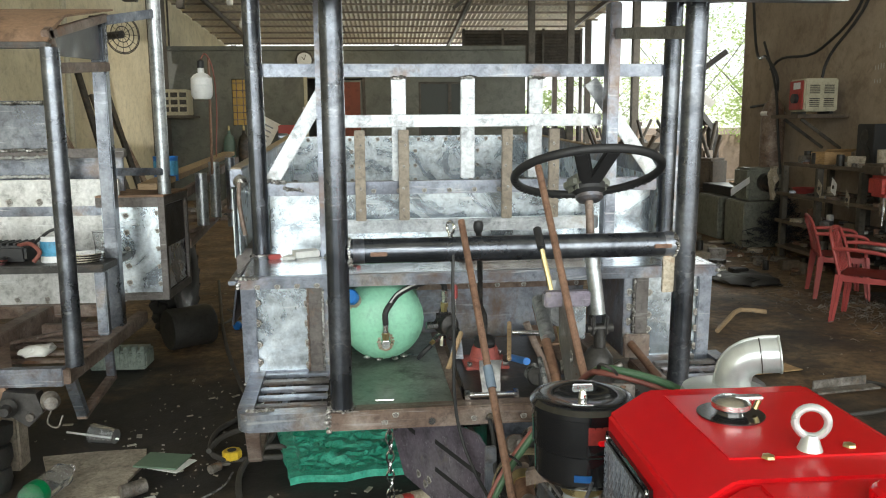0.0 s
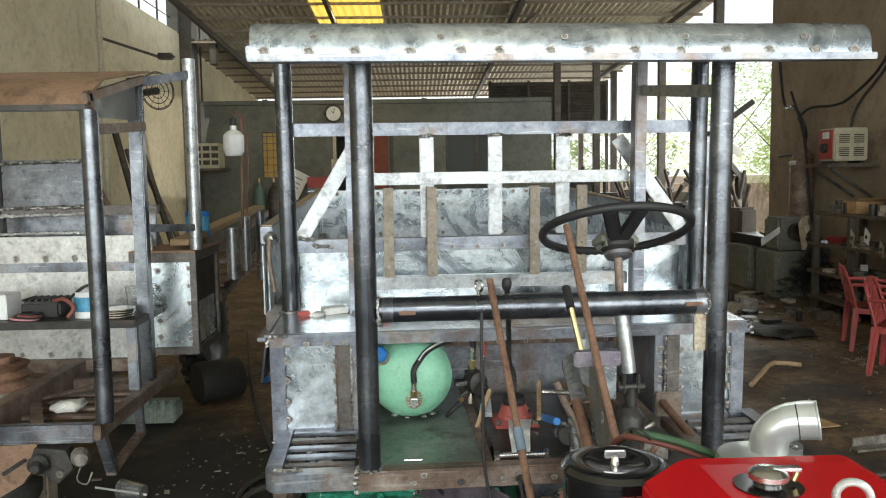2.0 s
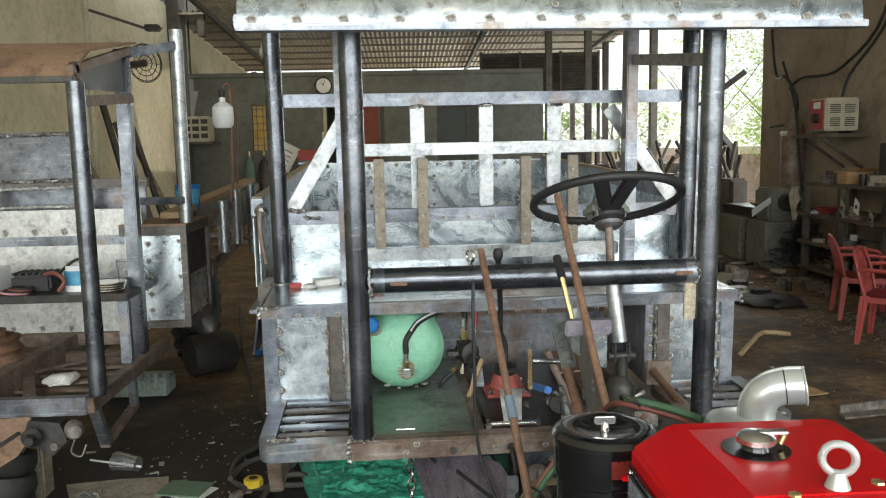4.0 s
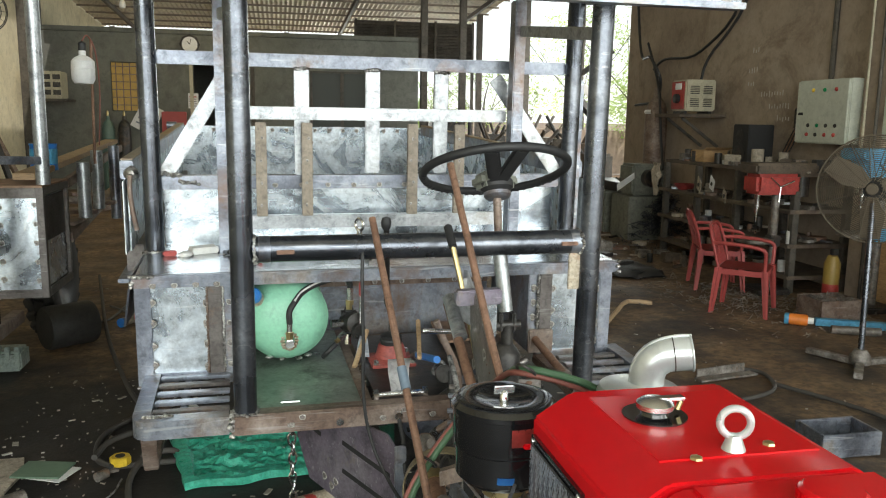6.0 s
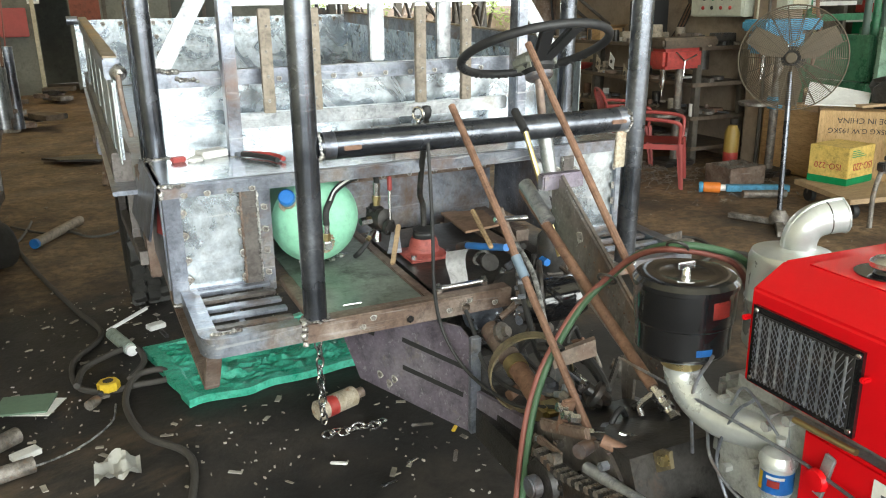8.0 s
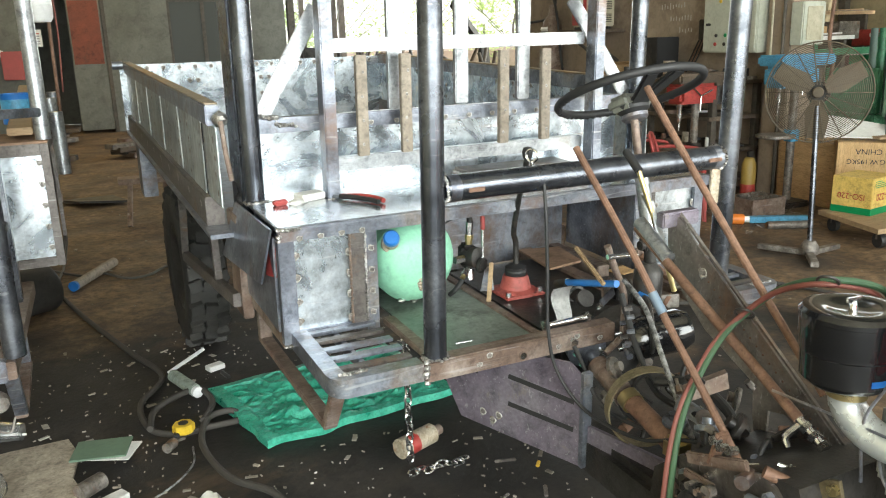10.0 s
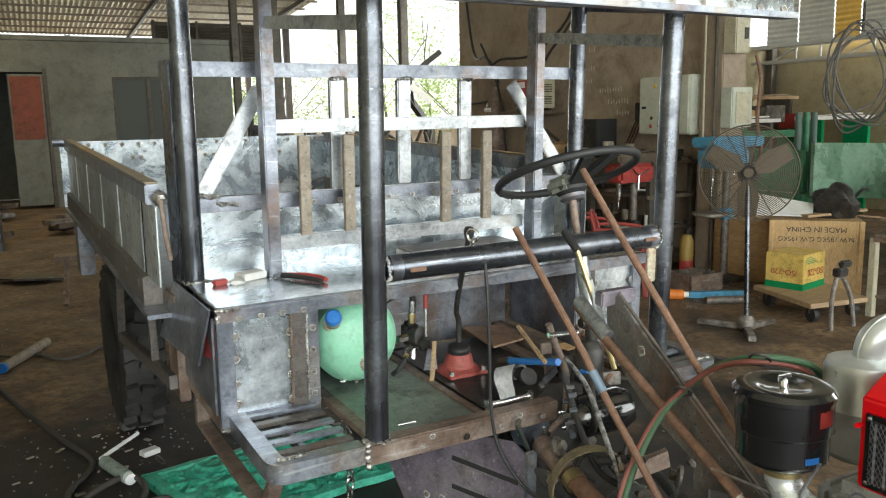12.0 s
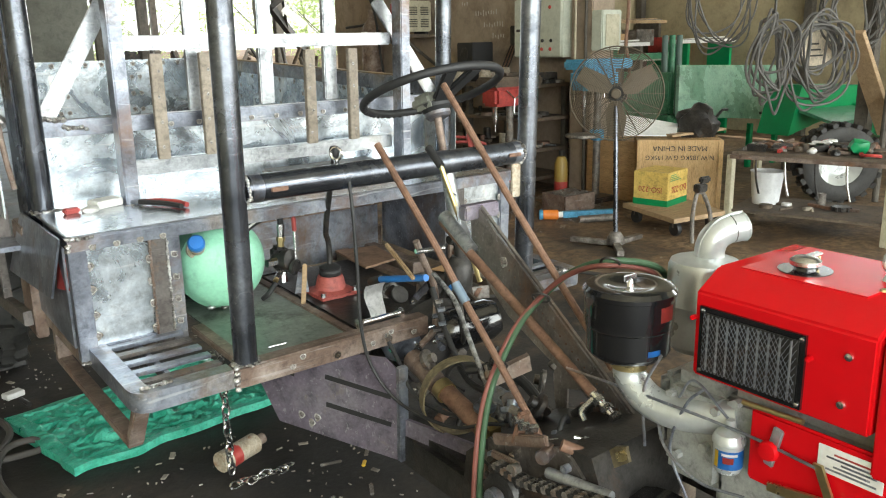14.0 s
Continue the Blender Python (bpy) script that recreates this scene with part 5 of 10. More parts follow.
for x0, z0, a in ((-0.35, 0.80, 0.4), (-0.255, 0.86, 1.2), (-0.25, 0.79, 2.0), (-0.33, 0.89, 0.9), (-0.36, 0.85, 0.1)):
    part("chipped_spot", blob((x0, TY + 0.016 + 1.9 * ((x0 - TX) ** 2 + (z0 - TZ) ** 2), z0), 0.006, None, 0.8), RUST_ROD, tank)
# valve block beside the tank
vb = part("air_valve", lathe([(0.0, -0.03), (0.026, -0.03), (0.032, -0.02), (0.03, 0.0), (0.034, 0.008), (0.034, 0.03), (0.02, 0.036), (0.0, 0.036)], (-0.107, 0.108, 0.80), 20, axis=(0.45, -0.85, 0.1)), OILY, truck, "black valve block with nickel fittings")
part("valve_body", box(-0.135, -0.085, 0.10, 0.15, 0.765, 0.845, 0.012), OILY, vb)
part("valve_flange", cyl((-0.09, 0.075, 0.782), (-0.083, 0.062, 0.78), 0.026, seg=20, bevel=0.003), OILY, vb)
for i in range(5):
    a = 2 * math.pi * i / 5
    part("bolt", cyl((-0.083 + 0.018 * math.cos(a), 0.062, 0.78 + 0.018 * math.sin(a)), (-0.08 + 0.018 * math.cos(a), 0.056, 0.78 + 0.018 * math.sin(a)), 0.004, seg=6), CHROME, vb)
for a, b, r, m in (((-0.172, 0.09, 0.803), (-0.135, 0.095, 0.803), 0.013, CHROME), ((-0.112, 0.107, 0.845), (-0.112, 0.107, 0.862), 0.011, BRASS), ((-0.111, 0.107, 0.862), (-0.11, 0.107, 0.876), 0.014, BRASS), ((-0.11, 0.107, 0.876), (-0.109, 0.107, 0.897), 0.010, CHROME), ((-0.109, 0.107, 0.897), (-0.108, 0.107, 0.918), 0.012, CHROME), ((-0.12, 0.08, 0.735), (-0.118, 0.085, 0.768), 0.011, CHROME), ((-0.15, 0.07, 0.755), (-0.128, 0.085, 0.772), 0.011, CHROME), ((-0.16, 0.063, 0.75), (-0.15, 0.07, 0.755), 0.008, BRASS)):
    part("fitting", cyl(a, b, r, seg=6), m, vb)
part("valve_bracket", slab([(-0.10, 0.05, 0.70), (-0.055, 0.04, 0.70), (-0.06, 0.045, 0.76), (-0.085, 0.05, 0.77)], 0.005, axis=(0.3, 1, 0)), STEEL, vb)
part("valve_lever", cyl((-0.08, 0.07, 0.77), (-0.077, 0.078, 0.905), 0.0045, seg=8), CHROME, vb)
part("lever_grip", cyl((-0.077, 0.077, 0.895), (-0.0765, 0.079, 0.942), 0.0075, seg=10, bevel=0.003), PLASTIC_RED, vb)
part("side_hose", tube([(-0.16, 0.06, 0.745), (-0.19, 0.05, 0.72), (-0.20, 0.07, 0.70)], 0.008, 8), BLACK, vb)

# gear lever with red boot
gl = part("gear_lever", tube([(0.012, 0.02, 0.75), (0.012, 0.02, 0.84), (0.004, 0.012, 0.868), (-0.006, 0.005, 0.90), (-0.012, -0.03, 1.0), (-0.028, -0.10, 1.14)], 0.009, smooth_n=4), OILY, truck)
part("knob", lathe([(0.006, 0), (0.014, 0.012), (0.016, 0.028), (0.012, 0.04), (0.0, 0.043)], (-0.030, -0.106, 1.14), 16), BLACK, gl)
part("lever_base", lathe([(0.07, 0.69), (0.068, 0.70), (0.05, 0.708), (0.042, 0.742), (0.038, 0.75), (0.0, 0.75)], (0.012, 0.02, 0.0), 24), REDPRIMER, gl, "red primed cast gear lever base")
part("collar", lathe([(0.034, 0.75), (0.036, 0.762), (0.033, 0.768), (0.035, 0.776), (0.014, 0.786), (0.0, 0.786)], (0.012, 0.02, 0.0), 20), BLACK, gl)
part("base_flange", box(-0.06, 0.084, -0.05, 0.09, 0.690, 0.699, 0.004), REDPRIMER, gl)
for dx, dy in ((-0.045, -0.035), (0.07, -0.035), (0.07, 0.075)):
    part("bolt", cyl((dx, dy, 0.699), (dx, dy, 0.713), 0.009, seg=6), CHROME, gl)
part("wood_wedge", beam((-0.115, -0.03, 0.69), (-0.06, 0.05, 0.79), 0.014, 0.014), WOOD, truck)

# steering
sw_n = Vector((0, 0.40, 0.916))
sc = Vector((0.283, -0.165, 1.325))
sw = part("steering_wheel", ring(sc, sw_n, 0.213, 0.0125, 64, 12), BLACK, truck, "worn black plastic steering wheel")
hub = sc - sw_n * 0.055
part("wheel_hub", lathe([(0.0, -0.02), (0.03, -0.018), (0.048, 0.0), (0.05, 0.02), (0.035, 0.032), (0.0, 0.034)], hub, 24, axis=sw_n), BLACK, sw)
part("horn_ring", lathe([(0.0, -0.018), (0.033, -0.018), (0.04, -0.01), (0.04, 0.0), (0.0, 0.0)], hub - sw_n * 0.012, 24, axis=sw_n), STEEL, sw)
u = Vector((1, 0, 0))
v = sw_n.cross(u)
for a, w_ in ((250, 0.042), (274, 0.046)):
    d = u * math.cos(radians(a)) + v * math.sin(radians(a))
    part("spoke", beam(hub + d * 0.02 + sw_n * 0.012, sc + d * 0.207 - sw_n * 0.004, w_, 0.016, 0.006, up=sw_n), BLACK, sw)
part("hub_pad", moved(box(-0.062, 0.062, -0.034, 0.05, 0.0, 0.045, 0.014), Matrix.Translation(hub) @ frame_of((0, 0, 0), sw_n, (0, 1, 0)) @ Matrix.Rotation(radians(15), 4, "Z")), MACHINE, sw, "dusty grey-black hub pad")
for i in range(26):
    a = radians(15 + 160 * i / 25)
    d = u * math.cos(a) + v * math.sin(a)
    part("grip_bump", blob(sc + d * 0.213 - sw_n * 0.006, 0.0095, None, 0.9), BLACK, sw)
part("column_rod", cyl(hub, (0.281, -0.235, 1.10), 0.012), RUSTY, truck)
col = part("column_tube", cyl((0.281, -0.235, 1.115), (0.297, -0.27, 0.925), 0.021, seg=20), BRIGHT, truck, "bright silver steering column tube")
part("uj_yoke", box(0.272, 0.285, -0.292, -0.255, 0.865, 0.925, 0.005), OILY, col)
part("uj_yoke", box(0.312, 0.325, -0.292, -0.255, 0.865, 0.925, 0.005), OILY, col)
part("uj_cross", cyl((0.262, -0.275, 0.885), (0.34, -0.275, 0.885), 0.014), OILY, col)
part("lower_yoke", cyl((0.301, -0.275, 0.885), (0.303, -0.28, 0.80), 0.018, seg=16), OILY, col)
part("steering_box", lathe([(0.042, 0.70), (0.044, 0.74), (0.044, 0.80), (0.036, 0.812), (0.022, 0.83), (0.0, 0.83)], (0.297, -0.28, 0), 20), OILY, col, "dark cast steering box")
part("box_bolt", cyl((0.25, -0.3, 0.74), (0.25, -0.33, 0.74), 0.012, seg=6), BLUE, col)
part("pivot_bracket", box(0.468, 0.555, -0.02, -0.006, 0.70, 0.78, 0.004), RUSTY, truck)
part("track_rod", cyl((0.49, -0.02, 0.75), (0.56, -0.25, 0.64), 0.013), RUST_ROD, truck)
part("rust_plate", box(0.456, 0.494, -0.345, -0.335, 1.003, 1.108, 0.002), RUSTCAN, truck, "yellowed rusty steel plate")

# the long slanted plate in front of the column
cp = part("column_plate", slab_hole([(0.1, y, z) for y, z in ((-0.565, 1.068), (-0.606, 1.066), (-0.66, 1.02), (-1.172, 0.659), (-1.16, 0.63), (-1.1, 0.613), (-1.0, 0.604), (-0.899, 0.614), (-0.888, 0.66), (-0.883, 0.712), (-0.893, 0.734), (-0.87, 0.742), (-0.804, 0.772), (-0.72, 0.81), (-0.636, 0.878), (-0.575, 0.958))], [(0.1, y, z) for y, z in ((-0.93, 0.689), (-0.976, 0.701), (-1.016, 0.676), (-0.997, 0.657), (-0.931, 0.639))], 0.006, (1, 0, 0)), STEELPLATE, truck, "long slanted dark steel plate with a cut-out and a folded edge")
for k in range(22):
    t_ = k / 21
    part("punch_mark", lathe([(0.0, 0.0), (0.0028, 0.0), (0.0022, 0.0012), (0.0, 0.0016)], (0.0995, -0.70 - 0.42 * t_, 0.945 - 0.275 * t_), 8, axis=(-1, 0, 0)), RUST_ROD, cp)
part("plate_flange", slab([(0.1, -0.606, 1.070), (0.1, -1.17, 0.664), (0.108, -1.17, 0.664), (0.108, -0.60, 1.074)], 0.006, axis=(0, -0.58, 0.81)), STEELPLATE, cp)
part("cross_bracket", box(0.056, 0.172, -0.60, -0.57, 1.04, 1.078, 0.004), PURPLE, cp, "purple heat-tinted bracket")
part("bracket_sheet", box(0.107, 0.168, -0.575, -0.570, 0.95, 1.039, 0.001), GALV, cp)
for y, z in ((-0.62, 0.90), (-0.70, 0.95), (-1.08, 0.655), (-0.97, 0.64)):
    rivet((0.098, y, z), (-1, 0, 0), cp, 0.011)
part("tie_rod", cyl((0.06, -0.50, 1.02), (0.05, -1.05, 0.74), 0.012), RUST_ROD, truck, "rusty rod with a threaded end")
part("rod_end", cyl((0.05, -1.05, 0.74), (0.048, -1.12, 0.706), 0.009), CHROME, truck)
for k in range(3):
    part("nut", cyl((0.05, -1.065 - 0.022 * k, 0.733 - 0.011 * k), (0.05, -1.077 - 0.022 * k, 0.727 - 0.011 * k), 0.015, seg=6), CHROME, truck)
part("clevis", tube([(0.05, -1.06, 0.735), (0.03, -1.04, 0.70), (0.028, -1.05, 0.68)], 0.008, smooth_n=3), CHROME, truck)
part("sleeve", cyl((0.065, -0.50, 1.035), (0.062, -0.62, 0.968), 0.018), BRIGHT, truck)
part("lug_arm", slab([(0.12, -0.43, 1.09), (0.10, -0.50, 1.085), (0.07, -0.56, 1.0), (0.10, -0.56, 0.98), (0.14, -0.46, 1.03)], 0.012, axis=(1, 0.3, 0)), BRIGHT, truck)

# rods that stick up
s1 = part("shift_rod", tube([(-0.134, -0.49, 1.242), (-0.118, -0.70, 1.03), (-0.108, -0.80, 0.915), (-0.096, -0.93, 0.775), (-0.08, -1.13, 0.56)], 0.0086, smooth_n=3), RUST_ROD, truck, "long rusty shift rod")
part("weld_ring", cyl((-0.112, -0.765, 0.955), (-0.108, -0.80, 0.917), 0.011), HEATBLUE, s1)
part("rod_foot", cyl((-0.08, -1.13, 0.56), (-0.078, -1.16, 0.53), 0.006), CHROME, s1)
part("shift_rod", tube([(0.055, -0.51, 1.377), (0.062, -0.70, 1.18), (0.066, -0.86, 1.02), (0.078, -1.08, 0.80)], 0.0086, smooth_n=3), RUST_ROD, truck, "long rusty shift rod")
hb = part("brake_lever", tube([(0.077, -0.47, 1.165), (0.10, -0.52, 1.03), (0.125, -0.58, 0.86)], 0.007, smooth_n=3), BRASS, truck, "yellow-zinc hand lever")
part("grip", cyl((0.077, -0.415, 1.207), (0.077, -0.475, 1.16), 0.011, seg=16, bevel=0.004), BLACK, hb)

# pedals, links and cables
bm = bmesh.new()
prof_ = [(-0.308, 0.716), (-0.300, 0.735), (-0.288, 0.752), (-0.281, 0.772), (-0.285, 0.792), (-0.296, 0.808)]
rows_ = [[bm.verts.new((-0.022 + sx * (0.026 + 0.008 * i / 5), y, z)) for sx in (-1, -0.4, 0.4, 1)] for i, (y, z) in enumerate(prof_)]
for p_, q_ in zip(rows_, rows_[1:]):
    for k in range(3):
        bm.faces.new((p_[k], p_[k + 1], q_[k + 1], q_[k]))
bmesh.ops.solidify(bm, geom=bm.faces[:], thickness=0.005)
pd = part("pedal", bm, WHITESTEEL, truck, "bare bent steel pedal blade")
part("pedal_shaft", cyl((-0.10, -0.315, 0.712), (0.045, -0.315, 0.712), 0.008), CHROME, pd)
for x in (-0.10, 0.04):
    part("nut", cyl((x, -0.315, 0.712), (x + 0.014, -0.315, 0.712), 0.016, seg=6), CHROME, pd)
part("blue_tube", cyl((0.05, -0.21, 0.785), (0.05, -0.44, 0.85), 0.010), BLUE, truck, "blue painted tube")
part("blue_tube_end", cyl((0.05, -0.16, 0.765), (0.05, -0.215, 0.786), 0.013), OILY, truck)
part("link_rod", cyl((0.007, -0.45, 0.935), (0.10, -0.455, 0.93), 0.007), CHROME, truck)
part("link_arm", tube([(0.06, -0.38, 0.94), (0.085, -0.38, 0.88), (0.125, -0.38, 0.79), (0.13, -0.38, 0.70), (0.12, -0.38, 0.655), (0.07, -0.38, 0.62)], 0.010, smooth_n=3), RUSTY, truck)
spr = [(0.07 - 0.05 * t + 0.012 * math.cos(t * 75), -0.38, 0.62 - 0.06 * t + 0.012 * math.sin(t * 75)) for t in [i / 90 for i in range(91)]]
part("spring", tube(spr, 0.0022, 6, smooth_n=0), OILY, truck)
part("wood_prop", beam((0.035, -0.27, 0.91), (0.0, -0.45, 0.86), 0.012, 0.012), WOOD, truck)
part("cable", tube([(-0.138, -0.36, 1.13), (-0.142, -0.38, 1.05), (-0.14, -0.39, 0.90), (-0.14, -0.40, 0.74), (-0.12, -0.42, 0.62), (-0.08, -0.50, 0.53), (-0.05, -0.68, 0.53), (-0.02, -0.80, 0.58), (0.0, -0.95, 0.62)], 0.0048), BLACK, truck, "black control cable")
part("cable", tube([(-0.04, -0.37, 0.675), (-0.035, -0.42, 0.62), (-0.04, -0.50, 0.55), (-0.02, -0.60, 0.53), (0.0, -0.75, 0.56)], 0.006), BLACK, truck)
part("cable_nut", cyl((-0.04, -0.366, 0.675), (-0.04, -0.385, 0.673), 0.013, seg=6), CHROME, truck)
part("cable_nut", cyl((-0.20, -0.366, 0.665), (-0.20, -0.375, 0.665), 0.011, seg=6), CHROME, truck)

# loose things on the bench
rk_ = thing("red_clip", "small red plastic clip on the bench", "clip")
part("body", moved(box(-0.022, 0.022, -0.012, 0.012, 0, 0.016, 0.004), Matrix.Translation((-0.673, 0.265, 1.0005)) @ Matrix.Rotation(0.2, 4, "Z")), PLASTIC_RED, rk_)
wp_ = thing("white_packet", "crumpled white cigarette packet on the bench", "packet")
part("packet", moved(box(-0.043, 0.043, -0.027, 0.027, 0, 0.022, 0.003), Matrix.Translation((-0.57, 0.30, 1.0005)) @ Matrix.Rotation(0.35, 4, "Z")), PAPER, wp_)
part("foil", blob((-0.625, 0.255, 1.006), 0.022, None, 0.5), PAPER, wp_)
pl2 = thing("pliers", "steel pliers with black and red handles", "pliers")
part("jaw", beam((-0.53, 0.335, 1.008), (-0.485, 0.25, 1.008), 0.022, 0.012, 0.003), STEEL, pl2)
part("handle", tube([(-0.487, 0.25, 1.010), (-0.46, 0.21, 1.012), (-0.425, 0.16, 1.011), (-0.41, 0.12, 1.010)], 0.008, 8), BLACK, pl2)
part("handle", tube([(-0.482, 0.25, 1.010), (-0.435, 0.215, 1.012), (-0.40, 0.17, 1.011), (-0.39, 0.13, 1.010)], 0.008, 8), REDMETAL, pl2)
for ob in (rk_, wp_, pl2):
    ob.matrix_basis = TRUCK_POSE @ Matrix.Translation((0, 0, 0.006))

# nose of the chassis below the platform
ga, gb = Vector((-0.30, -0.055, 0)), Vector((-0.05, -0.46, 0))


def on_guard(s, z):
    p = ga.lerp(gb, s)
    return (p.x, p.y, z)


gn = Vector((-0.85, -0.53, 0)).normalized()
gd = part("guard_plate", slab([on_guard(0.0, 0.63), on_guard(0.05, 0.50), on_guard(0.17, 0.385), on_guard(1.0, 0.33), on_guard(1.0, 0.60), on_guard(0.9, 0.64)], 0.008, axis=gn), PURPLE, truck, "purple heat-tinted guard plate with pressed slots")
for s0, s1, z0, z1 in ((0.50, 0.94, 0.555, 0.525), (0.50, 0.94, 0.468, 0.44), (0.02, 0.30, 0.575, 0.545)):
    a, b = Vector(on_guard(s0, z0)) + gn * 0.006, Vector(on_guard(s1, z1)) + gn * 0.006
    d_ = (b - a).normalized()
    part("slot_rim", beam(a - d_ * 0.012 - gn * 0.0035, b + d_ * 0.012 - gn * 0.0035, 0.008, 0.046, 0.004, up=(0, 0, 1)), RUSTCAN, gd, "pale burnt rim round the slot")
    part("slot", beam(a, b, 0.006, 0.020, 0.003, up=(0, 0, 1)), BLACK, gd, "dark pressed slot")
for s0, z0 in ((0.4, 0.40), (0.44, 0.42), (0.33, 0.42)):
    rivet(Vector(on_guard(s0, z0)) + gn * 0.009, gn, gd, 0.009)
part("guard_edge", beam(on_guard(1.0, 0.33), on_guard(1.0, 0.62), 0.03, 0.02), STEEL, gd)
part("nose_beam", slab([(-0.05, -0.46, 0.33), (0.01, -0.72, 0.36), (0.01, -0.74, 0.47), (-0.05, -0.46, 0.46)], 0.012, axis=(1, 0.2, 0)), PURPLE, truck)
part("nose_beam", box(0.02, 0.34, -0.80, -0.42, 0.33, 0.40, 0.01), OILY, truck)
part("cross_member", box(-0.30, 0.5, -0.10, 0.0, 0.52, 0.62, 0.006), OILY, truck)
for x in (-0.26, 0.40):
    part("chassis_beam", box(x - 0.03, x + 0.03, -0.05, 0.45, 0.56, 0.66), OILY, truck)
ds = part("drive_shaft", cyl((0.03, -0.40, 0.60), (0.02, -0.52, 0.575), 0.030), RUSTY, truck, "greasy drive shaft with a joint")
part("shaft_tube", cyl((0.02, -0.56, 0.565), (-0.01, -0.76, 0.545), 0.026), RUST_ROD, ds)
part("shaft_collar", cyl((0.02, -0.545, 0.57), (0.017, -0.575, 0.562), 0.031), BRASS, ds)
part("joint_disc", cyl((0.05, -0.30, 0.625), (0.04, -0.335, 0.617), 0.058, seg=28), STEEL, ds)
for i in range(6):
    a = i * math.pi / 3
    part("bolt", cyl((0.04 + 0.042 * math.cos(a), -0.335, 0.617 + 0.042 * math.sin(a)), (0.038 + 0.042 * math.cos(a), -0.35, 0.614 + 0.042 * math.sin(a)), 0.007, seg=6), CHROME, ds)
part("shaft_end", box(-0.04, 0.02, -0.80, -0.745, 0.515, 0.575, 0.012), BRASS, ds)
part("brake_strap", hoop((0.04, -0.60, 0.56), (0.35, 1, 0.0), 0.105, 0.109, 0.035), BRASSBAND, truck, "dull brass band round the shaft")
mt = part("starter_motor", lathe([(0.0, -0.09), (0.05, -0.085), (0.06, -0.06), (0.06, 0.05), (0.045, 0.08), (0.0, 0.085)], (0.19, -0.47, 0.69), 28, axis=(0.9, -0.4, 0.2)), BLACK_PAINT, truck, "black oily starter motor")
for i in range(7):
    a = i * 2 * math.pi / 7
    part("fin", beam((0.12 + 0.0, -0.44 + 0.05 * math.cos(a), 0.675 + 0.05 * math.sin(a)), (0.10, -0.43 + 0.05 * math.cos(a), 0.67 + 0.05 * math.sin(a)), 0.012, 0.012), CHROME if i % 3 == 0 else OILY, mt)
part("bell_housing", lathe([(0.0, -0.05), (0.13, -0.05), (0.14, 0.0), (0.11, 0.06), (0.0, 0.07)], (0.18, -0.28, 0.58), 28, axis=(0, 1, 0.1)), OILY, truck)
part("gearbox", box(-0.02, 0.30, -0.25, 0.35, 0.42, 0.66, 0.03), OILY, truck)
part("mount_bar", slab([(-0.03, -0.80, 0.715), (0.05, -0.85, 0.76), (0.05, -0.86, 0.725), (-0.03, -0.81, 0.685)], 0.02, axis=(0.5, 1, 0)), RUSTY, truck, "rust-brown bracket")
part("wire_loom", tube([(0.09, -0.42, 0.85), (0.085, -0.52, 0.80), (0.07, -0.60, 0.72), (0.05, -0.70, 0.62), (0.03, -0.78, 0.56)], 0.007), HOSE_GREY, truck)
part("oil_line", tube([(0.10, -0.40, 0.80), (0.09, -0.50, 0.66), (0.06, -0.62, 0.60), (0.03, -0.80, 0.63), (0.0, -0.9, 0.62)], 0.009), BLACK, truck)
part("heater_hose", tube([(0.05, -0.62, 0.64), (0.10, -0.72, 0.66), (0.09, -0.85, 0.62), (0.06, -0.80, 0.56), (0.0, -0.84, 0.52)], 0.013), BLACK, truck)
# front gearbox with its chain
fg = part("front_gearbox", slab([(-0.12, y, z) for y, z in ((-0.80, 0.38), (-0.82, 0.55), (-0.91, 0.632), (-1.0, 0.658), (-1.13, 0.705), (-1.2, 0.71), (-1.25, 0.60), (-1.22, 0.38))], 0.24, axis=(1, 0, 0)), OILY, truck, "oily front gear case with bolts")
part("case_plate", slab([(-0.121, y, z) for y, z in ((-0.905, 0.628), (-1.0, 0.655), (-1.12, 0.70), (-1.155, 0.69), (-1.19, 0.66), (-1.195, 0.615), (-1.1, 0.60), (-1.0, 0.55), (-0.915, 0.48))], 0.008, axis=(-1, 0, 0)), STEELPLATE, fg, "flat grey-brown cover plate")
rg_ = random.Random(12)
for y, z in ((-0.93, 0.60), (-0.93, 0.50), (-1.0, 0.63), (-1.08, 0.67), (-1.15, 0.67), (-1.175, 0.63), (-1.0, 0.565), (-1.09, 0.615)):
    part("bolt", cyl((-0.129, y, z), (-0.145, y, z), 0.0095, seg=6), CHROME if rg_.random() > 0.5 else STEEL, fg)
part("rust_bracket", beam((-0.14, -0.94, 0.645), (-0.135, -1.095, 0.705), 0.012, 0.026, 0.003), RUSTY, fg, "rust-brown flat bracket")
part("rust_bracket", beam((-0.15, -0.945, 0.615), (-0.15, -1.03, 0.622), 0.012, 0.018, 0.003), RUSTY, fg)
part("rust_bracket", beam((-0.13, -1.0, 0.66), (-0.13, -1.02, 0.74), 0.03, 0.012, 0.003), RUST_ROD, fg)
for y, z in ((-1.018, 0.722), (-1.038, 0.716), (-1.062, 0.722)):
    part("bolt", cyl((-0.135, y, z), (-0.155, y + 0.004, z + 0.004), 0.010, seg=6), CHROME, fg)
part("pivot_lug", cyl((-0.155, -1.03, 0.618), (-0.175, -1.03, 0.62), 0.014, seg=12), SCRAP, fg)
part("pivot_lug", cyl((-0.12, -1.09, 0.68), (-0.165, -1.11, 0.685), 0.015, seg=12), STEEL, fg)
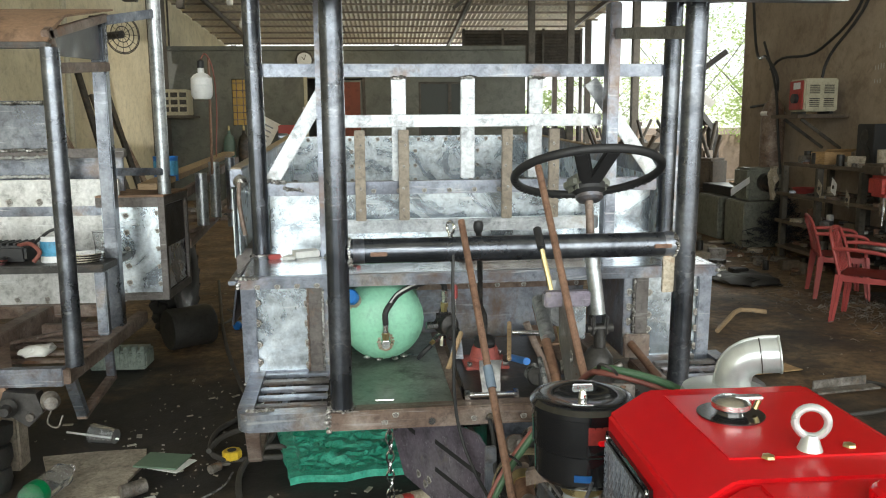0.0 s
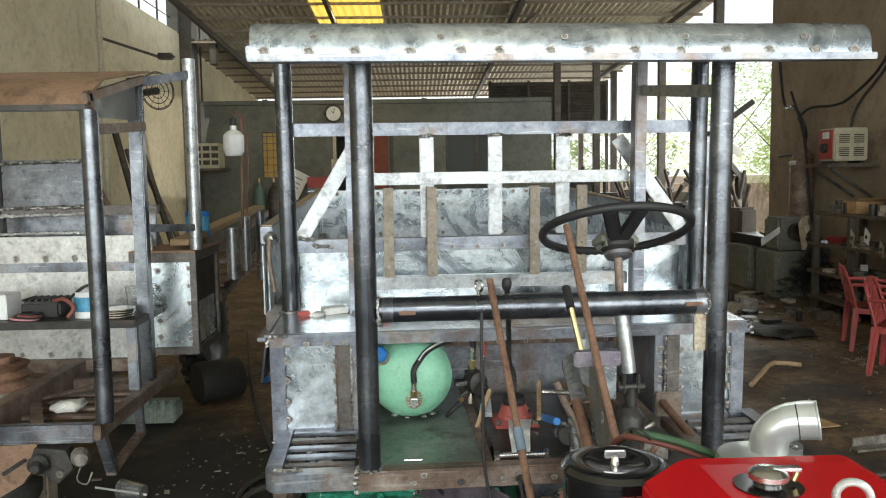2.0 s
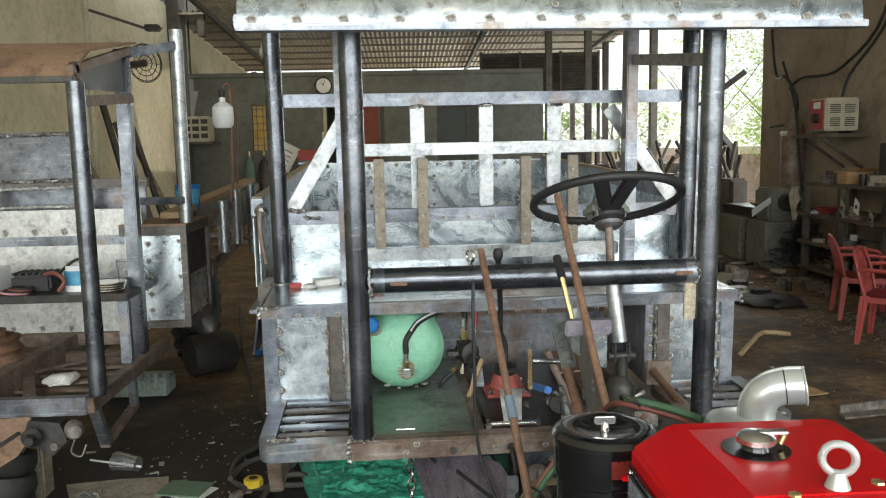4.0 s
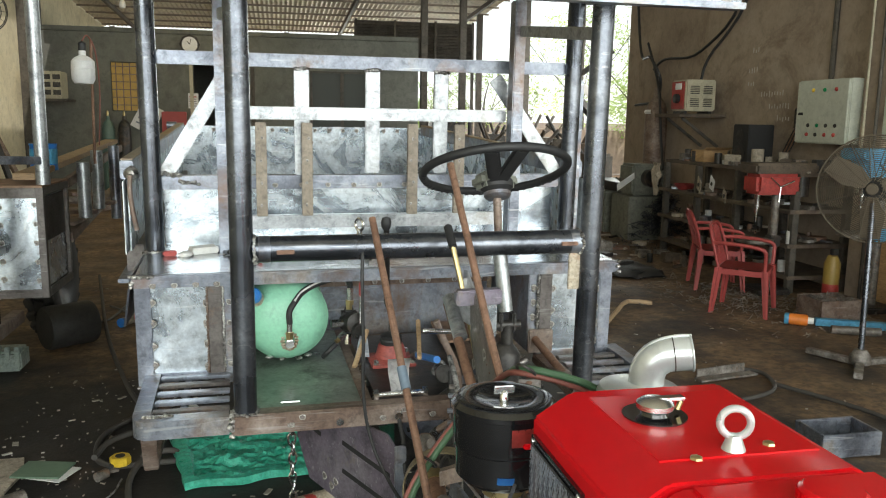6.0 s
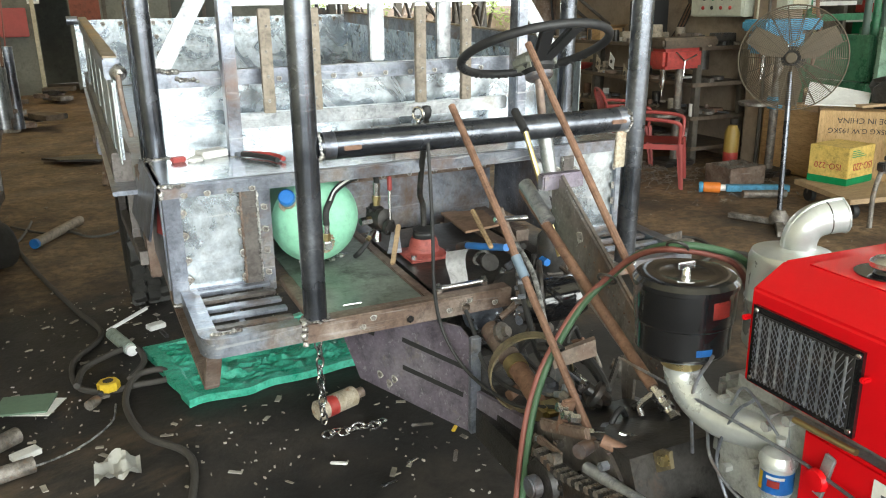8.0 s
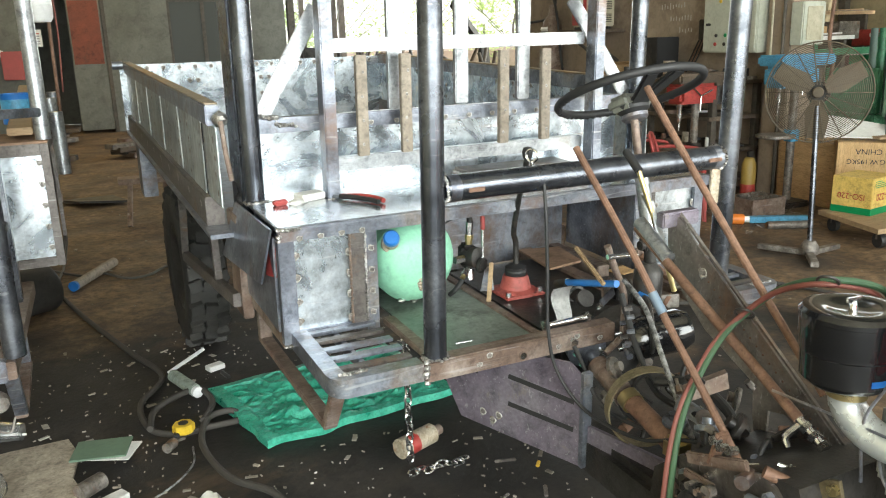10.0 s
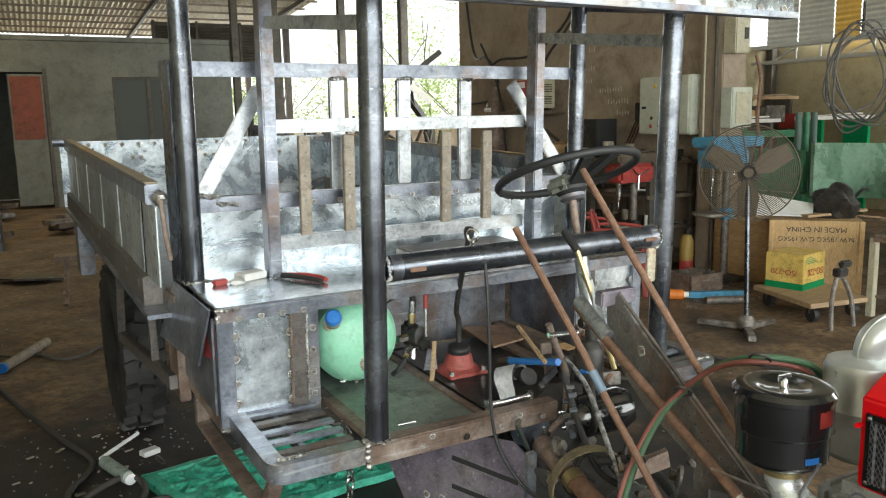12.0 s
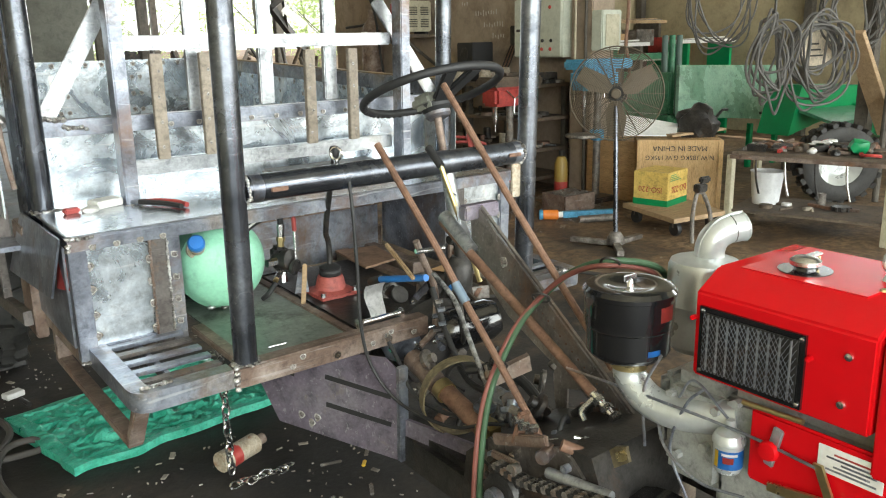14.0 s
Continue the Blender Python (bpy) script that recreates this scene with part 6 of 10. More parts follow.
part("case_pipe", cyl((-0.145, -1.11, 0.645), (-0.14, -1.27, 0.668), 0.0115), BRIGHT, fg, "bright steel push rod")
part("brass_bracket", slab([(-0.06, -1.15, 0.655), (-0.06, -1.165, 0.635), (-0.06, -1.25, 0.705), (-0.06, -1.24, 0.735), (-0.06, -1.215, 0.725)], 0.008, axis=(-1, 0, 0)), BRASSBAND, fg, "dull brass lever plate")
for y, z in ((-1.165, 0.65), (-1.235, 0.715)):
    part("bolt", cyl((-0.068, y, z), (-0.08, y, z), 0.011, seg=6), BRASS, fg)
part("sprocket", lathe([(0.0, -0.012), (0.05, -0.012), (0.056, 0.0), (0.05, 0.012), (0.0, 0.012)], (-0.165, -1.0, 0.545), 18, axis=(1, 0, 0)), OILY, fg)
part("sprocket_hub", cyl((-0.18, -1.0, 0.545), (-0.205, -1.0, 0.545), 0.024, seg=16, bevel=0.004), STEEL, fg)
for i in range(16):
    a = 2 * math.pi * i / 16
    part("tooth", box(-0.169, -0.161, -1.0 + 0.06 * math.cos(a) - 0.006, -1.0 + 0.06 * math.cos(a) + 0.006, 0.545 + 0.06 * math.sin(a) - 0.006, 0.545 + 0.06 * math.sin(a) + 0.006, 0.002), OILY, fg)
chl = spline([(-0.165, -0.985, 0.612), (-0.165, -1.06, 0.610), (-0.165, -1.132, 0.628), (-0.165, -1.22, 0.655), (-0.165, -1.32, 0.68)], 6)
for i in range(len(chl) - 1):
    bm = bmesh.new()
    for dx in (-0.013, -0.002, 0.009):
        beam(chl[i] + Vector((dx, 0, 0)), chl[i + 1] + Vector((dx, 0, 0)), 0.003, 0.018, 0.001, bm)
    cyl(chl[i] + Vector((-0.017, 0, 0)), chl[i] + Vector((0.013, 0, 0)), 0.008, seg=8, bm=bm)
    part("chain_link", bm, OILY if i % 2 else SCRAP, fg)


def works(n, x0, x1, y0, y1, z0, z1, seed, parent):
    """Bolts, stub pipes, brackets and short hoses of the running gear."""
    r_ = random.Random(seed)
    for i in range(n):
        p_ = Vector((r_.uniform(x0, x1), r_.uniform(y0, y1), r_.uniform(z0, z1)))
        d_ = Vector((r_.uniform(-1, 1), r_.uniform(-1, 1), r_.uniform(-0.6, 0.6))).normalized()
        m_ = r_.choice((OILY, OILY, OILY, RUSTY, STEEL, SCRAP, RUST_ROD, STEELPLATE))
        k = i % 5
        if k == 0:
            part("stub_pipe", cyl(p_, p_ + d_ * r_.uniform(0.03, 0.08), r_.uniform(0.008, 0.018), seg=12), m_, parent)
        elif k == 1:
            b_ = cyl(p_, p_ + d_ * 0.02, 0.010, seg=6)
            part("bolt", cyl(p_ - d_ * 0.02, p_, 0.005, seg=8, bm=b_), r_.choice((CHROME, STEEL, SCRAP)), parent)
        elif k == 2:
            part("bracket", beam(p_, p_ + d_ * r_.uniform(0.05, 0.12), r_.uniform(0.006, 0.012), r_.uniform(0.025, 0.045), 0.002), m_, parent)
        elif k == 3:
            q_ = p_ + d_ * 0.08 + Vector((0, 0, -0.03))
            part("small_hose", tube([p_, p_ + d_ * 0.04 + Vector((0, 0, 0.025)), q_, q_ + Vector((0.02, -0.05, -0.03))], r_.uniform(0.004, 0.007), 8), r_.choice((BLACK, BLACK, HOSE_GREY, OILY)), parent)
        else:
            part("flange", lathe([(0.0, 0.0), (0.028, 0.0), (0.03, 0.004), (0.03, 0.012), (0.014, 0.016), (0.014, 0.03), (0.0, 0.03)], p_, 14, axis=d_), m_, parent)


works(34, 0.0, 0.28, -0.85, -0.36, 0.44, 0.66, 31, truck)
works(22, -0.10, 0.10, -1.18, -0.86, 0.60, 0.70, 32, truck)
works(16, -0.12, -0.08, -1.2, -0.84, 0.42, 0.58, 33, truck)
works(14, 0.14, 0.44, -0.35, -0.12, 0.68, 0.73, 34, truck)
part("bell_rim", ring((0.15, -0.46, 0.72), (0.85, -0.5, 0.1), 0.075, 0.008, 32, 8), OILY, truck)
for i in range(8):
    a = 2 * math.pi * i / 8
    part("bolt", cyl((0.108 + 0.012 * math.cos(a), -0.44 + 0.03 * math.cos(a), 0.715 + 0.055 * math.sin(a)), (0.09 + 0.012 * math.cos(a), -0.43 + 0.03 * math.cos(a), 0.712 + 0.055 * math.sin(a)), 0.007, seg=6), STEEL, truck)
part("board_scrap", slab([(0.20, 0.10, 0.71), (0.34, 0.12, 0.712), (0.37, 0.30, 0.712), (0.22, 0.34, 0.71)], 0.008), RUSTSHEET, truck)
part("front_shell", box(-0.05, 0.30, -0.86, -0.40, 0.30, 0.43, 0.02), OILY, truck)
part("flywheel_cover", lathe([(0.0, -0.04), (0.10, -0.04), (0.115, -0.02), (0.115, 0.03), (0.09, 0.05), (0.0, 0.05)], (-0.02, -1.30, 0.52), 28, axis=(1, 0.2, 0)), BLACK_PAINT, truck)
part("rear_drum", lathe([(0.0, -0.03), (0.07, -0.03), (0.075, 0.03), (0.0, 0.035)], (-0.08, -1.05, 0.50), 24, axis=(1, 0, 0)), STEEL, truck)
truck.matrix_basis = TRUCK_POSE

# ---- engine ----
engine = thing("diesel_engine", "new red single-cylinder diesel engine", "engine", (0.2, -1.6, 0.45))


def hood_shell(y0, y1, x0, x1, z0, z1):
    """A hood with chamfered long edges, from y0 back to y1."""
    prof = [(x0, z0), (x0, z1 - 0.036), (x0 + 0.058, z1), (x1 - 0.058, z1), (x1, z1 - 0.036), (x1, z0)]
    bm = slab([(x, y0, z) for x, z in prof], y1 - y0, axis=(0, 1, 0))
    bmesh.ops.bevel(bm, geom=bm.edges[:], offset=0.0045, segments=2, affect="EDGES")
    return bm


h1 = part("radiator_hood", hood_shell(-1.655, -1.335, 0.035, 0.395, 0.865, 1.058), RED, engine, "glossy red radiator hood")
h2 = part("tank_hood", hood_shell(-2.15, -1.660, 0.040, 0.395, 0.80, 1.056), RED, engine, "glossy red fuel tank hood")
part("top_panel", box(0.105, 0.33, -1.60, -1.37, 1.054, 1.0605, 0.003), RED, h1)
part("top_panel", box(0.11, 0.35, -1.80, -1.665, 1.052, 1.060, 0.004), RED, h2)
mesh_frame = part("mesh_frame", slab([(0.0345, -1.350, 1.0), (0.0345, -1.548, 1.0), (0.0345, -1.548, 0.873), (0.0345, -1.350, 0.873)], 0.006, axis=(-1, 0, 0)), BLACK_PAINT, h1, "black mesh frame")
part("core", box(0.026, 0.0275, -1.538, -1.36, 0.882, 0.99, 0.0), OILY, mesh_frame)
bm = bmesh.new()
for i in range(9):
    y = -1.37 - 0.0195 * i
    cyl((0.0255, y, 0.886), (0.0255, y, 0.986), 0.0022, seg=6, bm=bm)
part("finned_block", bm, BRIGHT, mesh_frame)
bm = bmesh.new()
for i in range(-14, 26):
    for s in (1, -1):
        y0 = -1.36 - 0.0078 * i
        a, b = Vector((0.0235, y0, 0.883)), Vector((0.0235, y0 - s * 0.06, 0.989))
        pts = []
        for t in (0, 1):
            pts.append(a.lerp(b, t))
        lo, hi = -1.537, -1.361
        p, q = a, b
        d = q - p
        t0, t1 = 0.0, 1.0
        if abs(d.y) > 1e-9:
            ta, tb = sorted(((lo - p.y) / d.y, (hi - p.y) / d.y))
            t0, t1 = max(t0, ta), min(t1, tb)
        if t1 - t0 > 0.05:
            beam(p + d * t0, p + d * t1, 0.0007, 0.0010, 0, bm, up=(1, 0, 0))
part("wire_mesh", bm, STEEL, mesh_frame)
for y in (-1.357, -1.541):
    for z in (0.881, 0.992):
        part("screw", lathe([(0.0045, 0), (0.004, 0.002), (0.0, 0.003)], (0.028, y, z), 10, axis=(-1, 0, 0)), CHROME, mesh_frame)
for y, z in ((-1.615, 0.985), (-1.61, 0.905)):
    part("bolt", lathe([(0.007, 0), (0.006, 0.004), (0.0, 0.005)], (0.034, y, z), 12, axis=(-1, 0, 0)), CHROME, h1)
for y, z in ((-1.338, 0.975), (-1.556, 0.965)):
    part("tab", box(0.02, 0.036, y - 0.004, y + 0.004, z - 0.004, z + 0.004, 0.002), RED, h1)
cap = part("radiator_cap", lathe([(0.0, 0.0), (0.021, 0.0), (0.026, 0.004), (0.026, 0.011), (0.02, 0.016), (0.012, 0.018), (0.0, 0.02)], (0.172, -1.455, 1.068), 28), CHROME, engine, "chromed radiator cap")
part("cap_seat", lathe([(0.045, -0.006), (0.045, 0.0015), (0.02, 0.0015), (0.018, 0.006), (0.0, 0.006)], (0.172, -1.455, 1.061), 32), BLACK_PAINT, cap)
part("cap_lever", box(0.172, 0.215, -1.464, -1.448, 1.082, 1.087, 0.002), CHROME, cap)
part("cap_pin", cyl((0.205, -1.457, 1.068), (0.21, -1.457, 1.08), 0.004, seg=8), BRASS, cap)
eb = part("eye_bolt", ring((0.216, -1.582, 1.096), (-0.35, -0.93, 0), 0.0185, 0.0050, 36, 10), SILVER, engine, "silver lifting eye bolt")
part("eye_bolt_foot", lathe([(0.0, 0.0), (0.015, 0.0), (0.0105, 0.013), (0.008, 0.019), (0.0, 0.02)], (0.216, -1.582, 1.061), 20), SILVER, eb)
for x, y in ((0.155, -1.60), (0.27, -1.575)):
    part("hood_screw", lathe([(0.0, 0.0), (0.0085, 0.0), (0.0075, 0.003), (0.005, 0.004), (0.0, 0.005)], (x, y, 1.0605), 6), BRASS, engine)
fc = part("fuel_cap", lathe([(0.0, 0), (0.034, 0), (0.036, 0.003), (0.036, 0.016), (0.031, 0.02), (0.0, 0.021)], (0.24, -1.735, 1.06), 32), RED, engine, "red plastic fuel cap")
for i in range(24):
    a = 2 * math.pi * i / 24
    part("rib", box(0.24 + 0.036 * math.cos(a) - 0.0015, 0.24 + 0.036 * math.cos(a) + 0.0015, -1.735 + 0.036 * math.sin(a) - 0.0015, -1.735 + 0.036 * math.sin(a) + 0.0015, 1.063, 1.075, 0.0), RED, fc)
# stickers on the tank hood, drawn as plain shapes
st = part("sticker", box(0.0385, 0.0395, -1.95, -1.675, 0.985, 1.008, 0), YELLOW, engine, "yellow sticker with green and red shapes")
for y0, y1, m in ((-1.70, -1.69, REDMETAL), (-1.712, -1.70, GREENPAINT), (-1.724, -1.712, BLUE)):
    part("stripe", box(0.0375, 0.0384, y0, y1, 0.988, 0.997, 0), m, st)
for i in range(9):
    part("bar", box(0.0375, 0.0384, -1.735 - 0.018 * i, -1.727 - 0.018 * i, 0.992, 1.004, 0), GREENPAINT, st)
st2 = part("sticker", box(0.0385, 0.0395, -1.80, -1.70, 0.90, 0.97, 0), YELLOW, engine, "yellow sticker with a pale engine drawing")
part("drawing", slab([(0.0378, -1.725, 0.955), (0.0378, -1.745, 0.96), (0.0378, -1.77, 0.935), (0.0378, -1.775, 0.915), (0.0378, -1.75, 0.92)], 0.0006, axis=(-1, 0, 0)), WHITE, st2)
lp = part("side_plate", box(0.05, 0.062, -1.95, -1.45, 0.70, 0.835, 0.005), RED, engine, "red side plate with control lever")
np_ = part("name_plate", box(0.0475, 0.0495, -1.68, -1.575, 0.775, 0.822, 0.001), PAPER, lp, "silver rating plate with unreadable lines")
for i in range(5):
    part("bar", box(0.0465, 0.0474, -1.67 + 0.01 * (i % 2), -1.59 - 0.012 * (i % 3), 0.782 + 0.007 * i, 0.785 + 0.007 * i, 0), REDMETAL if i == 4 else STEEL, np_)
part("slotted_link", beam((0.045, -1.508, 0.82), (0.045, -1.492, 0.745), 0.006, 0.02, 0.005, up=(0, 1, 0)), BRIGHT, lp)
part("star_knob", lathe([(0.0, -0.008), (0.012, -0.008), (0.019, 0), (0.016, 0.008), (0.0, 0.01)], (0.035, -1.498, 0.778), 10, axis=(-1, 0, 0)), RED, lp)
part("brass_link", slab([(0.04, -1.59, 0.79), (0.04, -1.575, 0.79), (0.04, -1.60, 0.735), (0.04, -1.50, 0.72), (0.04, -1.50, 0.705), (0.04, -1.625, 0.715)], 0.006, axis=(-1, 0, 0)), BRASS, lp)
part("governor_cable", tube([(0.0, -1.05, 0.79), (0.02, -1.25, 0.792), (0.035, -1.45, 0.79), (0.035, -1.58, 0.783)], 0.0028, 8), STEEL, engine)
part("wire", tube([(0.03, -1.62, 0.62), (0.02, -1.68, 0.74), (0.02, -1.72, 0.82), (0.03, -1.8, 0.84)], 0.003, 8), plain("pink_wire", (0.75, 0.08, 0.25), 0.4), engine)
# castings below
part("crankcase", box(0.07, 0.40, -2.1, -1.36, 0.48, 0.85, 0.03), CAST, engine, "grey painted cast crankcase")
part("cylinder_head", box(0.06, 0.34, -1.40, -1.25, 0.62, 0.84, 0.025), CAST, engine)
for y, z in ((-1.28, 0.80), (-1.30, 0.68), (-1.38, 0.80), (-1.36, 0.72), (-1.42, 0.83)):
    part("head_bolt", cyl((0.06, y, z), (0.045, y, z), 0.009, seg=6), CAST, engine)
part("valve_cover", box(0.08, 0.30, -1.26, -1.22, 0.66, 0.82, 0.015), CAST, engine)
part("foot_rail", box(0.03, 0.10, -2.2, -0.95, 0.42, 0.48, 0.006), OILY, engine)
part("foot_rail", box(0.34, 0.41, -2.2, -0.95, 0.42, 0.48, 0.006), OILY, engine)
for y in (-1.0, -2.0):
    part("timber_block", box(0.0, 0.44, y - 0.08, y + 0.08, 0.0, 0.42, 0.01), SHELFWOOD, engine)
ip = part("intake_pipe", tube([(0.033, -1.19, 0.85), (0.034, -1.195, 0.81), (0.04, -1.235, 0.775), (0.05, -1.29, 0.765), (0.065, -1.35, 0.775), (0.09, -1.40, 0.785)], 0.032, 20), SILVER, engine, "silver painted intake pipe")
part("pipe_flange", lathe([(0.0, 0.0), (0.036, 0.0), (0.036, 0.012), (0.03, 0.014), (0.034, 0.022), (0.034, 0.03), (0.0, 0.03)], (0.033, -1.19, 0.832), 24), BRASS, ip)
ac = part("air_cleaner", lathe([(0.0, 0.85), (0.06, 0.852), (0.075, 0.862), (0.081, 0.87), (0.082, 0.918), (0.085, 0.922), (0.085, 0.927), (0.086, 0.93), (0.087, 0.982), (0.09, 0.984), (0.09, 0.992), (0.083, 1.0), (0.07, 1.003), (0.045, 1.0), (0.03, 0.996), (0.0, 0.996)], (0.033, -1.185, 0.0), 48), BLACK_PAINT, engine, "glossy black oil-bath air cleaner")
part("wing_nut", lathe([(0.0, 0), (0.008, 0), (0.006, 0.012), (0.0, 0.018)], (0.033, -1.185, 0.996), 12), CHROME, ac)
part("wing_nut_ear", box(0.015, 0.051, -1.187, -1.183, 1.006, 1.02, 0.003), CHROME, ac)
part("sticker_patch", patch((0.033, -1.185), 0.0868, 0.944, 0.974, -97, -72), REDMETAL, ac, "small red sticker")
part("sticker_patch", patch((0.033, -1.185), 0.0822, 0.878, 0.89, -112, -92), BLUE, ac)
mf = part("muffler", lathe([(0.0, 0.80), (0.06, 0.80), (0.073, 0.815), (0.075, 0.90), (0.077, 0.905), (0.075, 0.91), (0.075, 0.985), (0.07, 0.998), (0.05, 1.004), (0.0, 1.006)], (0.29, -1.165, 0.0), 40), SILVER, engine, "silver painted muffler")
el = tube([(0.304, -1.165, 0.998), (0.304, -1.166, 1.020), (0.311, -1.170, 1.042), (0.332, -1.179, 1.058), (0.372, -1.194, 1.064)], 0.0315, 28)
bmesh.ops.delete(el, geom=[f for f in el.faces if len(f.verts) > 4 and f.calc_center_median().x > 0.35], context="FACES")
part("exhaust_elbow", el, SILVER, mf, "silver exhaust elbow with a cut end")
part("elbow_rim", ring((0.372, -1.194, 1.064), (0.04, -0.015, 0.006), 0.0315, 0.0022, 28, 8), SILVER, mf)
part("elbow_mouth", lathe([(0.0, 0.0), (0.032, 0.0), (0.032, 0.002), (0.0, 0.002)], (0.342, -1.183, 1.0605), 24, axis=(0.04, -0.015, 0.006)), OILY, mf)
part("elbow_seam", tube([(0.2735, -1.160, 1.0), (0.274, -1.161, 1.022), (0.282, -1.166, 1.052), (0.310, -1.176, 1.082), (0.345, -1.186, 1.0935), (0.370, -1.194, 1.0955)], 0.003, 8), SILVER, mf)
ff = part("fuel_filter", lathe([(0.0, 0.70), (0.022, 0.702), (0.026, 0.71), (0.026, 0.755), (0.029, 0.758), (0.029, 0.765), (0.024, 0.775), (0.008, 0.783), (0.008, 0.80), (0.0, 0.80)], (0.045, -1.415, 0.0), 24), SILVER, engine, "small grey fuel filter with a coloured label")
part("filter_label", patch((0.045, -1.415), 0.0266, 0.714, 0.749, -200, -60), BLUE, ff, "blue and white paper label")
part("label_bar", patch((0.045, -1.415), 0.0272, 0.726, 0.738, -165, -125), REDMETAL, ff)
part("label_bar", patch((0.045, -1.415), 0.0272, 0.740, 0.745, -170, -110), PAPER, ff)
part("label_bar", patch((0.045, -1.415), 0.0272, 0.716, 0.748, -200, -183), YELLOW, ff)
for pts, r in (([(0.04, -1.36, 0.84), (0.03, -1.33, 0.80), (0.03, -1.30, 0.70), (0.05, -1.33, 0.60)], 0.004), ([(0.045, -1.41, 0.80), (0.04, -1.34, 0.85), (0.05, -1.30, 0.80)], 0.0035), ([(0.04, -1.26, 0.74), (0.02, -1.3, 0.70), (0.03, -1.37, 0.66), (0.05, -1.45, 0.66)], 0.004), ([(0.03, -1.27, 0.88), (0.02, -1.24, 0.80), (0.03, -1.24, 0.68)], 0.0045)):
    part("fuel_line", tube(pts, r * 0.72, 8), STEEL, engine)
part("rod_brass", cyl((0.04, -1.44, 0.845), (0.04, -1.55, 0.85), 0.005), BRASS, engine)
# twin welding hose over the nose
th = thing("twin_hose", "red and green twin gas hose hanging over the nose", "hose", (0.1, -1.0, 0.9))
hp_ = [(0.36, -1.02, 0.86), (0.24, -1.09, 0.97), (0.117, -1.065, 1.006), (0.105, -0.96, 0.962), (0.082, -0.89, 0.892), (0.03, -0.87, 0.832), (-0.03, -0.872, 0.752), (-0.072, -0.88, 0.68), (-0.11, -0.90, 0.58), (-0.14, -0.92, 0.40), (-0.17, -0.95, 0.2), (-0.22, -1.02, 0.02)]
part("green_hose", tube(hp_, 0.0072), GREENHOSE, th)
part("red_hose", tube([(x - 0.013, y + 0.006, z - 0.009) for x, y, z in hp_], 0.006), REDHOSE, th)
for k in (2, 4, 6):
    x, y, z = hp_[k]
    part("clip", ring((x - 0.006, y + 0.003, z - 0.004), (0.6, 0.4, 0.7), 0.02, 0.003, 16, 6), OILY, th)

# ---- the second truck, beside the first ----
t2 = thing("second_truck", "second unfinished farm truck with a rusty cab roof", "truck", (-2.1, 0.5, 0.0))
T2X = -1.36
part("post", cyl((T2X + 0.02, 0.15, 0.69), (T2X + 0.02, 0.15, 1.715), 0.029, seg=24), PIPE, t2, "dark mill-scale steel pipe")
part("upright", box(T2X - 0.045, T2X + 0.005, 0.68, 0.73, 0.66, 1.885), PIPE, t2)
part("upright", box(-1.705, -1.665, 1.0, 1.04, 1.0, 1.80), OILY, t2)
part("upright", box(-2.11, -2.07, 1.0, 1.04, 1.0, 1.80), OILY, t2)
for a, b, w, h, m in (((T2X, 0.10, 0.665), (T2X, 0.95, 0.665), 0.045, 0.05, RUSTY), ((T2X, 0.115, 0.665), (-2.9, 0.115, 0.665), 0.04, 0.06, STEEL), ((-2.9, 0.10, 0.665), (-2.9, 0.95, 0.665), 0.045, 0.05, RUSTY), ((T2X - 0.02, 0.75, 0.665), (-2.9, 0.75, 0.665), 0.04, 0.05, RUSTY), ((-1.55, 0.12, 0.69), (-1.85, 0.74, 0.69), 0.04, 0.012, RUSTY), ((-1.45, 0.74, 0.69), (-2.0, 0.14, 0.685), 0.03, 0.01, RUSTY)):
    part("platform_rail", beam(a, b, w, h), m, t2)
for i in range(5):
    part("platform_slat", box(-1.98, T2X - 0.02, 0.20 + 0.1 * i, 0.235 + 0.1 * i, 0.655, 0.665, 0.002), RUSTY, t2)
part("step_leg", beam((T2X, 0.15, 0.65), (T2X, 0.24, 0.48), 0.035, 0.03), STEEL, t2)
part("step_leg", beam((T2X, 0.22, 0.485), (T2X, 0.54, 0.53), 0.035, 0.02), RUSTY, t2)
part("step_leg", beam((T2X, 0.53, 0.52), (T2X, 0.52, 0.65), 0.03, 0.025), STEEL, t2)
part("shelf", box(-2.9, T2X + 0.0, 0.52, 0.86, 0.935, 0.965, 0.004), OILY, t2, "dark steel shelf")
part("shelf_leg", box(T2X - 0.04, T2X, 0.535, 0.57, 0.69, 0.935), STEEL, t2)
for z0, z1, m in ((0.74, 0.93, WHITESTEEL), (0.93, 0.965, STEEL), (0.966, 1.11, WHITESTEEL), (1.11, 1.15, STEEL), (1.15, 1.26, WHITESTEEL)):
    p = part("cab_panel", box(-2.9, T2X - 0.05, 0.90, 0.925, z0, z1, 0.003), m, t2)
    if m is WHITESTEEL:
        for i in range(9):
            rivet((-2.45 + 0.12 * i, 0.898, z0 + 0.02), (0, -1, 0), p, 0.011)
part("floor_beam", box(-2.9, T2X - 0.05, 0.86, 0.90, 0.69, 0.74), RUSTY, t2)
part("rear_panel", box(-2.068, -1.707, 1.01, 1.03, 1.385, 1.585, 0.003), PIPE, t2, "dark steel panel with rough welds")
part("rear_rail", box(-2.9, T2X - 0.05, 1.0, 1.04, 1.345, 1.384), EDGEANGLE, t2)
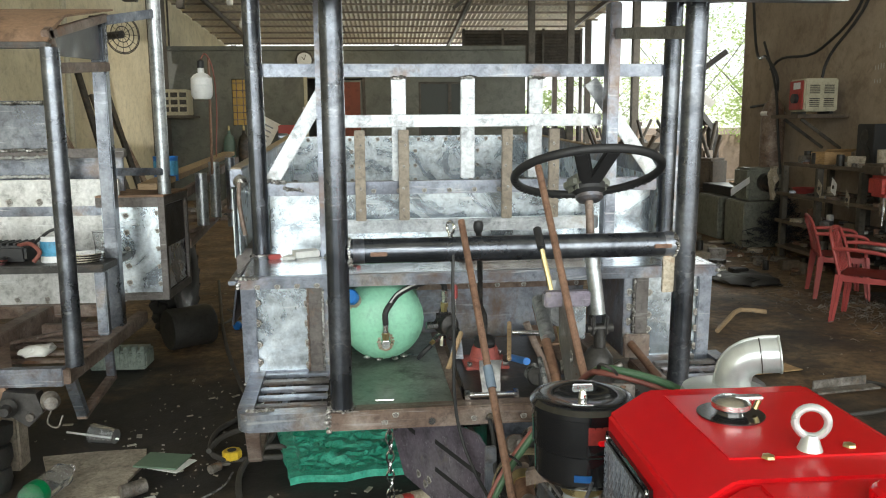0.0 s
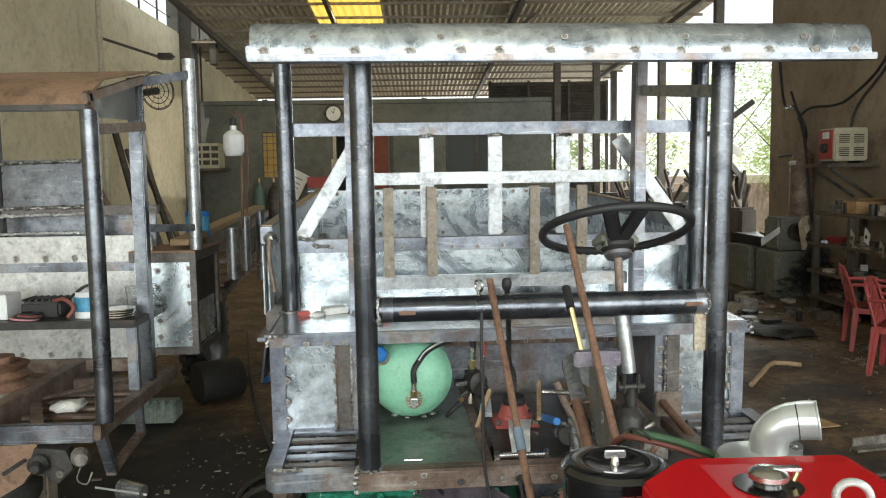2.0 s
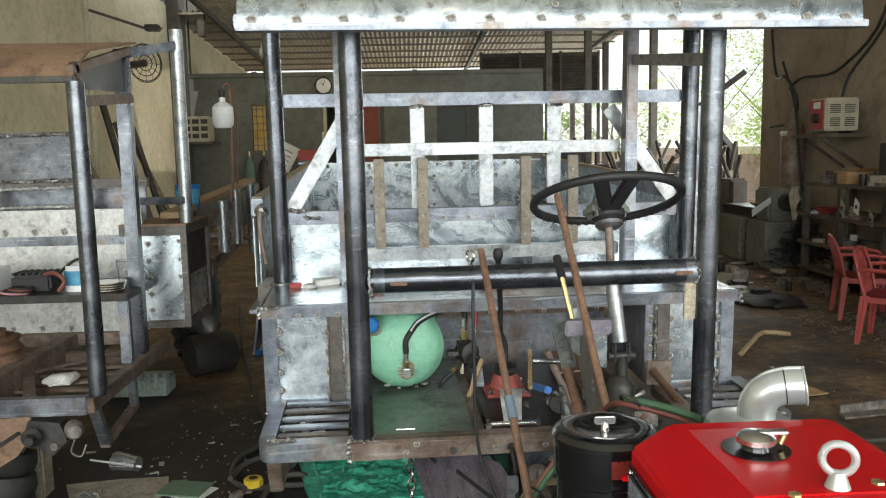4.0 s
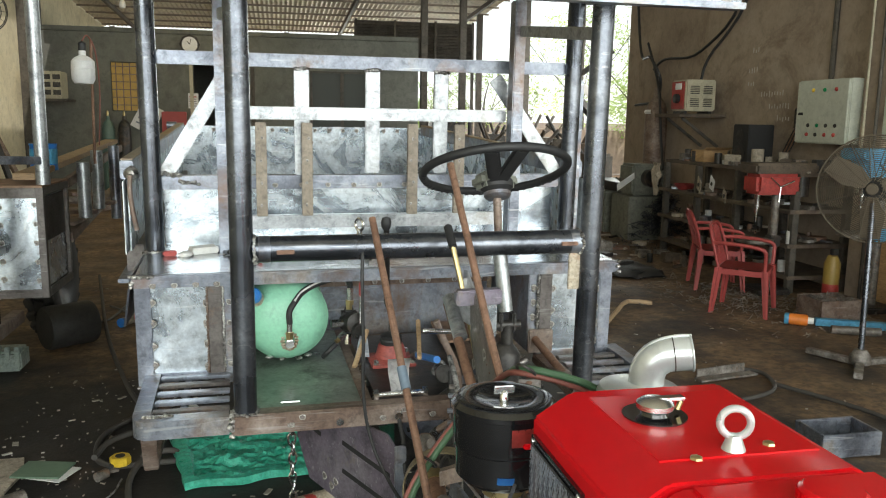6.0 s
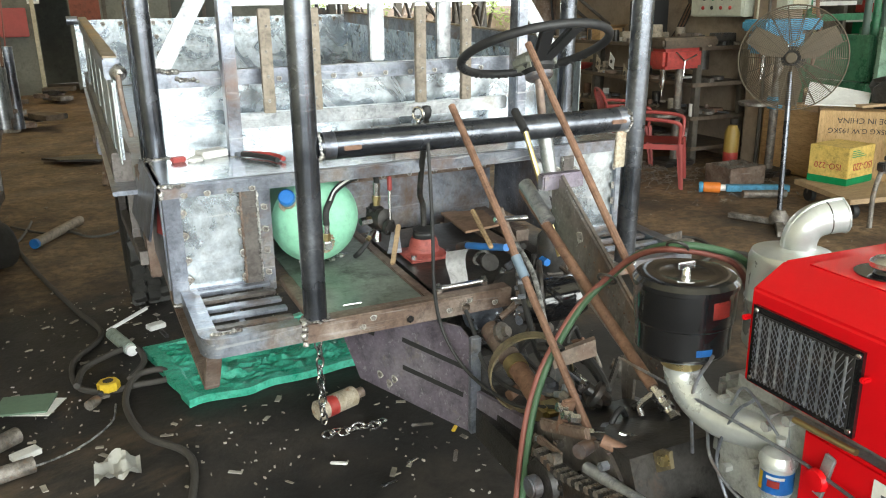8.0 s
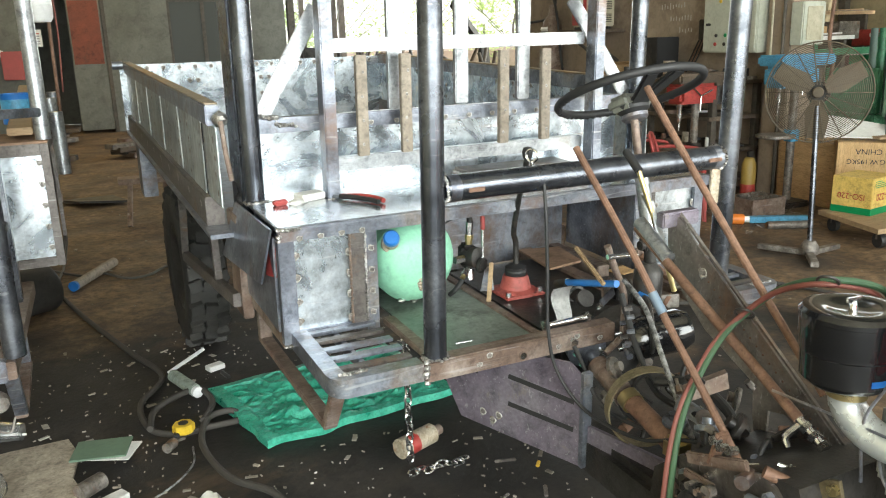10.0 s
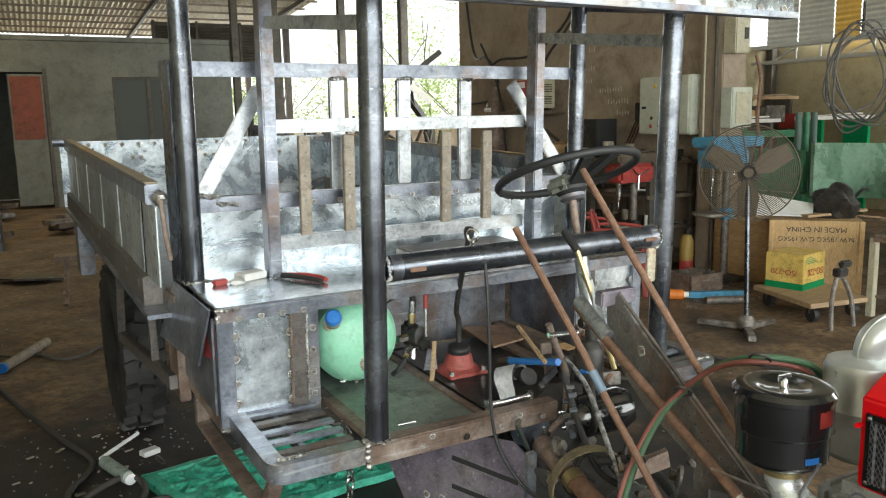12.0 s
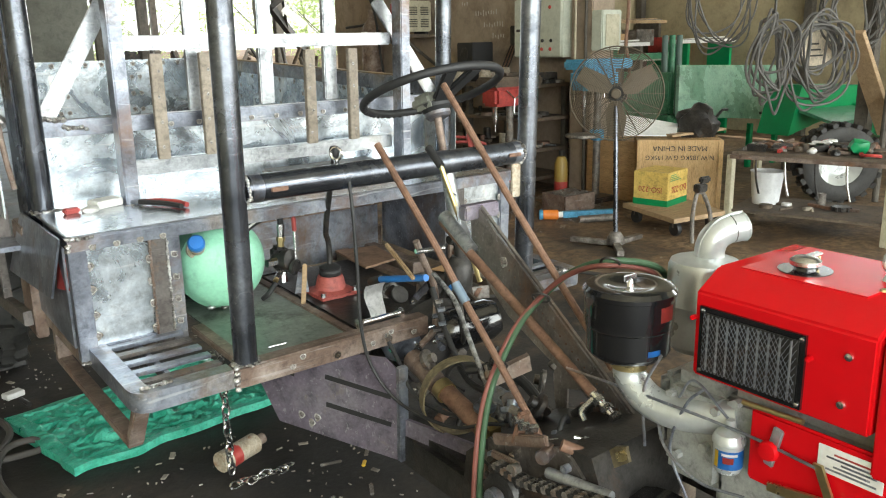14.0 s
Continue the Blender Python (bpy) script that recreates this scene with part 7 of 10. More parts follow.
for z, m in ((1.345, WHITESTEEL), (1.375, WELD), (1.57, WELD), (1.265, WHITESTEEL)):
    weld((-2.08, 0.995, z), (-1.70, 0.995, z + 0.006), 0.009, t2, m)
part("cab_roof", slab([(-2.95, 0.16, 1.735), (-2.95, 0.19, 1.775), (-2.95, 0.32, 1.838), (-2.95, 0.80, 1.925), (-2.95, 0.80, 1.918), (-2.95, 0.32, 1.83), (-2.95, 0.20, 1.765), (-2.95, 0.17, 1.735)], 1.6, axis=(1, 0, 0)), RUSTSHEET, t2, "brown rusty sheet cab roof")
part("roof_frame", box(-2.95, -1.35, 0.16, 0.19, 1.715, 1.735), OILY, t2)
part("roof_frame", beam((T2X, 0.17, 1.755), (T2X, 0.74, 1.885), 0.025, 0.03), RUSTY, t2)
part("roof_frame", beam((T2X, 0.72, 1.70), (T2X, 0.25, 1.66), 0.025, 0.035), RUSTY, t2)
part("roof_frame", beam((T2X, 0.25, 1.66), (T2X, 0.19, 1.78), 0.025, 0.03), RUSTY, t2)
part("roof_side", slab([(T2X - 0.01, 0.24, 1.70), (T2X - 0.01, 0.68, 1.72), (T2X - 0.01, 0.68, 1.85), (T2X - 0.01, 0.24, 1.78)], 0.005, axis=(-1, 0, 0)), OILY, t2)
part("tie_bar", beam((-1.50, 1.15, 1.925), (T2X, 1.38, 1.985), 0.02, 0.04), STEEL, t2)
part("pale_pipe", cyl((T2X, 1.40, 1.155), (T2X, 1.40, 2.06), 0.030, seg=24), BRIGHT, t2, "bright galvanised upright pipe")
part("tie_bar", beam((-1.50, 1.15, 1.275), (T2X, 1.38, 1.262), 0.02, 0.035), STEEL, t2)
sb2 = part("side_box", box(-1.64, -1.365, 1.34, 1.74, 0.69, 1.10, 0.003), GALV, t2, "galvanised side box with rusty angle edges")
for x0, x1, y0, y1, z0, z1 in ((-1.375, -1.345, 1.322, 1.355, 0.655, 1.145), (-1.66, -1.376, 1.324, 1.339, 1.10, 1.145), (-1.66, -1.376, 1.324, 1.339, 0.655, 0.69), (-1.36, -1.345, 1.356, 1.76, 0.655, 0.69), (-1.36, -1.345, 1.356, 1.76, 1.11, 1.145), (-1.36, -1.345, 1.73, 1.76, 0.691, 1.109)):
    part("edge_angle", box(x0, x1, y0, y1, z0, z1, 0.002), EDGEANGLE, sb2)
# Thin dark sheet drawn for the shade inside the box's open side.
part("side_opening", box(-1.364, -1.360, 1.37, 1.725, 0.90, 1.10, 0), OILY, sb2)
for k in range(5):
    rivet((-1.53, 1.338, 0.74 + 0.08 * k), (0, -1, 0), sb2, 0.011)
    rivet((-1.385, 1.338, 0.73 + 0.085 * k), (0, -1, 0), sb2, 0.010)
    rivet((-1.364, 1.40 + 0.07 * k, 0.875), (1, 0, 0), sb2, 0.009)
part("box_lid", box(-1.66, -1.345, 1.322, 1.76, 1.146, 1.155, 0.002), RUSTSHEET, t2)
part("bed_board", beam((-1.44, 1.40, 1.19), (-1.56, 4.0, 1.27), 0.09, 0.03), WOOD, t2, "dusty wooden board on the bed edge")
part("bed_rail", beam((-1.36, 1.77, 1.13), (-1.50, 4.0, 1.22), 0.03, 0.05), RUSTY, t2)
part("bed_rail", beam((-1.37, 1.77, 0.86), (-1.54, 4.0, 0.92), 0.06, 0.05), RUSTY, t2)
part("bed_side", box(-2.9, -2.86, 1.6, 4.0, 0.9, 1.35), STEEL, t2)
part("bed_front", box(-2.86, -1.62, 1.62, 1.65, 1.0, 1.34), STEEL, t2)
for x, y, z0, z1, m in ((-1.33, 2.02, 0.93, 1.22, BRIGHT), (-1.37, 2.55, 0.92, 1.26, BRIGHT), (-1.37, 3.05, 0.80, 1.27, STEEL)):
    part("stake_pocket", cyl((x, y, z0), (x, y, z1), 0.033, seg=18), m, t2)
for y in (2.02, 2.55, 3.05):
    part("stake_board", box(-1.55, -1.36, y - 0.1, y + 0.1, 0.9, 0.92, 0.003), RUSTY, t2)
part("chassis_beam", box(-1.95, -1.88, -0.05, 4.0, 0.48, 0.64), RUSTY, t2)
part("chassis_beam", box(-2.55, -2.48, -0.05, 4.0, 0.48, 0.64), RUSTY, t2)
part("nose_casting", slab([(-1.56, 0.07, 0.575), (-1.47, 0.07, 0.51), (-1.42, 0.07, 0.56), (-1.44, 0.07, 0.62), (-1.54, 0.07, 0.63)], 0.05, axis=(0, 1, 0)), OILY, t2)
part("nose_pin", lathe([(0.0, 0.0), (0.03, 0.0), (0.032, 0.01), (0.018, 0.02), (0.014, 0.05), (0.0, 0.05)], (-1.52, 0.05, 0.585), 18, axis=(0.2, -1, 0)), OILY, t2)
part("nose_pin", lathe([(0.01, 0.0), (0.028, 0.0), (0.03, 0.03), (0.02, 0.05), (0.0, 0.05)], (-1.40, 0.08, 0.60), 18, axis=(0.5, -1, 0)), SCRAP, t2)
part("nose_pin", cyl((-1.46, 0.06, 0.545), (-1.455, 0.12, 0.545), 0.013), SCRAP, t2)
part("pin_clip", tube([(-1.39, 0.06, 0.57), (-1.40, 0.05, 0.53), (-1.37, 0.05, 0.515), (-1.355, 0.06, 0.55)], 0.003, 6), SCRAP, t2)
part("nose_beam", slab([(-1.95, 0.10, 0.62), (-1.55, 0.10, 0.635), (-1.52, 0.10, 0.60), (-1.60, 0.10, 0.50), (-1.95, 0.10, 0.30)], 0.05, axis=(0, 1, 0)), RUSTSHEET, t2, "rusty brown nose plate")
part("nose_slot", beam((-1.66, 0.096, 0.535), (-1.58, 0.096, 0.585), 0.006, 0.014), OILY, t2)
for x in (-1.86, -2.7):
    tyre(x, 3.35, 0.36, 0.36, 0.18, t2)
part("trestle", box(-2.5, -1.9, 0.9, 1.0, 0.0, 0.48, 0.01), OLDWOOD, t2)

# lamp on a stick
lamp = thing("work_lamp", "white LED work bulb hung from a rusty stick", "lamp", (-1.39, 2.25, 1.2))
part("stick", cyl((-1.40, 2.24, 1.2), (-1.39, 2.25, 1.86), 0.008, seg=8), RUST_ROD, lamp)
part("bulb", lathe([(0.0, 1.625), (0.045, 1.628), (0.058, 1.65), (0.06, 1.70), (0.0601, 1.705)], (-1.425, 2.2, 0.0), 28), WHITE, lamp)
part("bulb_body", lathe([(0.06, 1.706), (0.058, 1.745), (0.04, 1.765), (0.018, 1.775), (0.018, 1.80), (0.0, 1.81)], (-1.425, 2.2, 0.0), 28), WHITE, lamp)
part("socket", lathe([(0.02, 1.80), (0.02, 1.84), (0.0, 1.85)], (-1.425, 2.2, 0.0), 16), BLACK, lamp)
part("red_wire", tube([(-1.425, 2.2, 1.85), (-1.40, 2.22, 1.88), (-1.37, 2.25, 1.80), (-1.36, 2.26, 1.6), (-1.375, 2.25, 1.3)], 0.004, 6), REDHOSE, lamp)

lamp.location.x += 0.085

# things on the second truck
def can(name, x, y, z, r, h, body, band, label, cat):
    c = thing(name, label, cat, (x, y, z))
    part("body", lathe([(0.0, 0.0), (r, 0.0), (r * 1.02, 0.006), (r, 0.012), (r, h - 0.01), (r * 1.03, h - 0.004), (r * 1.03, h), (r * 0.93, h), (r * 0.93, h - 0.01), (0.0, h - 0.01)], (x, y, z), 28), body, c)
    part("band", lathe([(r * 1.006, h * 0.25), (r * 1.01, h * 0.26), (r * 1.01, h * 0.8), (r * 1.006, h * 0.81)], (x, y, z), 28), band, c)
    return c


cp2 = can("paint_can", -1.57, 0.63, 0.965, 0.052, 0.10, WHITE, CYAN, "half-empty tin with a blue and white label", "can")
can("oil_tin", -1.47, 1.85, 1.19, 0.062, 0.13, BLUE, CYAN, "dark blue tin with a pale blue band", "can")
cup = thing("plastic_cup", "clear disposable plastic cup on the shelf", "cup", (-1.42, 0.72, 0.965))
part("wall", lathe([(0.03, 0.0), (0.04, 0.10), (0.042, 0.102), (0.0385, 0.10), (0.028, 0.003)], (-1.42, 0.72, 0.965), 24), GLASS, cup)
disc = thing("pulley_discs", "stack of bright steel discs", "discs", (-1.46, 0.60, 0.965))
for i in range(4):
    part("disc", lathe([(0.02, 0.0), (0.06, 0.0), (0.062, 0.004), (0.06, 0.008), (0.02, 0.008)], (-1.455 + 0.003 * i, 0.60, 0.966 + 0.009 * i), 28), CHROME, disc)
chg = thing("battery_charger", "black charger with red and black clamps", "charger", (-1.74, 0.66, 0.965))
part("case", box(-1.82, -1.67, 0.60, 0.72, 0.968, 1.03, 0.01), BLACK, chg)
for i in range(6):
    part("fin", box(-1.815 + 0.025 * i, -1.805 + 0.025 * i, 0.605, 0.715, 1.03, 1.04, 0.001), BLACK, chg)
part("red_lead", tube([(-1.70, 0.62, 1.03), (-1.64, 0.58, 1.04), (-1.60, 0.56, 1.01), (-1.62, 0.55, 0.975)], 0.008), REDHOSE, chg)
part("black_lead", tube([(-1.66, 0.64, 1.02), (-1.62, 0.60, 1.05), (-1.56, 0.60, 1.09), (-1.52, 0.64, 1.07)], 0.006), BLACK, chg)
box_g = thing("small_carton", "small green and white cardboard carton", "carton", (-1.93, 0.63, 0.965))
part("body", box(-2.0, -1.86, 0.58, 0.70, 0.966, 1.06, 0.003), WHITE, box_g)
part("label_panel", box(-2.0, -1.90, 0.576, 0.579, 0.97, 1.045, 0), GREENPAINT, box_g)
part("label_patch", box(-1.97, -1.93, 0.572, 0.5755, 0.985, 1.03, 0), YELLOW, box_g)
pink = thing("cable_bundle", "coiled pink and black cable", "cable", (-1.80, 0.58, 0.965))
for i in range(4):
    part("loop", ring((-1.79 + 0.01 * i, 0.57, 0.972 + 0.006 * i), (0.1, 0.05, 1), 0.05 - 0.005 * i, 0.004, 24, 6), plain("pink_cable", (0.5, 0.25, 0.28), 0.5) if i == 0 else REDHOSE if i == 2 else BLACK, pink)
pul = thing("rusty_pulley", "rusty double-groove belt pulley", "pulley", (-1.83, 0.45, 0.72))
part("body", lathe([(0.03, 0.0), (0.10, 0.0), (0.105, 0.01), (0.085, 0.03), (0.105, 0.05), (0.085, 0.07), (0.10, 0.09), (0.075, 0.10), (0.07, 0.085), (0.05, 0.085), (0.05, 0.12), (0.03, 0.12)], (-1.83, 0.45, 0.735), 32), RUST_ROD, pul)
eng2 = thing("gear_casting", "grey aluminium gear casting", "casting", (-1.80, 0.36, 0.67))
part("body", box(-1.92, -1.70, 0.30, 0.44, 0.665, 0.735, 0.02), CAST, eng2)
for x in (-1.90, -1.83, -1.76, -1.72):
    part("boss", cyl((x, 0.30, 0.69), (x, 0.27, 0.69), 0.02), CAST, eng2)
clo = thing("white_rag", "crumpled white rag on the slats", "rag", (-1.56, 0.42, 0.67))
bm = bmesh.new()
bmesh.ops.create_icosphere(bm, subdivisions=3, radius=0.06)
for v in bm.verts:
    v.co *= 1 + 0.5 * noise.noise(v.co * 25)
    v.co.z = abs(v.co.z) * 0.45
part("cloth", moved(bm, Matrix.Translation((-1.56, 0.40, 0.668))), PAPER, clo)

# the cab stands farther back beside the first truck
SET_BACK = Matrix.Translation((-0.293, -2.478, 1.478)) @ Matrix.Scale(1.135, 4) @ Matrix.Translation((0.293, 2.478, -1.478))
for ob in t2.children:
    if ob.type == "MESH" and ob.name.split(".")[0] not in ("trestle", "tyre", "rim") and max(v.co.y for v in ob.data.vertices) + 0.5 < 1.2:
        for piece in [ob] + list(ob.children):
            if piece.matrix_basis == Matrix() and not piece.name.startswith("weld_spot"):
                piece.data.transform(Matrix.Translation((2.1, -0.5, 0)) @ SET_BACK @ Matrix.Translation((-2.1, 0.5, 0)))
            else:
                piece.matrix_basis = Matrix.Translation((2.1, -0.5, 0)) @ SET_BACK @ Matrix.Translation((-2.1, 0.5, 0)) @ piece.matrix_basis
for ob in (cp2, cup, disc, chg, box_g, pink, pul, eng2, clo):
    ob.matrix_basis = SET_BACK @ Matrix.Translation(ob.location)

# ---- things on the floor ----
gb_ = thing("engine_casting", "pale green engine block casting lying on the floor", "casting", (-1.97, 2.45, 0.0))
part("body", box(-2.15, -1.80, 2.36, 2.54, 0.0, 0.12, 0.015), CASTGREEN, gb_)
for i in range(7):
    part("fin", box(-2.13 + 0.05 * i, -2.105 + 0.05 * i, 2.35, 2.40, 0.02, 0.15, 0.004), CASTGREEN, gb_)
drum = thing("black_drum", "black oily drum lying on its side", "drum", (-1.7, 2.85, 0.0))
part("body", lathe([(0.0, -0.15), (0.13, -0.15), (0.14, -0.13), (0.135, 0.0), (0.14, 0.13), (0.13, 0.15), (0.0, 0.15)], (-1.66, 2.88, 0.14), 28, axis=(0.8, 0.6, 0)), TYRE, drum)


def tarp_z(u, v):
    n = noise.noise((u * 5, v * 5, 1.0)) * 0.02 + noise.noise((u * 14 + v * 5, v * 16, 2.0)) * 0.014 + 0.012 * abs(noise.noise((u * 26 - v * 12, v * 24, 5.0)))
    e = min(u, 1 - u, v, 1 - v)
    return 0.02 + abs(n) * 1.6 * min(1, e * 8) + 0.012 * (e < 0.06)


c00, c10, c11, c01 = Vector((-0.72, 0.66, 0)), Vector((0.12, 0.78, 0)), Vector((0.02, 1.42, 0)), Vector((-0.86, 1.27, 0))
bm = bmesh.new()
N = 84
vs = [[None] * (N + 1) for _ in range(N + 1)]
for i in range(N + 1):
    for j in range(N + 1):
        u_, v_ = i / N, j / N
        p = (c00.lerp(c10, u_)).lerp(c01.lerp(c11, u_), v_)
        w_ = 0.02 * noise.noise((u_ * 6, v_ * 6, 9))
        vs[i][j] = bm.verts.new((p.x + w_, p.y - w_, tarp_z(u_, v_)))
for i in range(N):
    for j in range(N):
        bm.faces.new((vs[i][j], vs[i + 1][j], vs[i + 1][j + 1], vs[i][j + 1]))
bound = [e for e in bm.edges if e.is_boundary]
ex = bmesh.ops.extrude_edge_only(bm, edges=bound)
for v in [g for g in ex["geom"] if isinstance(g, bmesh.types.BMVert)]:
    v.co.z = 0.0
solid("tarpaulin", bm, TARP, "crumpled green woven tarpaulin on the floor", "tarpaulin")

hs = thing("welding_cable", "dusty black cable snaking over the floor", "cable", (-1.1, 1.2, 0.0))
part("run", tube([(-1.95, 5.2, 0.012), (-1.75, 4.3, 0.012), (-1.55, 3.4, 0.012), (-1.36, 2.65, 0.012), (-1.15, 1.95, 0.012), (-1.03, 1.56, 0.012), (-1.14, 1.28, 0.012), (-1.12, 1.02, 0.012), (-1.02, 0.92, 0.012), (-0.90, 0.93, 0.012), (-0.78, 0.94, 0.012), (-0.80, 1.0, 0.03), (-0.90, 0.97, 0.03), (-0.945, 0.78, 0.012), (-0.89, 0.50, 0.012), (-0.77, 0.33, 0.012), (-0.75, 0.18, 0.012), (-0.80, -0.1, 0.012), (-0.9, -0.5, 0.012)], 0.013, 10), HOSE_BLACK, hs)
part("loop", tube([(-1.12, 0.98, 0.03), (-1.09, 1.15, 0.03), (-0.97, 1.27, 0.03), (-0.89, 1.28, 0.03), (-0.86, 1.12, 0.03), (-0.92, 0.95, 0.035)], 0.013, 10), HOSE_BLACK, hs)
part("thin_wire", tube([(-0.98, 0.80, 0.006), (-1.0, 0.65, 0.006), (-1.12, 0.50, 0.006), (-1.3, 0.42, 0.006)], 0.004, 6), HOSE_GREY, hs)
tm = thing("tape_measure", "yellow tape measure on the floor", "tape measure", (-1.0, 0.9, 0.0))
part("case", lathe([(0.0, 0.0), (0.038, 0.0), (0.043, 0.006), (0.043, 0.03), (0.038, 0.036), (0.0, 0.036)], (-1.0, 0.895, 0.03), 8), YELLOW, tm)
part("badge", lathe([(0.0, 0.0), (0.02, 0.0), (0.02, 0.002), (0.0, 0.002)], (-1.0, 0.895, 0.067), 16), BLACK, tm)
part("clip", box(-1.04, -1.02, 0.85, 0.88, 0.03, 0.045, 0.003), BLACK, tm)
gt = thing("sealant_tube", "sealant tube with a white nozzle", "tube", (-0.93, 1.4, 0.0))
part("body", cyl((-0.985, 1.50, 0.03), (-0.91, 1.27, 0.03), 0.028, seg=18, bevel=0.004), CASTGREEN, gt)
part("cap", cyl((-0.91, 1.27, 0.03), (-0.903, 1.248, 0.03), 0.024, seg=18), WHITE, gt)
part("rod", cyl((-1.0, 1.53, 0.035), (-0.82, 1.72, 0.05), 0.009, seg=8), WHITE, gt)
sm = thing("matchbox", "small torn white cigarette packet", "packet", (-0.79, 1.53, 0.0))
part("packet", moved(box(-0.04, 0.04, -0.025, 0.025, 0.0, 0.025, 0.003), Matrix.Translation((-0.79, 1.55, 0.003)) @ Matrix.Rotation(0.4, 4, "Z")), PAPER, sm)
part("tongue", cyl((-0.77, 1.48, 0.012), (-0.75, 1.40, 0.012), 0.01, seg=8), OILY, sm)
uj = thing("steel_fork", "small greasy steel fork joint", "part", (-1.05, 0.83, 0.0))
part("barrel", cyl((-1.075, 0.80, 0.02), (-1.045, 0.84, 0.02), 0.02, seg=14), SCRAP, uj)
part("prong", beam((-1.05, 0.845, 0.02), (-1.0, 0.86, 0.02), 0.012, 0.012), SCRAP, uj)
part("prong", beam((-1.06, 0.86, 0.02), (-1.01, 0.885, 0.02), 0.012, 0.012), SCRAP, uj)
cn = thing("rusty_spray_can", "rusty old can with a red band, lying on the floor", "can", (-0.2, 0.35, 0.0))
part("body", cyl((-0.30, 0.36, 0.04), (-0.14, 0.42, 0.045), 0.038, seg=20, bevel=0.005), RUSTCAN, cn)
part("neck", cyl((-0.14, 0.42, 0.045), (-0.105, 0.433, 0.046), 0.02, seg=14), RUSTY, cn)
part("band", cyl((-0.262, 0.374, 0.0405), (-0.225, 0.388, 0.0415), 0.0388, seg=20), REDMETAL, cn)
chn = thing("hanging_chain", "galvanised chain hanging from the platform", "chain", (-0.30, 0.22, 0.6))
for i in range(16):
    z = 0.62 - 0.036 * i
    c = Vector((-0.305 + 0.002 * math.sin(i * 1.7), 0.225, z))
    bm = bmesh.new()
    d = Vector((1, 0.3, 0)) if i % 2 else Vector((-0.3, 1, 0))
    d.normalize()
    pts = [c + d * 0.013 * math.cos(a) + Vector((0, 0, 0.024)) * math.sin(a) for a in [2 * math.pi * k / 14 for k in range(15)]]
    part("link", tube(pts, 0.0042, 6, smooth_n=0), CHROME, chn)
for i in range(8):
    c = Vector((-0.29 + 0.028 * i, 0.235 + 0.01 * math.sin(i * 2), 0.012))
    d = Vector((1, 0.2 * math.sin(i), 0)).normalized()
    up_ = Vector((0, 1, 0)) if i % 2 else Vector((0, 0.3, 1))
    pts = [c + d * 0.022 * math.cos(a) + up_ * 0.012 * math.sin(a) for a in [2 * math.pi * k / 12 for k in range(13)]]
    part("link", tube(pts, 0.0042, 6, smooth_n=0), CHROME, chn)

pk = thing("wood_sheet", "splintered scrap of chipboard on the floor", "board", (-1.55, 0.85, 0.0))
part("sheet", slab([(-1.86, 1.02, 0.004), (-1.62, 1.06, 0.004), (-1.42, 1.07, 0.004), (-1.38, 0.92, 0.004), (-1.40, 0.74, 0.004), (-1.36, 0.6, 0.004), (-1.66, 0.55, 0.004), (-1.74, 0.78, 0.004)], 0.012), CHIPBOARD, pk)
nb = thing("green_notebook", "worn green notebook with loose paper", "notebook", (-1.40, 0.95, 0.0))
part("cover", moved(box(-0.075, 0.075, -0.1, 0.1, 0.0, 0.008, 0.001), Matrix.Translation((-1.30, 0.90, 0.022)) @ Matrix.Rotation(1.35, 4, "Z")), NOTEGREEN, nb)
part("page", moved(box(-0.07, 0.07, -0.1, 0.1, 0.0, 0.003, 0.0), Matrix.Translation((-1.275, 0.885, 0.018)) @ Matrix.Rotation(1.15, 4, "Z")), PAPER, nb)
bo = thing("water_bottle", "crushed clear plastic water bottle with a green label", "bottle", (-1.66, 0.62, 0.0))
part("body", lathe([(0.0, -0.13), (0.045, -0.128), (0.05, -0.10), (0.046, -0.05), (0.05, 0.0), (0.046, 0.06), (0.05, 0.09), (0.02, 0.14), (0.016, 0.16), (0.0, 0.161)], (-1.66, 0.60, 0.07), 24, axis=(0.2, 1, 0)), GLASS, bo)
part("label_band", lathe([(0.0505, -0.10), (0.0508, -0.098), (0.0508, -0.06), (0.0505, -0.058)], (-1.66, 0.60, 0.07), 24, axis=(0.2, 1, 0)), GREENPAINT, bo)
cu = thing("fallen_cup", "clear plastic cup with a straw, lying on its side", "cup", (-1.72, 1.2, 0.0))
part("wall", lathe([(0.034, -0.06), (0.045, 0.06), (0.047, 0.062), (0.043, 0.058), (0.031, -0.057)], (-1.64, 1.17, 0.05), 28, axis=(-1, 0.3, 0.05)), GLASS, cu)
part("straw", cyl((-1.83, 1.22, 0.05), (-1.57, 1.15, 0.035), 0.005, seg=8), PAPER, cu)
tr = thing("old_tyre_scrap", "scrap tyre pieces in a heap", "tyre", (-1.98, 0.7, 0.0))
for i in range(3):
    part("ring_piece", lathe([(0.06, -0.04), (0.12, -0.045), (0.13, 0.0), (0.12, 0.045), (0.06, 0.04)], (-1.98 - 0.02 * i, 0.70 + 0.06 * i, 0.05 + 0.085 * i), 24, axis=(0.1 * i, 0.2, 1)), TYRE, tr)
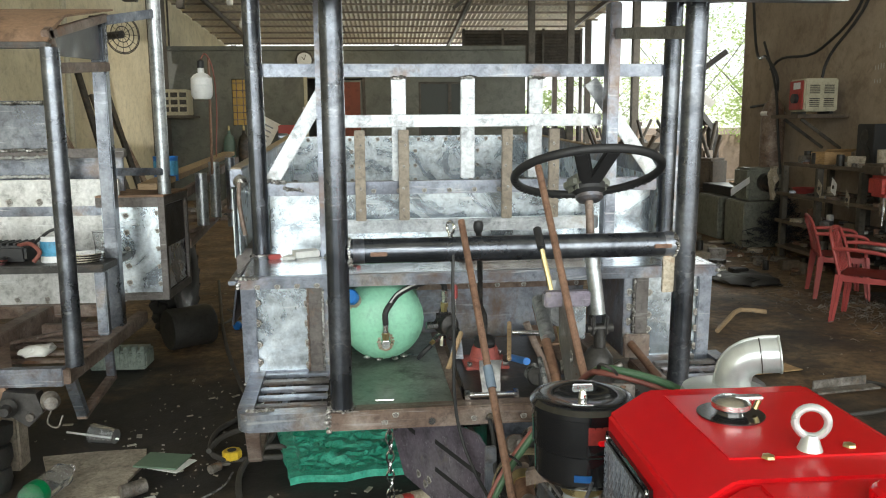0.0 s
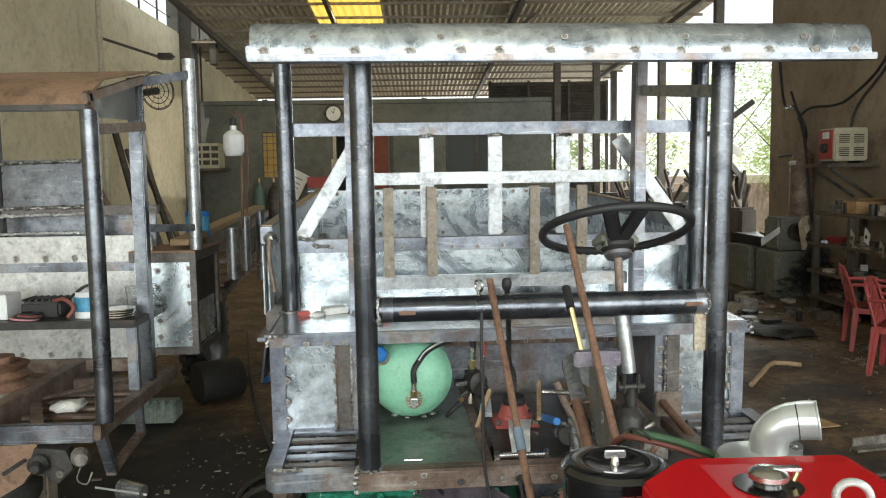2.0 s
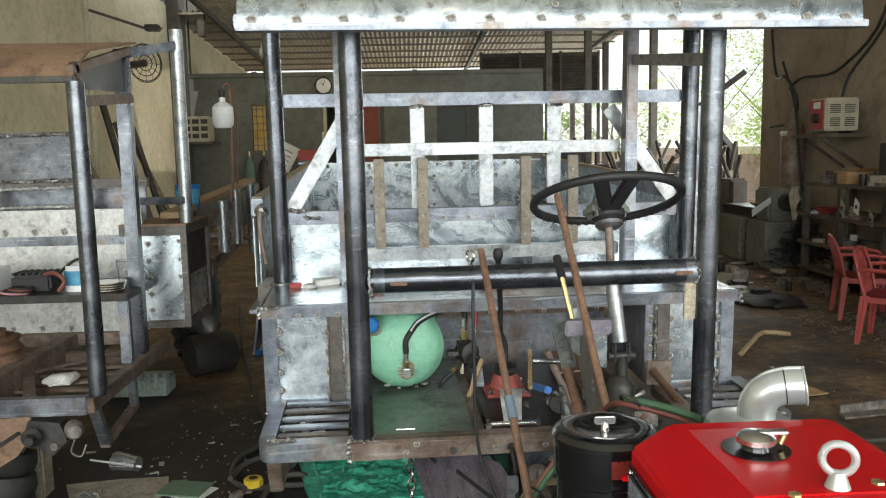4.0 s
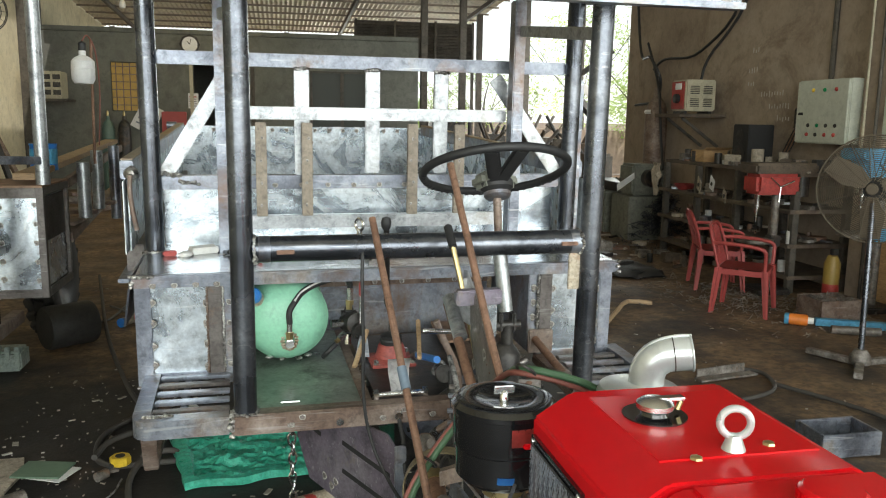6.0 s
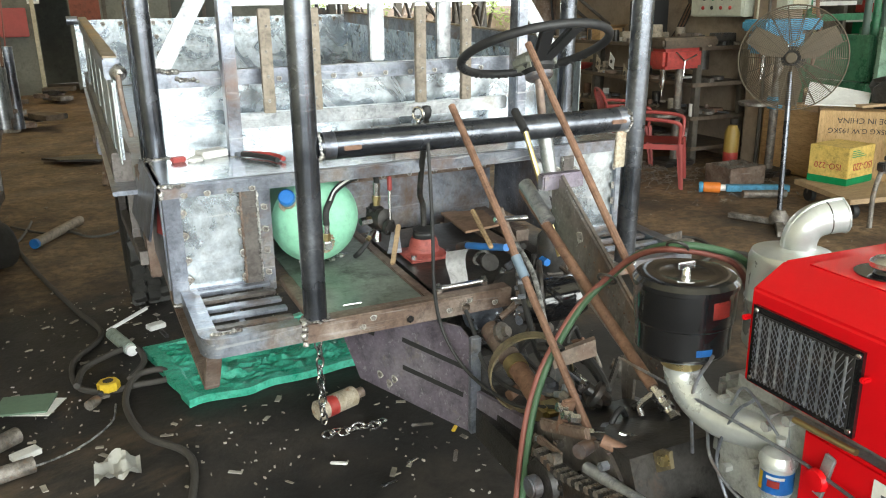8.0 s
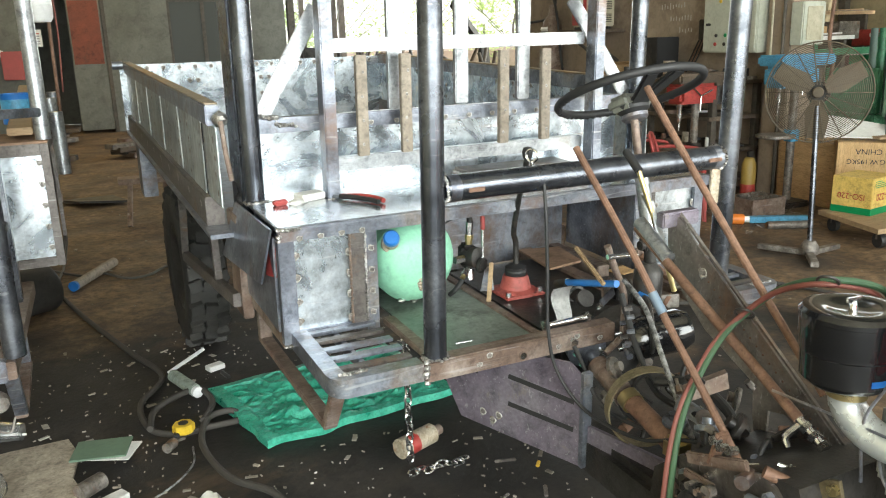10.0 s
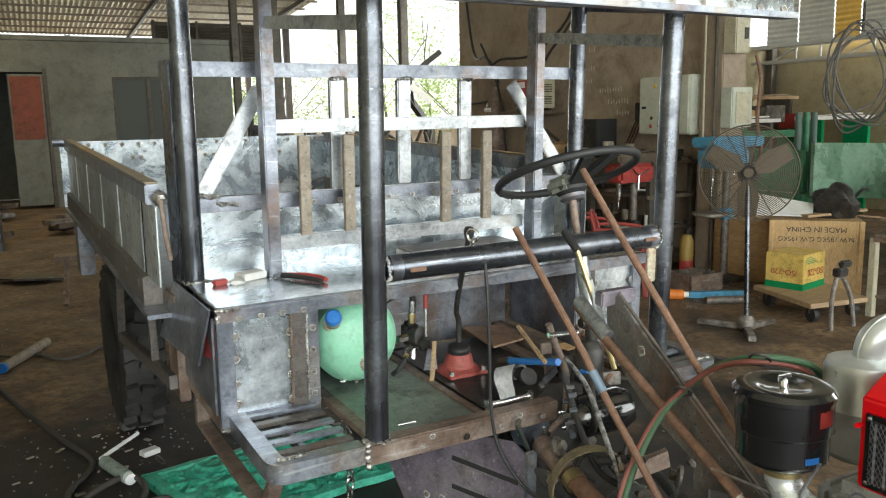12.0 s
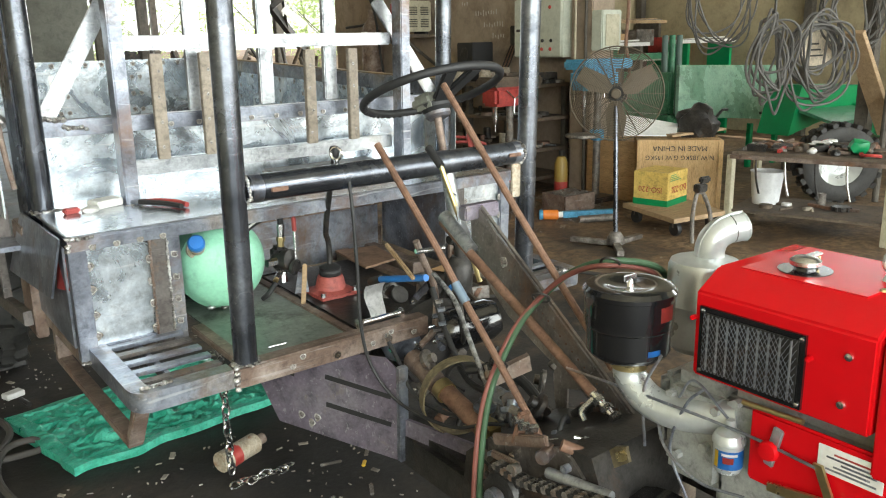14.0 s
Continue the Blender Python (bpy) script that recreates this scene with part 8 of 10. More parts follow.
for i, (x, y, a, r, n) in enumerate(((-1.34, 0.62, 0.7, 0.03, 0.1), (-1.30, 0.40, 0.3, 0.028, 0.14))):
    pp = thing("pipe_offcut", "short greasy steel pipe offcut", "pipe", (x, y, 0.0), "pipe offcuts")
    d = Vector((math.cos(a), math.sin(a), 0))
    part("tube", lathe([(r * 0.75, -n / 2), (r, -n / 2), (r, n / 2), (r * 0.75, n / 2)], (x, y, r), 20, axis=d), SCRAP, pp)
sp_ = thing("crumpled_foil", "crumpled grey foil scrap", "scrap", (-0.98, 0.27, 0.0))
bm = bmesh.new()
bmesh.ops.create_grid(bm, x_segments=10, y_segments=8, size=0.07)
for v in bm.verts:
    v.co.z = 0.02 + 0.05 * noise.noise(v.co * 22)
part("sheet", moved(bm, Matrix.Translation((-0.98, 0.29, 0.008))), BRIGHTGREY, sp_)
sh = thing("smoke_packet", "empty white packet on the floor", "packet", (-1.27, 0.52, 0.0))
part("packet", moved(box(-0.045, 0.045, -0.025, 0.025, 0, 0.02, 0.002), Matrix.Translation((-1.27, 0.53, 0.003)) @ Matrix.Rotation(0.5, 4, "Z")), PAPER, sh)

# litter that nobody could count
bm = bmesh.new()
rnd = random.Random(4)
for i in range(1700):
    x, y = rnd.uniform(-1.6, 0.5), rnd.uniform(-0.9, 2.2)
    if i > 950:
        x, y = rnd.uniform(-2.0, 4.4), rnd.uniform(0.5, 9)
    if -0.9 < x < 0.15 and 0.6 < y < 1.45:
        continue
    L_ = rnd.uniform(0.0015, 0.007) if rnd.random() < 0.88 else rnd.uniform(0.008, 0.024)
    b = box(-L_, L_, -L_ * rnd.uniform(0.1, 0.6), L_ * rnd.uniform(0.1, 0.6), 0, rnd.uniform(0.002, 0.006), 0)
    moved(b, Matrix.Translation((x, y, max(0, floor_height(x, y)) + 0.001)) @ Matrix.Rotation(rnd.uniform(0, 6.3), 4, "Z") @ Matrix.Rotation(rnd.uniform(-0.15, 0.15), 4, "X"))
    join(bm, b)
solid("litter", bm, LITTER, "scattered bits of paper, slag and scrap on the floor", "litter", kind="stuff")
for i, (x, y, l, a, m) in enumerate(((-0.33, 0.06, 0.06, -0.5, PAPER), (-0.10, -0.05, 0.05, 0.4, CHROME), (-0.22, -0.14, 0.06, 0.2, CHROME), (0.05, -0.1, 0.07, 1.1, SCRAP), (-0.42, -0.3, 0.05, -0.3, PLASTIC_RED), (0.12, 0.08, 0.04, 0.9, YELLOW), (-0.55, -0.1, 0.05, 0.0, CHROME), (0.0, 0.18, 0.08, -0.25, SCRAP))):
    ob = thing("metal_offcut", "small bright metal offcut on the floor", "offcut", (x, y, 0.0), "offcuts on the floor")
    part("strip", beam((x, y, 0.008), (x + l * math.cos(a), y + l * math.sin(a), 0.008), 0.014, 0.008), m, ob)

ah = thing("air_line", "thin dusty brown hose trailing over the floor", "hose", (-1.2, 3.6, 0.0))
part("run", tube([(-1.62, 3.95, 0.01), (-1.38, 3.64, 0.01), (-1.24, 3.63, 0.01), (-1.10, 3.42, 0.01), (-0.96, 3.44, 0.01), (-0.84, 3.6, 0.01), (-0.5, 3.9, 0.01)], 0.009, 8), HOSE_COIL, ah)
part("loop", tube([(-1.66, 3.44, 0.01), (-1.55, 3.49, 0.01), (-1.51, 3.81, 0.01), (-1.5, 4.05, 0.01)], 0.009, 8), HOSE_COIL, ah)

# ---- along the right-hand wall ----
def text_mesh(name, words, size, m, material, parent):
    """Lettering with the built-in font, laid in the plane of m."""
    cu_ = bpy.data.curves.new("lettering", "FONT")
    cu_.body, cu_.size, cu_.extrude, cu_.align_x, cu_.align_y = words, size, 0.0005, "CENTER", "CENTER"
    tmp = bpy.data.objects.new("lettering", cu_)
    scene.collection.objects.link(tmp)
    bpy.context.view_layer.update()
    me = bpy.data.meshes.new_from_object(tmp)
    bpy.data.objects.remove(tmp)
    ob = new(name, me)
    me.materials.clear()
    me.materials.append(material)
    me.transform(Matrix.Translation(-origin(parent)) @ m)
    ob.parent = parent
    return ob


wm = thing("welding_machine", "cream welding machine with a red control face on a wall shelf", "welder", (4.35, 6.05, 1.57))
part("case", box(4.17, 4.54, 5.90, 6.24, 1.60, 1.95, 0.015), CREAM, wm)
part("control_face", box(4.155, 4.169, 5.93, 6.21, 1.62, 1.93, 0.004), REDMETAL, wm)
part("knob", cyl((4.155, 6.05, 1.74), (4.11, 6.05, 1.74), 0.05, seg=16), BLACK, wm)
part("dial_plate", box(4.15, 4.1545, 5.98, 6.12, 1.84, 1.91, 0), WHITE, wm)
for i in range(2):
    for j in range(2):
        for k in range(5):
            part("vent", box(4.22 + 0.16 * i, 4.33 + 0.16 * i, 5.893, 5.899, 1.65 + 0.14 * j + 0.02 * k, 1.66 + 0.14 * j + 0.02 * k, 0), OILY, wm)
for x in (4.2, 4.5):
    part("foot", box(x - 0.02, x + 0.02, 5.95, 6.2, 1.57, 1.60, 0.003), BLACK, wm)
shf = thing("wall_shelf", "dark wooden wall shelf", "shelf", (4.4, 6.0, 1.5))
part("board", box(4.05, 4.62, 5.8, 6.4, 1.53, 1.57, 0.004), SHELFWOOD, shf)
for y in (5.92, 6.28):
    part("bracket", beam((4.61, y, 1.2), (4.15, y, 1.52), 0.03, 0.03), BEAM, shf)

ep = thing("electrical_cabinet", "pale grey electrical cabinet with coloured buttons", "cabinet", (4.5, 3.85, 1.3))
part("body", box(4.39, 4.619, 3.52, 4.21, 1.30, 1.86, 0.008), PANELGREY, ep)
part("door", box(4.372, 4.389, 3.53, 4.20, 1.31, 1.85, 0.004), PANELGREY, ep)
part("latch", box(4.36, 4.371, 4.10, 4.16, 1.55, 1.575, 0.003), BLACK, ep)
for y, z, m in ((3.98, 1.77, YELLOW), (3.83, 1.77, GREENPAINT), (3.68, 1.77, REDMETAL), (4.02, 1.46, OILY), (3.90, 1.46, GREENPAINT), (3.78, 1.46, OILY), (3.66, 1.46, OILY), (4.03, 1.38, REDMETAL), (3.91, 1.38, OILY), (3.79, 1.38, REDMETAL), (3.67, 1.38, REDMETAL)):
    part("button", lathe([(0.018, 0), (0.018, 0.006), (0.012, 0.012), (0.0, 0.013)], (4.372, y, z), 14, axis=(-1, 0, 0)), m, ep)
sw_ = thing("wall_isolator", "old isolator switch with hanging wires", "switch", (4.58, 4.4, 1.5))
part("box", box(4.53, 4.618, 4.34, 4.46, 1.42, 1.62, 0.01), OILY, sw_)
for i in range(5):
    part("wire", tube([(4.55, 4.38 + 0.02 * i, 1.42), (4.50, 4.45 + 0.05 * i, 1.2 - 0.03 * i), (4.45, 4.6 + 0.06 * i, 1.05)], 0.008, 6), RUST_ROD if i % 2 else BLACK, sw_)
cb = thing("wall_cable", "black cable draped down the brown wall", "cable", (4.6, 5.0, 2.0))
part("run", tube([(4.60, 5.6, 5.2), (4.58, 5.5, 3.0), (4.50, 6.2, 2.3), (4.45, 7.0, 2.25), (4.5, 7.4, 2.15)], 0.016, 8), BLACK, cb)
part("run", tube([(4.60, 5.2, 5.2), (4.6, 5.4, 3.0), (4.45, 5.95, 2.2), (4.4, 6.0, 1.96)], 0.016, 8), BLACK, cb)
part("run", tube([(4.58, 8.2, 3.4), (4.5, 7.8, 2.4), (4.35, 7.2, 2.28), (4.4, 7.0, 2.0), (4.5, 7.3, 1.75), (4.55, 8.0, 1.7)], 0.018, 8), BLACK, cb)
part("run", tube([(4.5, 7.6, 2.5), (4.38, 7.1, 2.1), (4.3, 6.8, 1.8), (4.3, 6.7, 1.3), (4.25, 6.5, 0.9)], 0.016, 8), BLACK, cb)
part("run", cyl((4.59, 4.05, 1.86), (4.59, 4.05, 4.4), 0.025, seg=8), BEAM, cb)
gcr = thing("gas_cylinder", "tall rusty brown gas cylinder with a pale label", "cylinder", (4.42, 7.1, 0), "gas cylinders")
part("shell", lathe([(0.0, 0.0), (0.13, 0.0), (0.14, 0.03), (0.14, 1.55), (0.11, 1.7), (0.05, 1.78), (0.04, 1.9), (0.0, 1.9)], (4.42, 7.1, 0), 24), RUSTY, gcr)
part("label_patch", ring((4.42, 7.1, 1.6), (0, 0, 1), 0.125, 0.03, 24, 6, arc=0.6), PAPER, gcr)
# chalk marks, drawn as bars
chk = thing("chalk_marks", "faint rows of white chalk marks on the wall", "marks", (4.61, 4.8, 1.7))
rc2 = random.Random(3)
for r_, (y0, z0, n) in enumerate(((5.15, 1.75, 9), (5.0, 1.62, 8), (4.85, 1.5, 5), (5.4, 2.0, 4), (5.35, 2.2, 3), (5.4, 1.86, 3))):
    for i in range(n):
        part("bar", box(4.6165, 4.6185, y0 - 0.045 * i - 0.012, y0 - 0.045 * i, z0 + rc2.uniform(-0.01, 0.01), z0 + rc2.uniform(0.03, 0.06), 0), CHALK, chk)

# long workbench shelves with clutter
wb = thing("workbench_shelves", "long dirty wooden bench with open shelves", "shelves", (4.25, 4.9, 0))
for z, x0 in ((1.02, 4.05), (0.70, 3.98), (0.40, 3.98), (0.12, 4.0)):
    part("shelf_board", box(x0, 4.60, 3.62, 6.05, z, z + 0.035, 0.004), SHELFWOOD, wb)
for y in (3.66, 4.55, 5.3, 6.0):
    part("leg", box(4.02, 4.08, y - 0.03, y + 0.03, 0, 1.02, 0.004), BEAM, wb)
    part("leg", box(4.54, 4.6, y - 0.03, y + 0.03, 0, 1.02, 0.004), BEAM, wb)


def clutter(n, x0, x1, y0, y1, z, seed, big=0.07):
    """Loose small parts on a board, each a thing."""
    r_ = random.Random(seed)
    mats_ = (SCRAP, OILY, RUSTY, SHELFWOOD, STEEL, SCRAP, CHIPBOARD, OLDWOOD, PAPER, RUST_ROD)
    for i in range(n):
        x, y, s = r_.uniform(x0, x1), r_.uniform(y0, y1), r_.uniform(0.35, 1) * big
        k, m = r_.randrange(5), r_.choice(mats_)
        a = r_.uniform(0, 3.1)
        if k == 0:
            ob = thing("metal_block", "greasy metal block among the bench clutter", "part", (x, y, z), "bench clutter")
            part("block", moved(box(-s, s, -s * 0.6, s * 0.6, 0, s * r_.uniform(0.5, 1.3), 0.006), Matrix.Translation((x, y, z)) @ Matrix.Rotation(a, 4, "Z")), m, ob)
        elif k == 1:
            ob = thing("metal_ring", "worn bearing ring among the bench clutter", "ring", (x, y, z), "bench clutter")
            part("ring", lathe([(s * 0.5, 0), (s, 0), (s, s * 0.5), (s * 0.5, s * 0.5)], (x, y, z), 18), m, ob)
        elif k == 2:
            ob = thing("small_tin", "dirty small tin among the bench clutter", "tin", (x, y, z), "bench clutter")
            part("tin", lathe([(0.0, 0), (s * 0.5, 0), (s * 0.5, s * 1.5), (s * 0.45, s * 1.5), (s * 0.45, s * 1.3), (0.0, s * 1.3)], (x, y, z), 16), m, ob)
        elif k == 3:
            ob = thing("steel_rod", "short rod among the bench clutter", "rod", (x, y, z), "bench clutter")
            part("rod", beam((x - s * math.cos(a), y - s * math.sin(a), z + s * 0.15), (x + 1.5 * s * math.cos(a), y + 1.5 * s * math.sin(a), z + s * 0.15), s * 0.3, s * 0.3), m, ob)
        else:
            ob = thing("gear_part", "small toothed gear among the bench clutter", "gear", (x, y, z), "bench clutter")
            bm = lathe([(s * 0.25, 0), (s * 0.8, 0), (s * 0.8, s * 0.4), (s * 0.25, s * 0.4)], (x, y, z), 20)
            for j in range(10):
                b_ = 2 * math.pi * j / 10
                moved_b = moved(box(-s * 0.1, s * 0.1, -s * 0.1, s * 0.1, 0, s * 0.4, 0), Matrix.Translation((x + s * 0.85 * math.cos(b_), y + s * 0.85 * math.sin(b_), z)) @ Matrix.Rotation(b_, 4, "Z"))
                join(bm, moved_b)
            part("gear", bm, m, ob)


clutter(50, 4.08, 4.5, 3.65, 5.9, 1.055, 1, 0.09)
clutter(18, 4.06, 4.5, 3.64, 4.5, 1.055, 41, 0.13)
clutter(42, 4.02, 4.45, 3.65, 5.9, 0.735, 2, 0.075)
clutter(42, 4.02, 4.45, 3.65, 5.9, 0.435, 3, 0.085)
clutter(24, 4.08, 4.5, 3.75, 5.9, 0.155, 4, 0.09)
spk = thing("loudspeaker", "tall black loudspeaker on the bench", "speaker", (4.4, 4.85, 1.055))
part("cabinet", box(4.22, 4.5, 4.70, 4.98, 1.055, 1.46, 0.008), BLACK, spk)
for z, r in ((1.17, 0.09), (1.34, 0.06)):
    part("cone", lathe([(0.0, 0.0), (r * 0.4, -0.004), (r, 0.006), (r * 1.1, 0.004), (r * 1.1, 0.0)], (4.215, 4.84, z), 24, axis=(-1, 0, 0)), OILY, spk)
bx = thing("brown_carton", "open brown cardboard carton on the bench", "carton", (4.3, 5.55, 1.055))
part("body", box(4.12, 4.4, 5.35, 5.62, 1.055, 1.18, 0.004), PLY, bx)
part("flap", slab([(4.12, 5.35, 1.18), (4.40, 5.35, 1.18), (4.42, 5.28, 1.21), (4.10, 5.28, 1.21)], 0.004), PLY, bx)
for y, z, w_ in ((4.95, 0.95, 0.09), (5.2, 0.92, 0.08), (4.7, 0.85, 0.07)):
    hg = thing("hanging_plate", "pale drilled steel plate hung on the shelf edge", "plate", (4.0, y, z), "hung plates")
    part("plate", slab([(3.99, y, z), (3.985, y - w_, z - 0.06), (3.985, y - w_ * 0.8, z - 0.17), (3.99, y + w_ * 0.2, z - 0.13)], 0.006, axis=(-1, 0, 0)), WHITE if y > 4.9 and y < 5.1 else CHIPBOARD, hg)
    part("hole", lathe([(0.0, 0), (0.02, 0), (0.02, 0.002), (0.0, 0.002)], (3.978, y - w_ * 0.4, z - 0.09), 14, axis=(-1, 0, 0)), OILY, hg)
bowl = thing("red_basin", "red plastic basin on the bench shelf", "basin", (4.15, 5.75, 0.435))
part("bowl", lathe([(0.0, 0), (0.08, 0), (0.13, 0.06), (0.135, 0.062), (0.12, 0.06), (0.075, 0.008), (0.0, 0.008)], (4.12, 5.7, 0.735), 24), PLASTIC_RED, bowl)
hr = thing("hanging_rags", "dirty pale rags hung on the bench end", "rag", (4.0, 6.1, 0.6))
bm = bmesh.new()
bmesh.ops.create_grid(bm, x_segments=8, y_segments=14, size=0.5)
for v in bm.verts:
    u0, w0 = v.co.x, v.co.y
    v.co = Vector((3.97 + 0.05 * noise.noise((u0 * 5, w0 * 4, 1)), 6.12 + u0 * 0.16 * (1 + w0 * 0.6), 0.82 + w0 * 0.38))
part("cloth", bm, CHIPBOARD, hr)


def drill_press(x, y, paint, head_z, label, s=1.0):
    d = thing("drill_press", label, "drill press", (x, y, 0), "drill presses")
    part("column", cyl((x, y, 0.03), (x, y, head_z + 0.16), 0.035 * s, seg=18), SCRAP, d)
    part("base", box(x - 0.2 * s, x + 0.12 * s, y - 0.15 * s, y + 0.15 * s, 0, 0.05, 0.01), OILY, d)
    part("head", box(x - 0.26 * s, x + 0.16 * s, y - 0.12 * s, y + 0.12 * s, head_z - 0.1, head_z + 0.08, 0.03), paint, d)
    part("belt_cover", box(x - 0.30 * s, x + 0.30 * s, y - 0.15 * s, y + 0.15 * s, head_z + 0.081, head_z + 0.17, 0.02), paint if paint is CYAN else SHELFWOOD, d)
    part("motor", cyl((x + 0.22 * s, y, head_z - 0.12), (x + 0.22 * s, y, head_z + 0.08), 0.08 * s, seg=20), OILY, d)
    part("spindle", lathe([(0.0, -0.34), (0.006, -0.34), (0.006, -0.27), (0.02, -0.26), (0.028, -0.2), (0.022, -0.14), (0.03, -0.12), (0.03, -0.1), (0.0, -0.1)], (x - 0.18 * s, y, head_z), 18), CHROME, d)
    part("table", lathe([(0.0, 0.0), (0.15, 0.0), (0.16, 0.01), (0.16, 0.03), (0.0, 0.03)], (x - 0.18 * s, y, head_z - 0.52), 24), SCRAP, d)
    part("table_arm", box(x - 0.05, x + 0.05, y - 0.05, y + 0.05, head_z - 0.56, head_z - 0.46, 0.01), paint if paint is CYAN else OILY, d)
    for i in range(3):
        a = i * 2.1 + 0.4
        part("feed_arm", cyl((x - 0.05 * s, y - 0.13 * s, head_z - 0.03), (x - 0.05 * s + 0.13 * math.cos(a), y - 0.14 * s, head_z - 0.03 + 0.13 * math.sin(a)), 0.007, seg=8), CHROME, d)
    return d


drill_press(3.90, 3.72, REDMETAL, 0.97, "floor drill press with a dirty red head")
drill_press(4.32, 2.98, CYAN, 1.12, "floor drill press with a blue head")


def plastic_chair(x, y, rz, s, label):
    """A stacking armchair of moulded plastic; front towards -y before the turn."""
    c = thing("plastic_chair", label, "chair", (0, 0, 0), "plastic chairs")
    bm = bmesh.new()
    nx, ny = 8, 8
    g = [[None] * (ny + 1) for _ in range(nx + 1)]
    for i in range(nx + 1):
        for j in range(ny + 1):
            u_, v_ = i / nx * 2 - 1, j / ny * 2 - 1
            g[i][j] = bm.verts.new((0.22 * u_ * (1 - 0.06 * v_), 0.21 * v_, 0.42 - 0.015 * (1 - u_ * u_) * (1 - v_ * v_) - 0.02 * max(0, -v_ - 0.6)))
    for i in range(nx):
        for j in range(ny):
            bm.faces.new((g[i][j], g[i + 1][j], g[i + 1][j + 1], g[i][j + 1]))
    bmesh.ops.solidify(bm, geom=bm.faces[:], thickness=0.012)
    part("seat", bm, PLASTIC_RED, c)
    for k in range(7):
        u_ = (k - 3) / 3
        part("back_slat", beam((0.15 * u_, 0.205, 0.43), (0.17 * u_, 0.30, 0.78 - 0.05 * u_ * u_), 0.032, 0.008, 0.003, up=(0, 1, 0.2)), PLASTIC_RED, c)
    part("back_rim", tube([(-0.22, 0.20, 0.42), (-0.235, 0.25, 0.62), (-0.19, 0.295, 0.76), (-0.08, 0.31, 0.80), (0.08, 0.31, 0.80), (0.19, 0.295, 0.76), (0.235, 0.25, 0.62), (0.22, 0.20, 0.42)], 0.014, 8), PLASTIC_RED, c)
    for sx in (-1, 1):
        part("arm", tube([(sx * 0.235, 0.25, 0.64), (sx * 0.26, 0.10, 0.645), (sx * 0.265, -0.10, 0.63), (sx * 0.26, -0.19, 0.60), (sx * 0.245, -0.20, 0.52), (sx * 0.23, -0.195, 0.42)], 0.017, 8), PLASTIC_RED, c)
        for sy in (-1, 1):
            b = slab([(-0.032, -0.032, 0.0), (0.032, -0.032, 0.0), (0.032, 0.0, 0.0), (-0.0, 0.0, 0.0), (0.0, 0.032, 0.0), (-0.032, 0.032, 0.0)], 0.42)
            for v in b.verts:
                k = 0.62 + 0.38 * v.co.z / 0.42
                v.co.x, v.co.y = v.co.x * k * -sx * -1 * (1 if sx < 0 else -1), v.co.y * k * (1 if sy < 0 else -1)
                v.co.x += sx * (0.215 + 0.035 * (1 - v.co.z / 0.42))
                v.co.y += sy * (0.195 + 0.04 * (1 - v.co.z / 0.42))
            part("leg", b, PLASTIC_RED, c)
        part("side_apron", box(sx * 0.222 - 0.006, sx * 0.222 + 0.006, -0.17, 0.17, 0.36, 0.41, 0.004), PLASTIC_RED, c)
    part("front_apron", box(-0.19, 0.19, -0.214, -0.202, 0.36, 0.41, 0.004), PLASTIC_RED, c)
    c.matrix_basis = pose(x, y, 0.0, 0, 0, rz) @ Matrix.Scale(s, 4)
    return c


plastic_chair(3.55, 4.02, 70, 0.86, "faded red plastic armchair, farther from the truck")
plastic_chair(3.27, 3.12, 48, 0.86, "faded red plastic armchair, nearer to the truck")
sack = thing("dark_sack", "dark cloth sack lying on the floor", "sack", (3.3, 4.6, 0))
bm = bmesh.new()
bmesh.ops.create_icosphere(bm, subdivisions=3, radius=0.3)
for v in bm.verts:
    v.co *= 1 + 0.6 * noise.noise(v.co * 5)
    v.co.z = abs(v.co.z) * 0.2
part("cloth", moved(bm, Matrix.Translation((3.1, 4.75, 0.0))), BLACK, sack)

# standing fan
fan = thing("standing_fan", "dusty industrial standing fan with wire cage", "fan", (3.15, 1.66, 0))
fc_ = Vector((3.2, 1.74, 1.085))
fd = Vector((-0.76, -0.64, 0.06)).normalized()
fr_ = Vector((fd.y, -fd.x, 0)).normalized()
fu = fd.cross(fr_) * -1
part("pole", cyl((3.15, 1.66, 0.03), (3.2, 1.74, 1.0), 0.018, seg=14), PIPE, fan)
for d in ((1, 0.15), (-0.4, 1), (-0.6, -0.7)):
    part("foot_bar", beam((3.15, 1.66, 0.025), (3.15 + 0.32 * d[0], 1.66 + 0.32 * d[1], 0.02), 0.05, 0.035), SCRAP, fan)
part("foot_socket", lathe([(0.0, 0.0), (0.06, 0.0), (0.06, 0.05), (0.035, 0.09), (0.0, 0.09)], (3.15, 1.66, 0.02), 18), SCRAP, fan)
part("motor", cyl(fc_ - fd * 0.20, fc_ - fd * 0.03, 0.075, seg=20, bevel=0.02), OILY, fan)
part("hub_badge", lathe([(0.0, 0), (0.036, 0), (0.03, 0.012), (0.0, 0.014)], fc_ + fd * 0.085, 20, axis=fd), CAGE, fan)
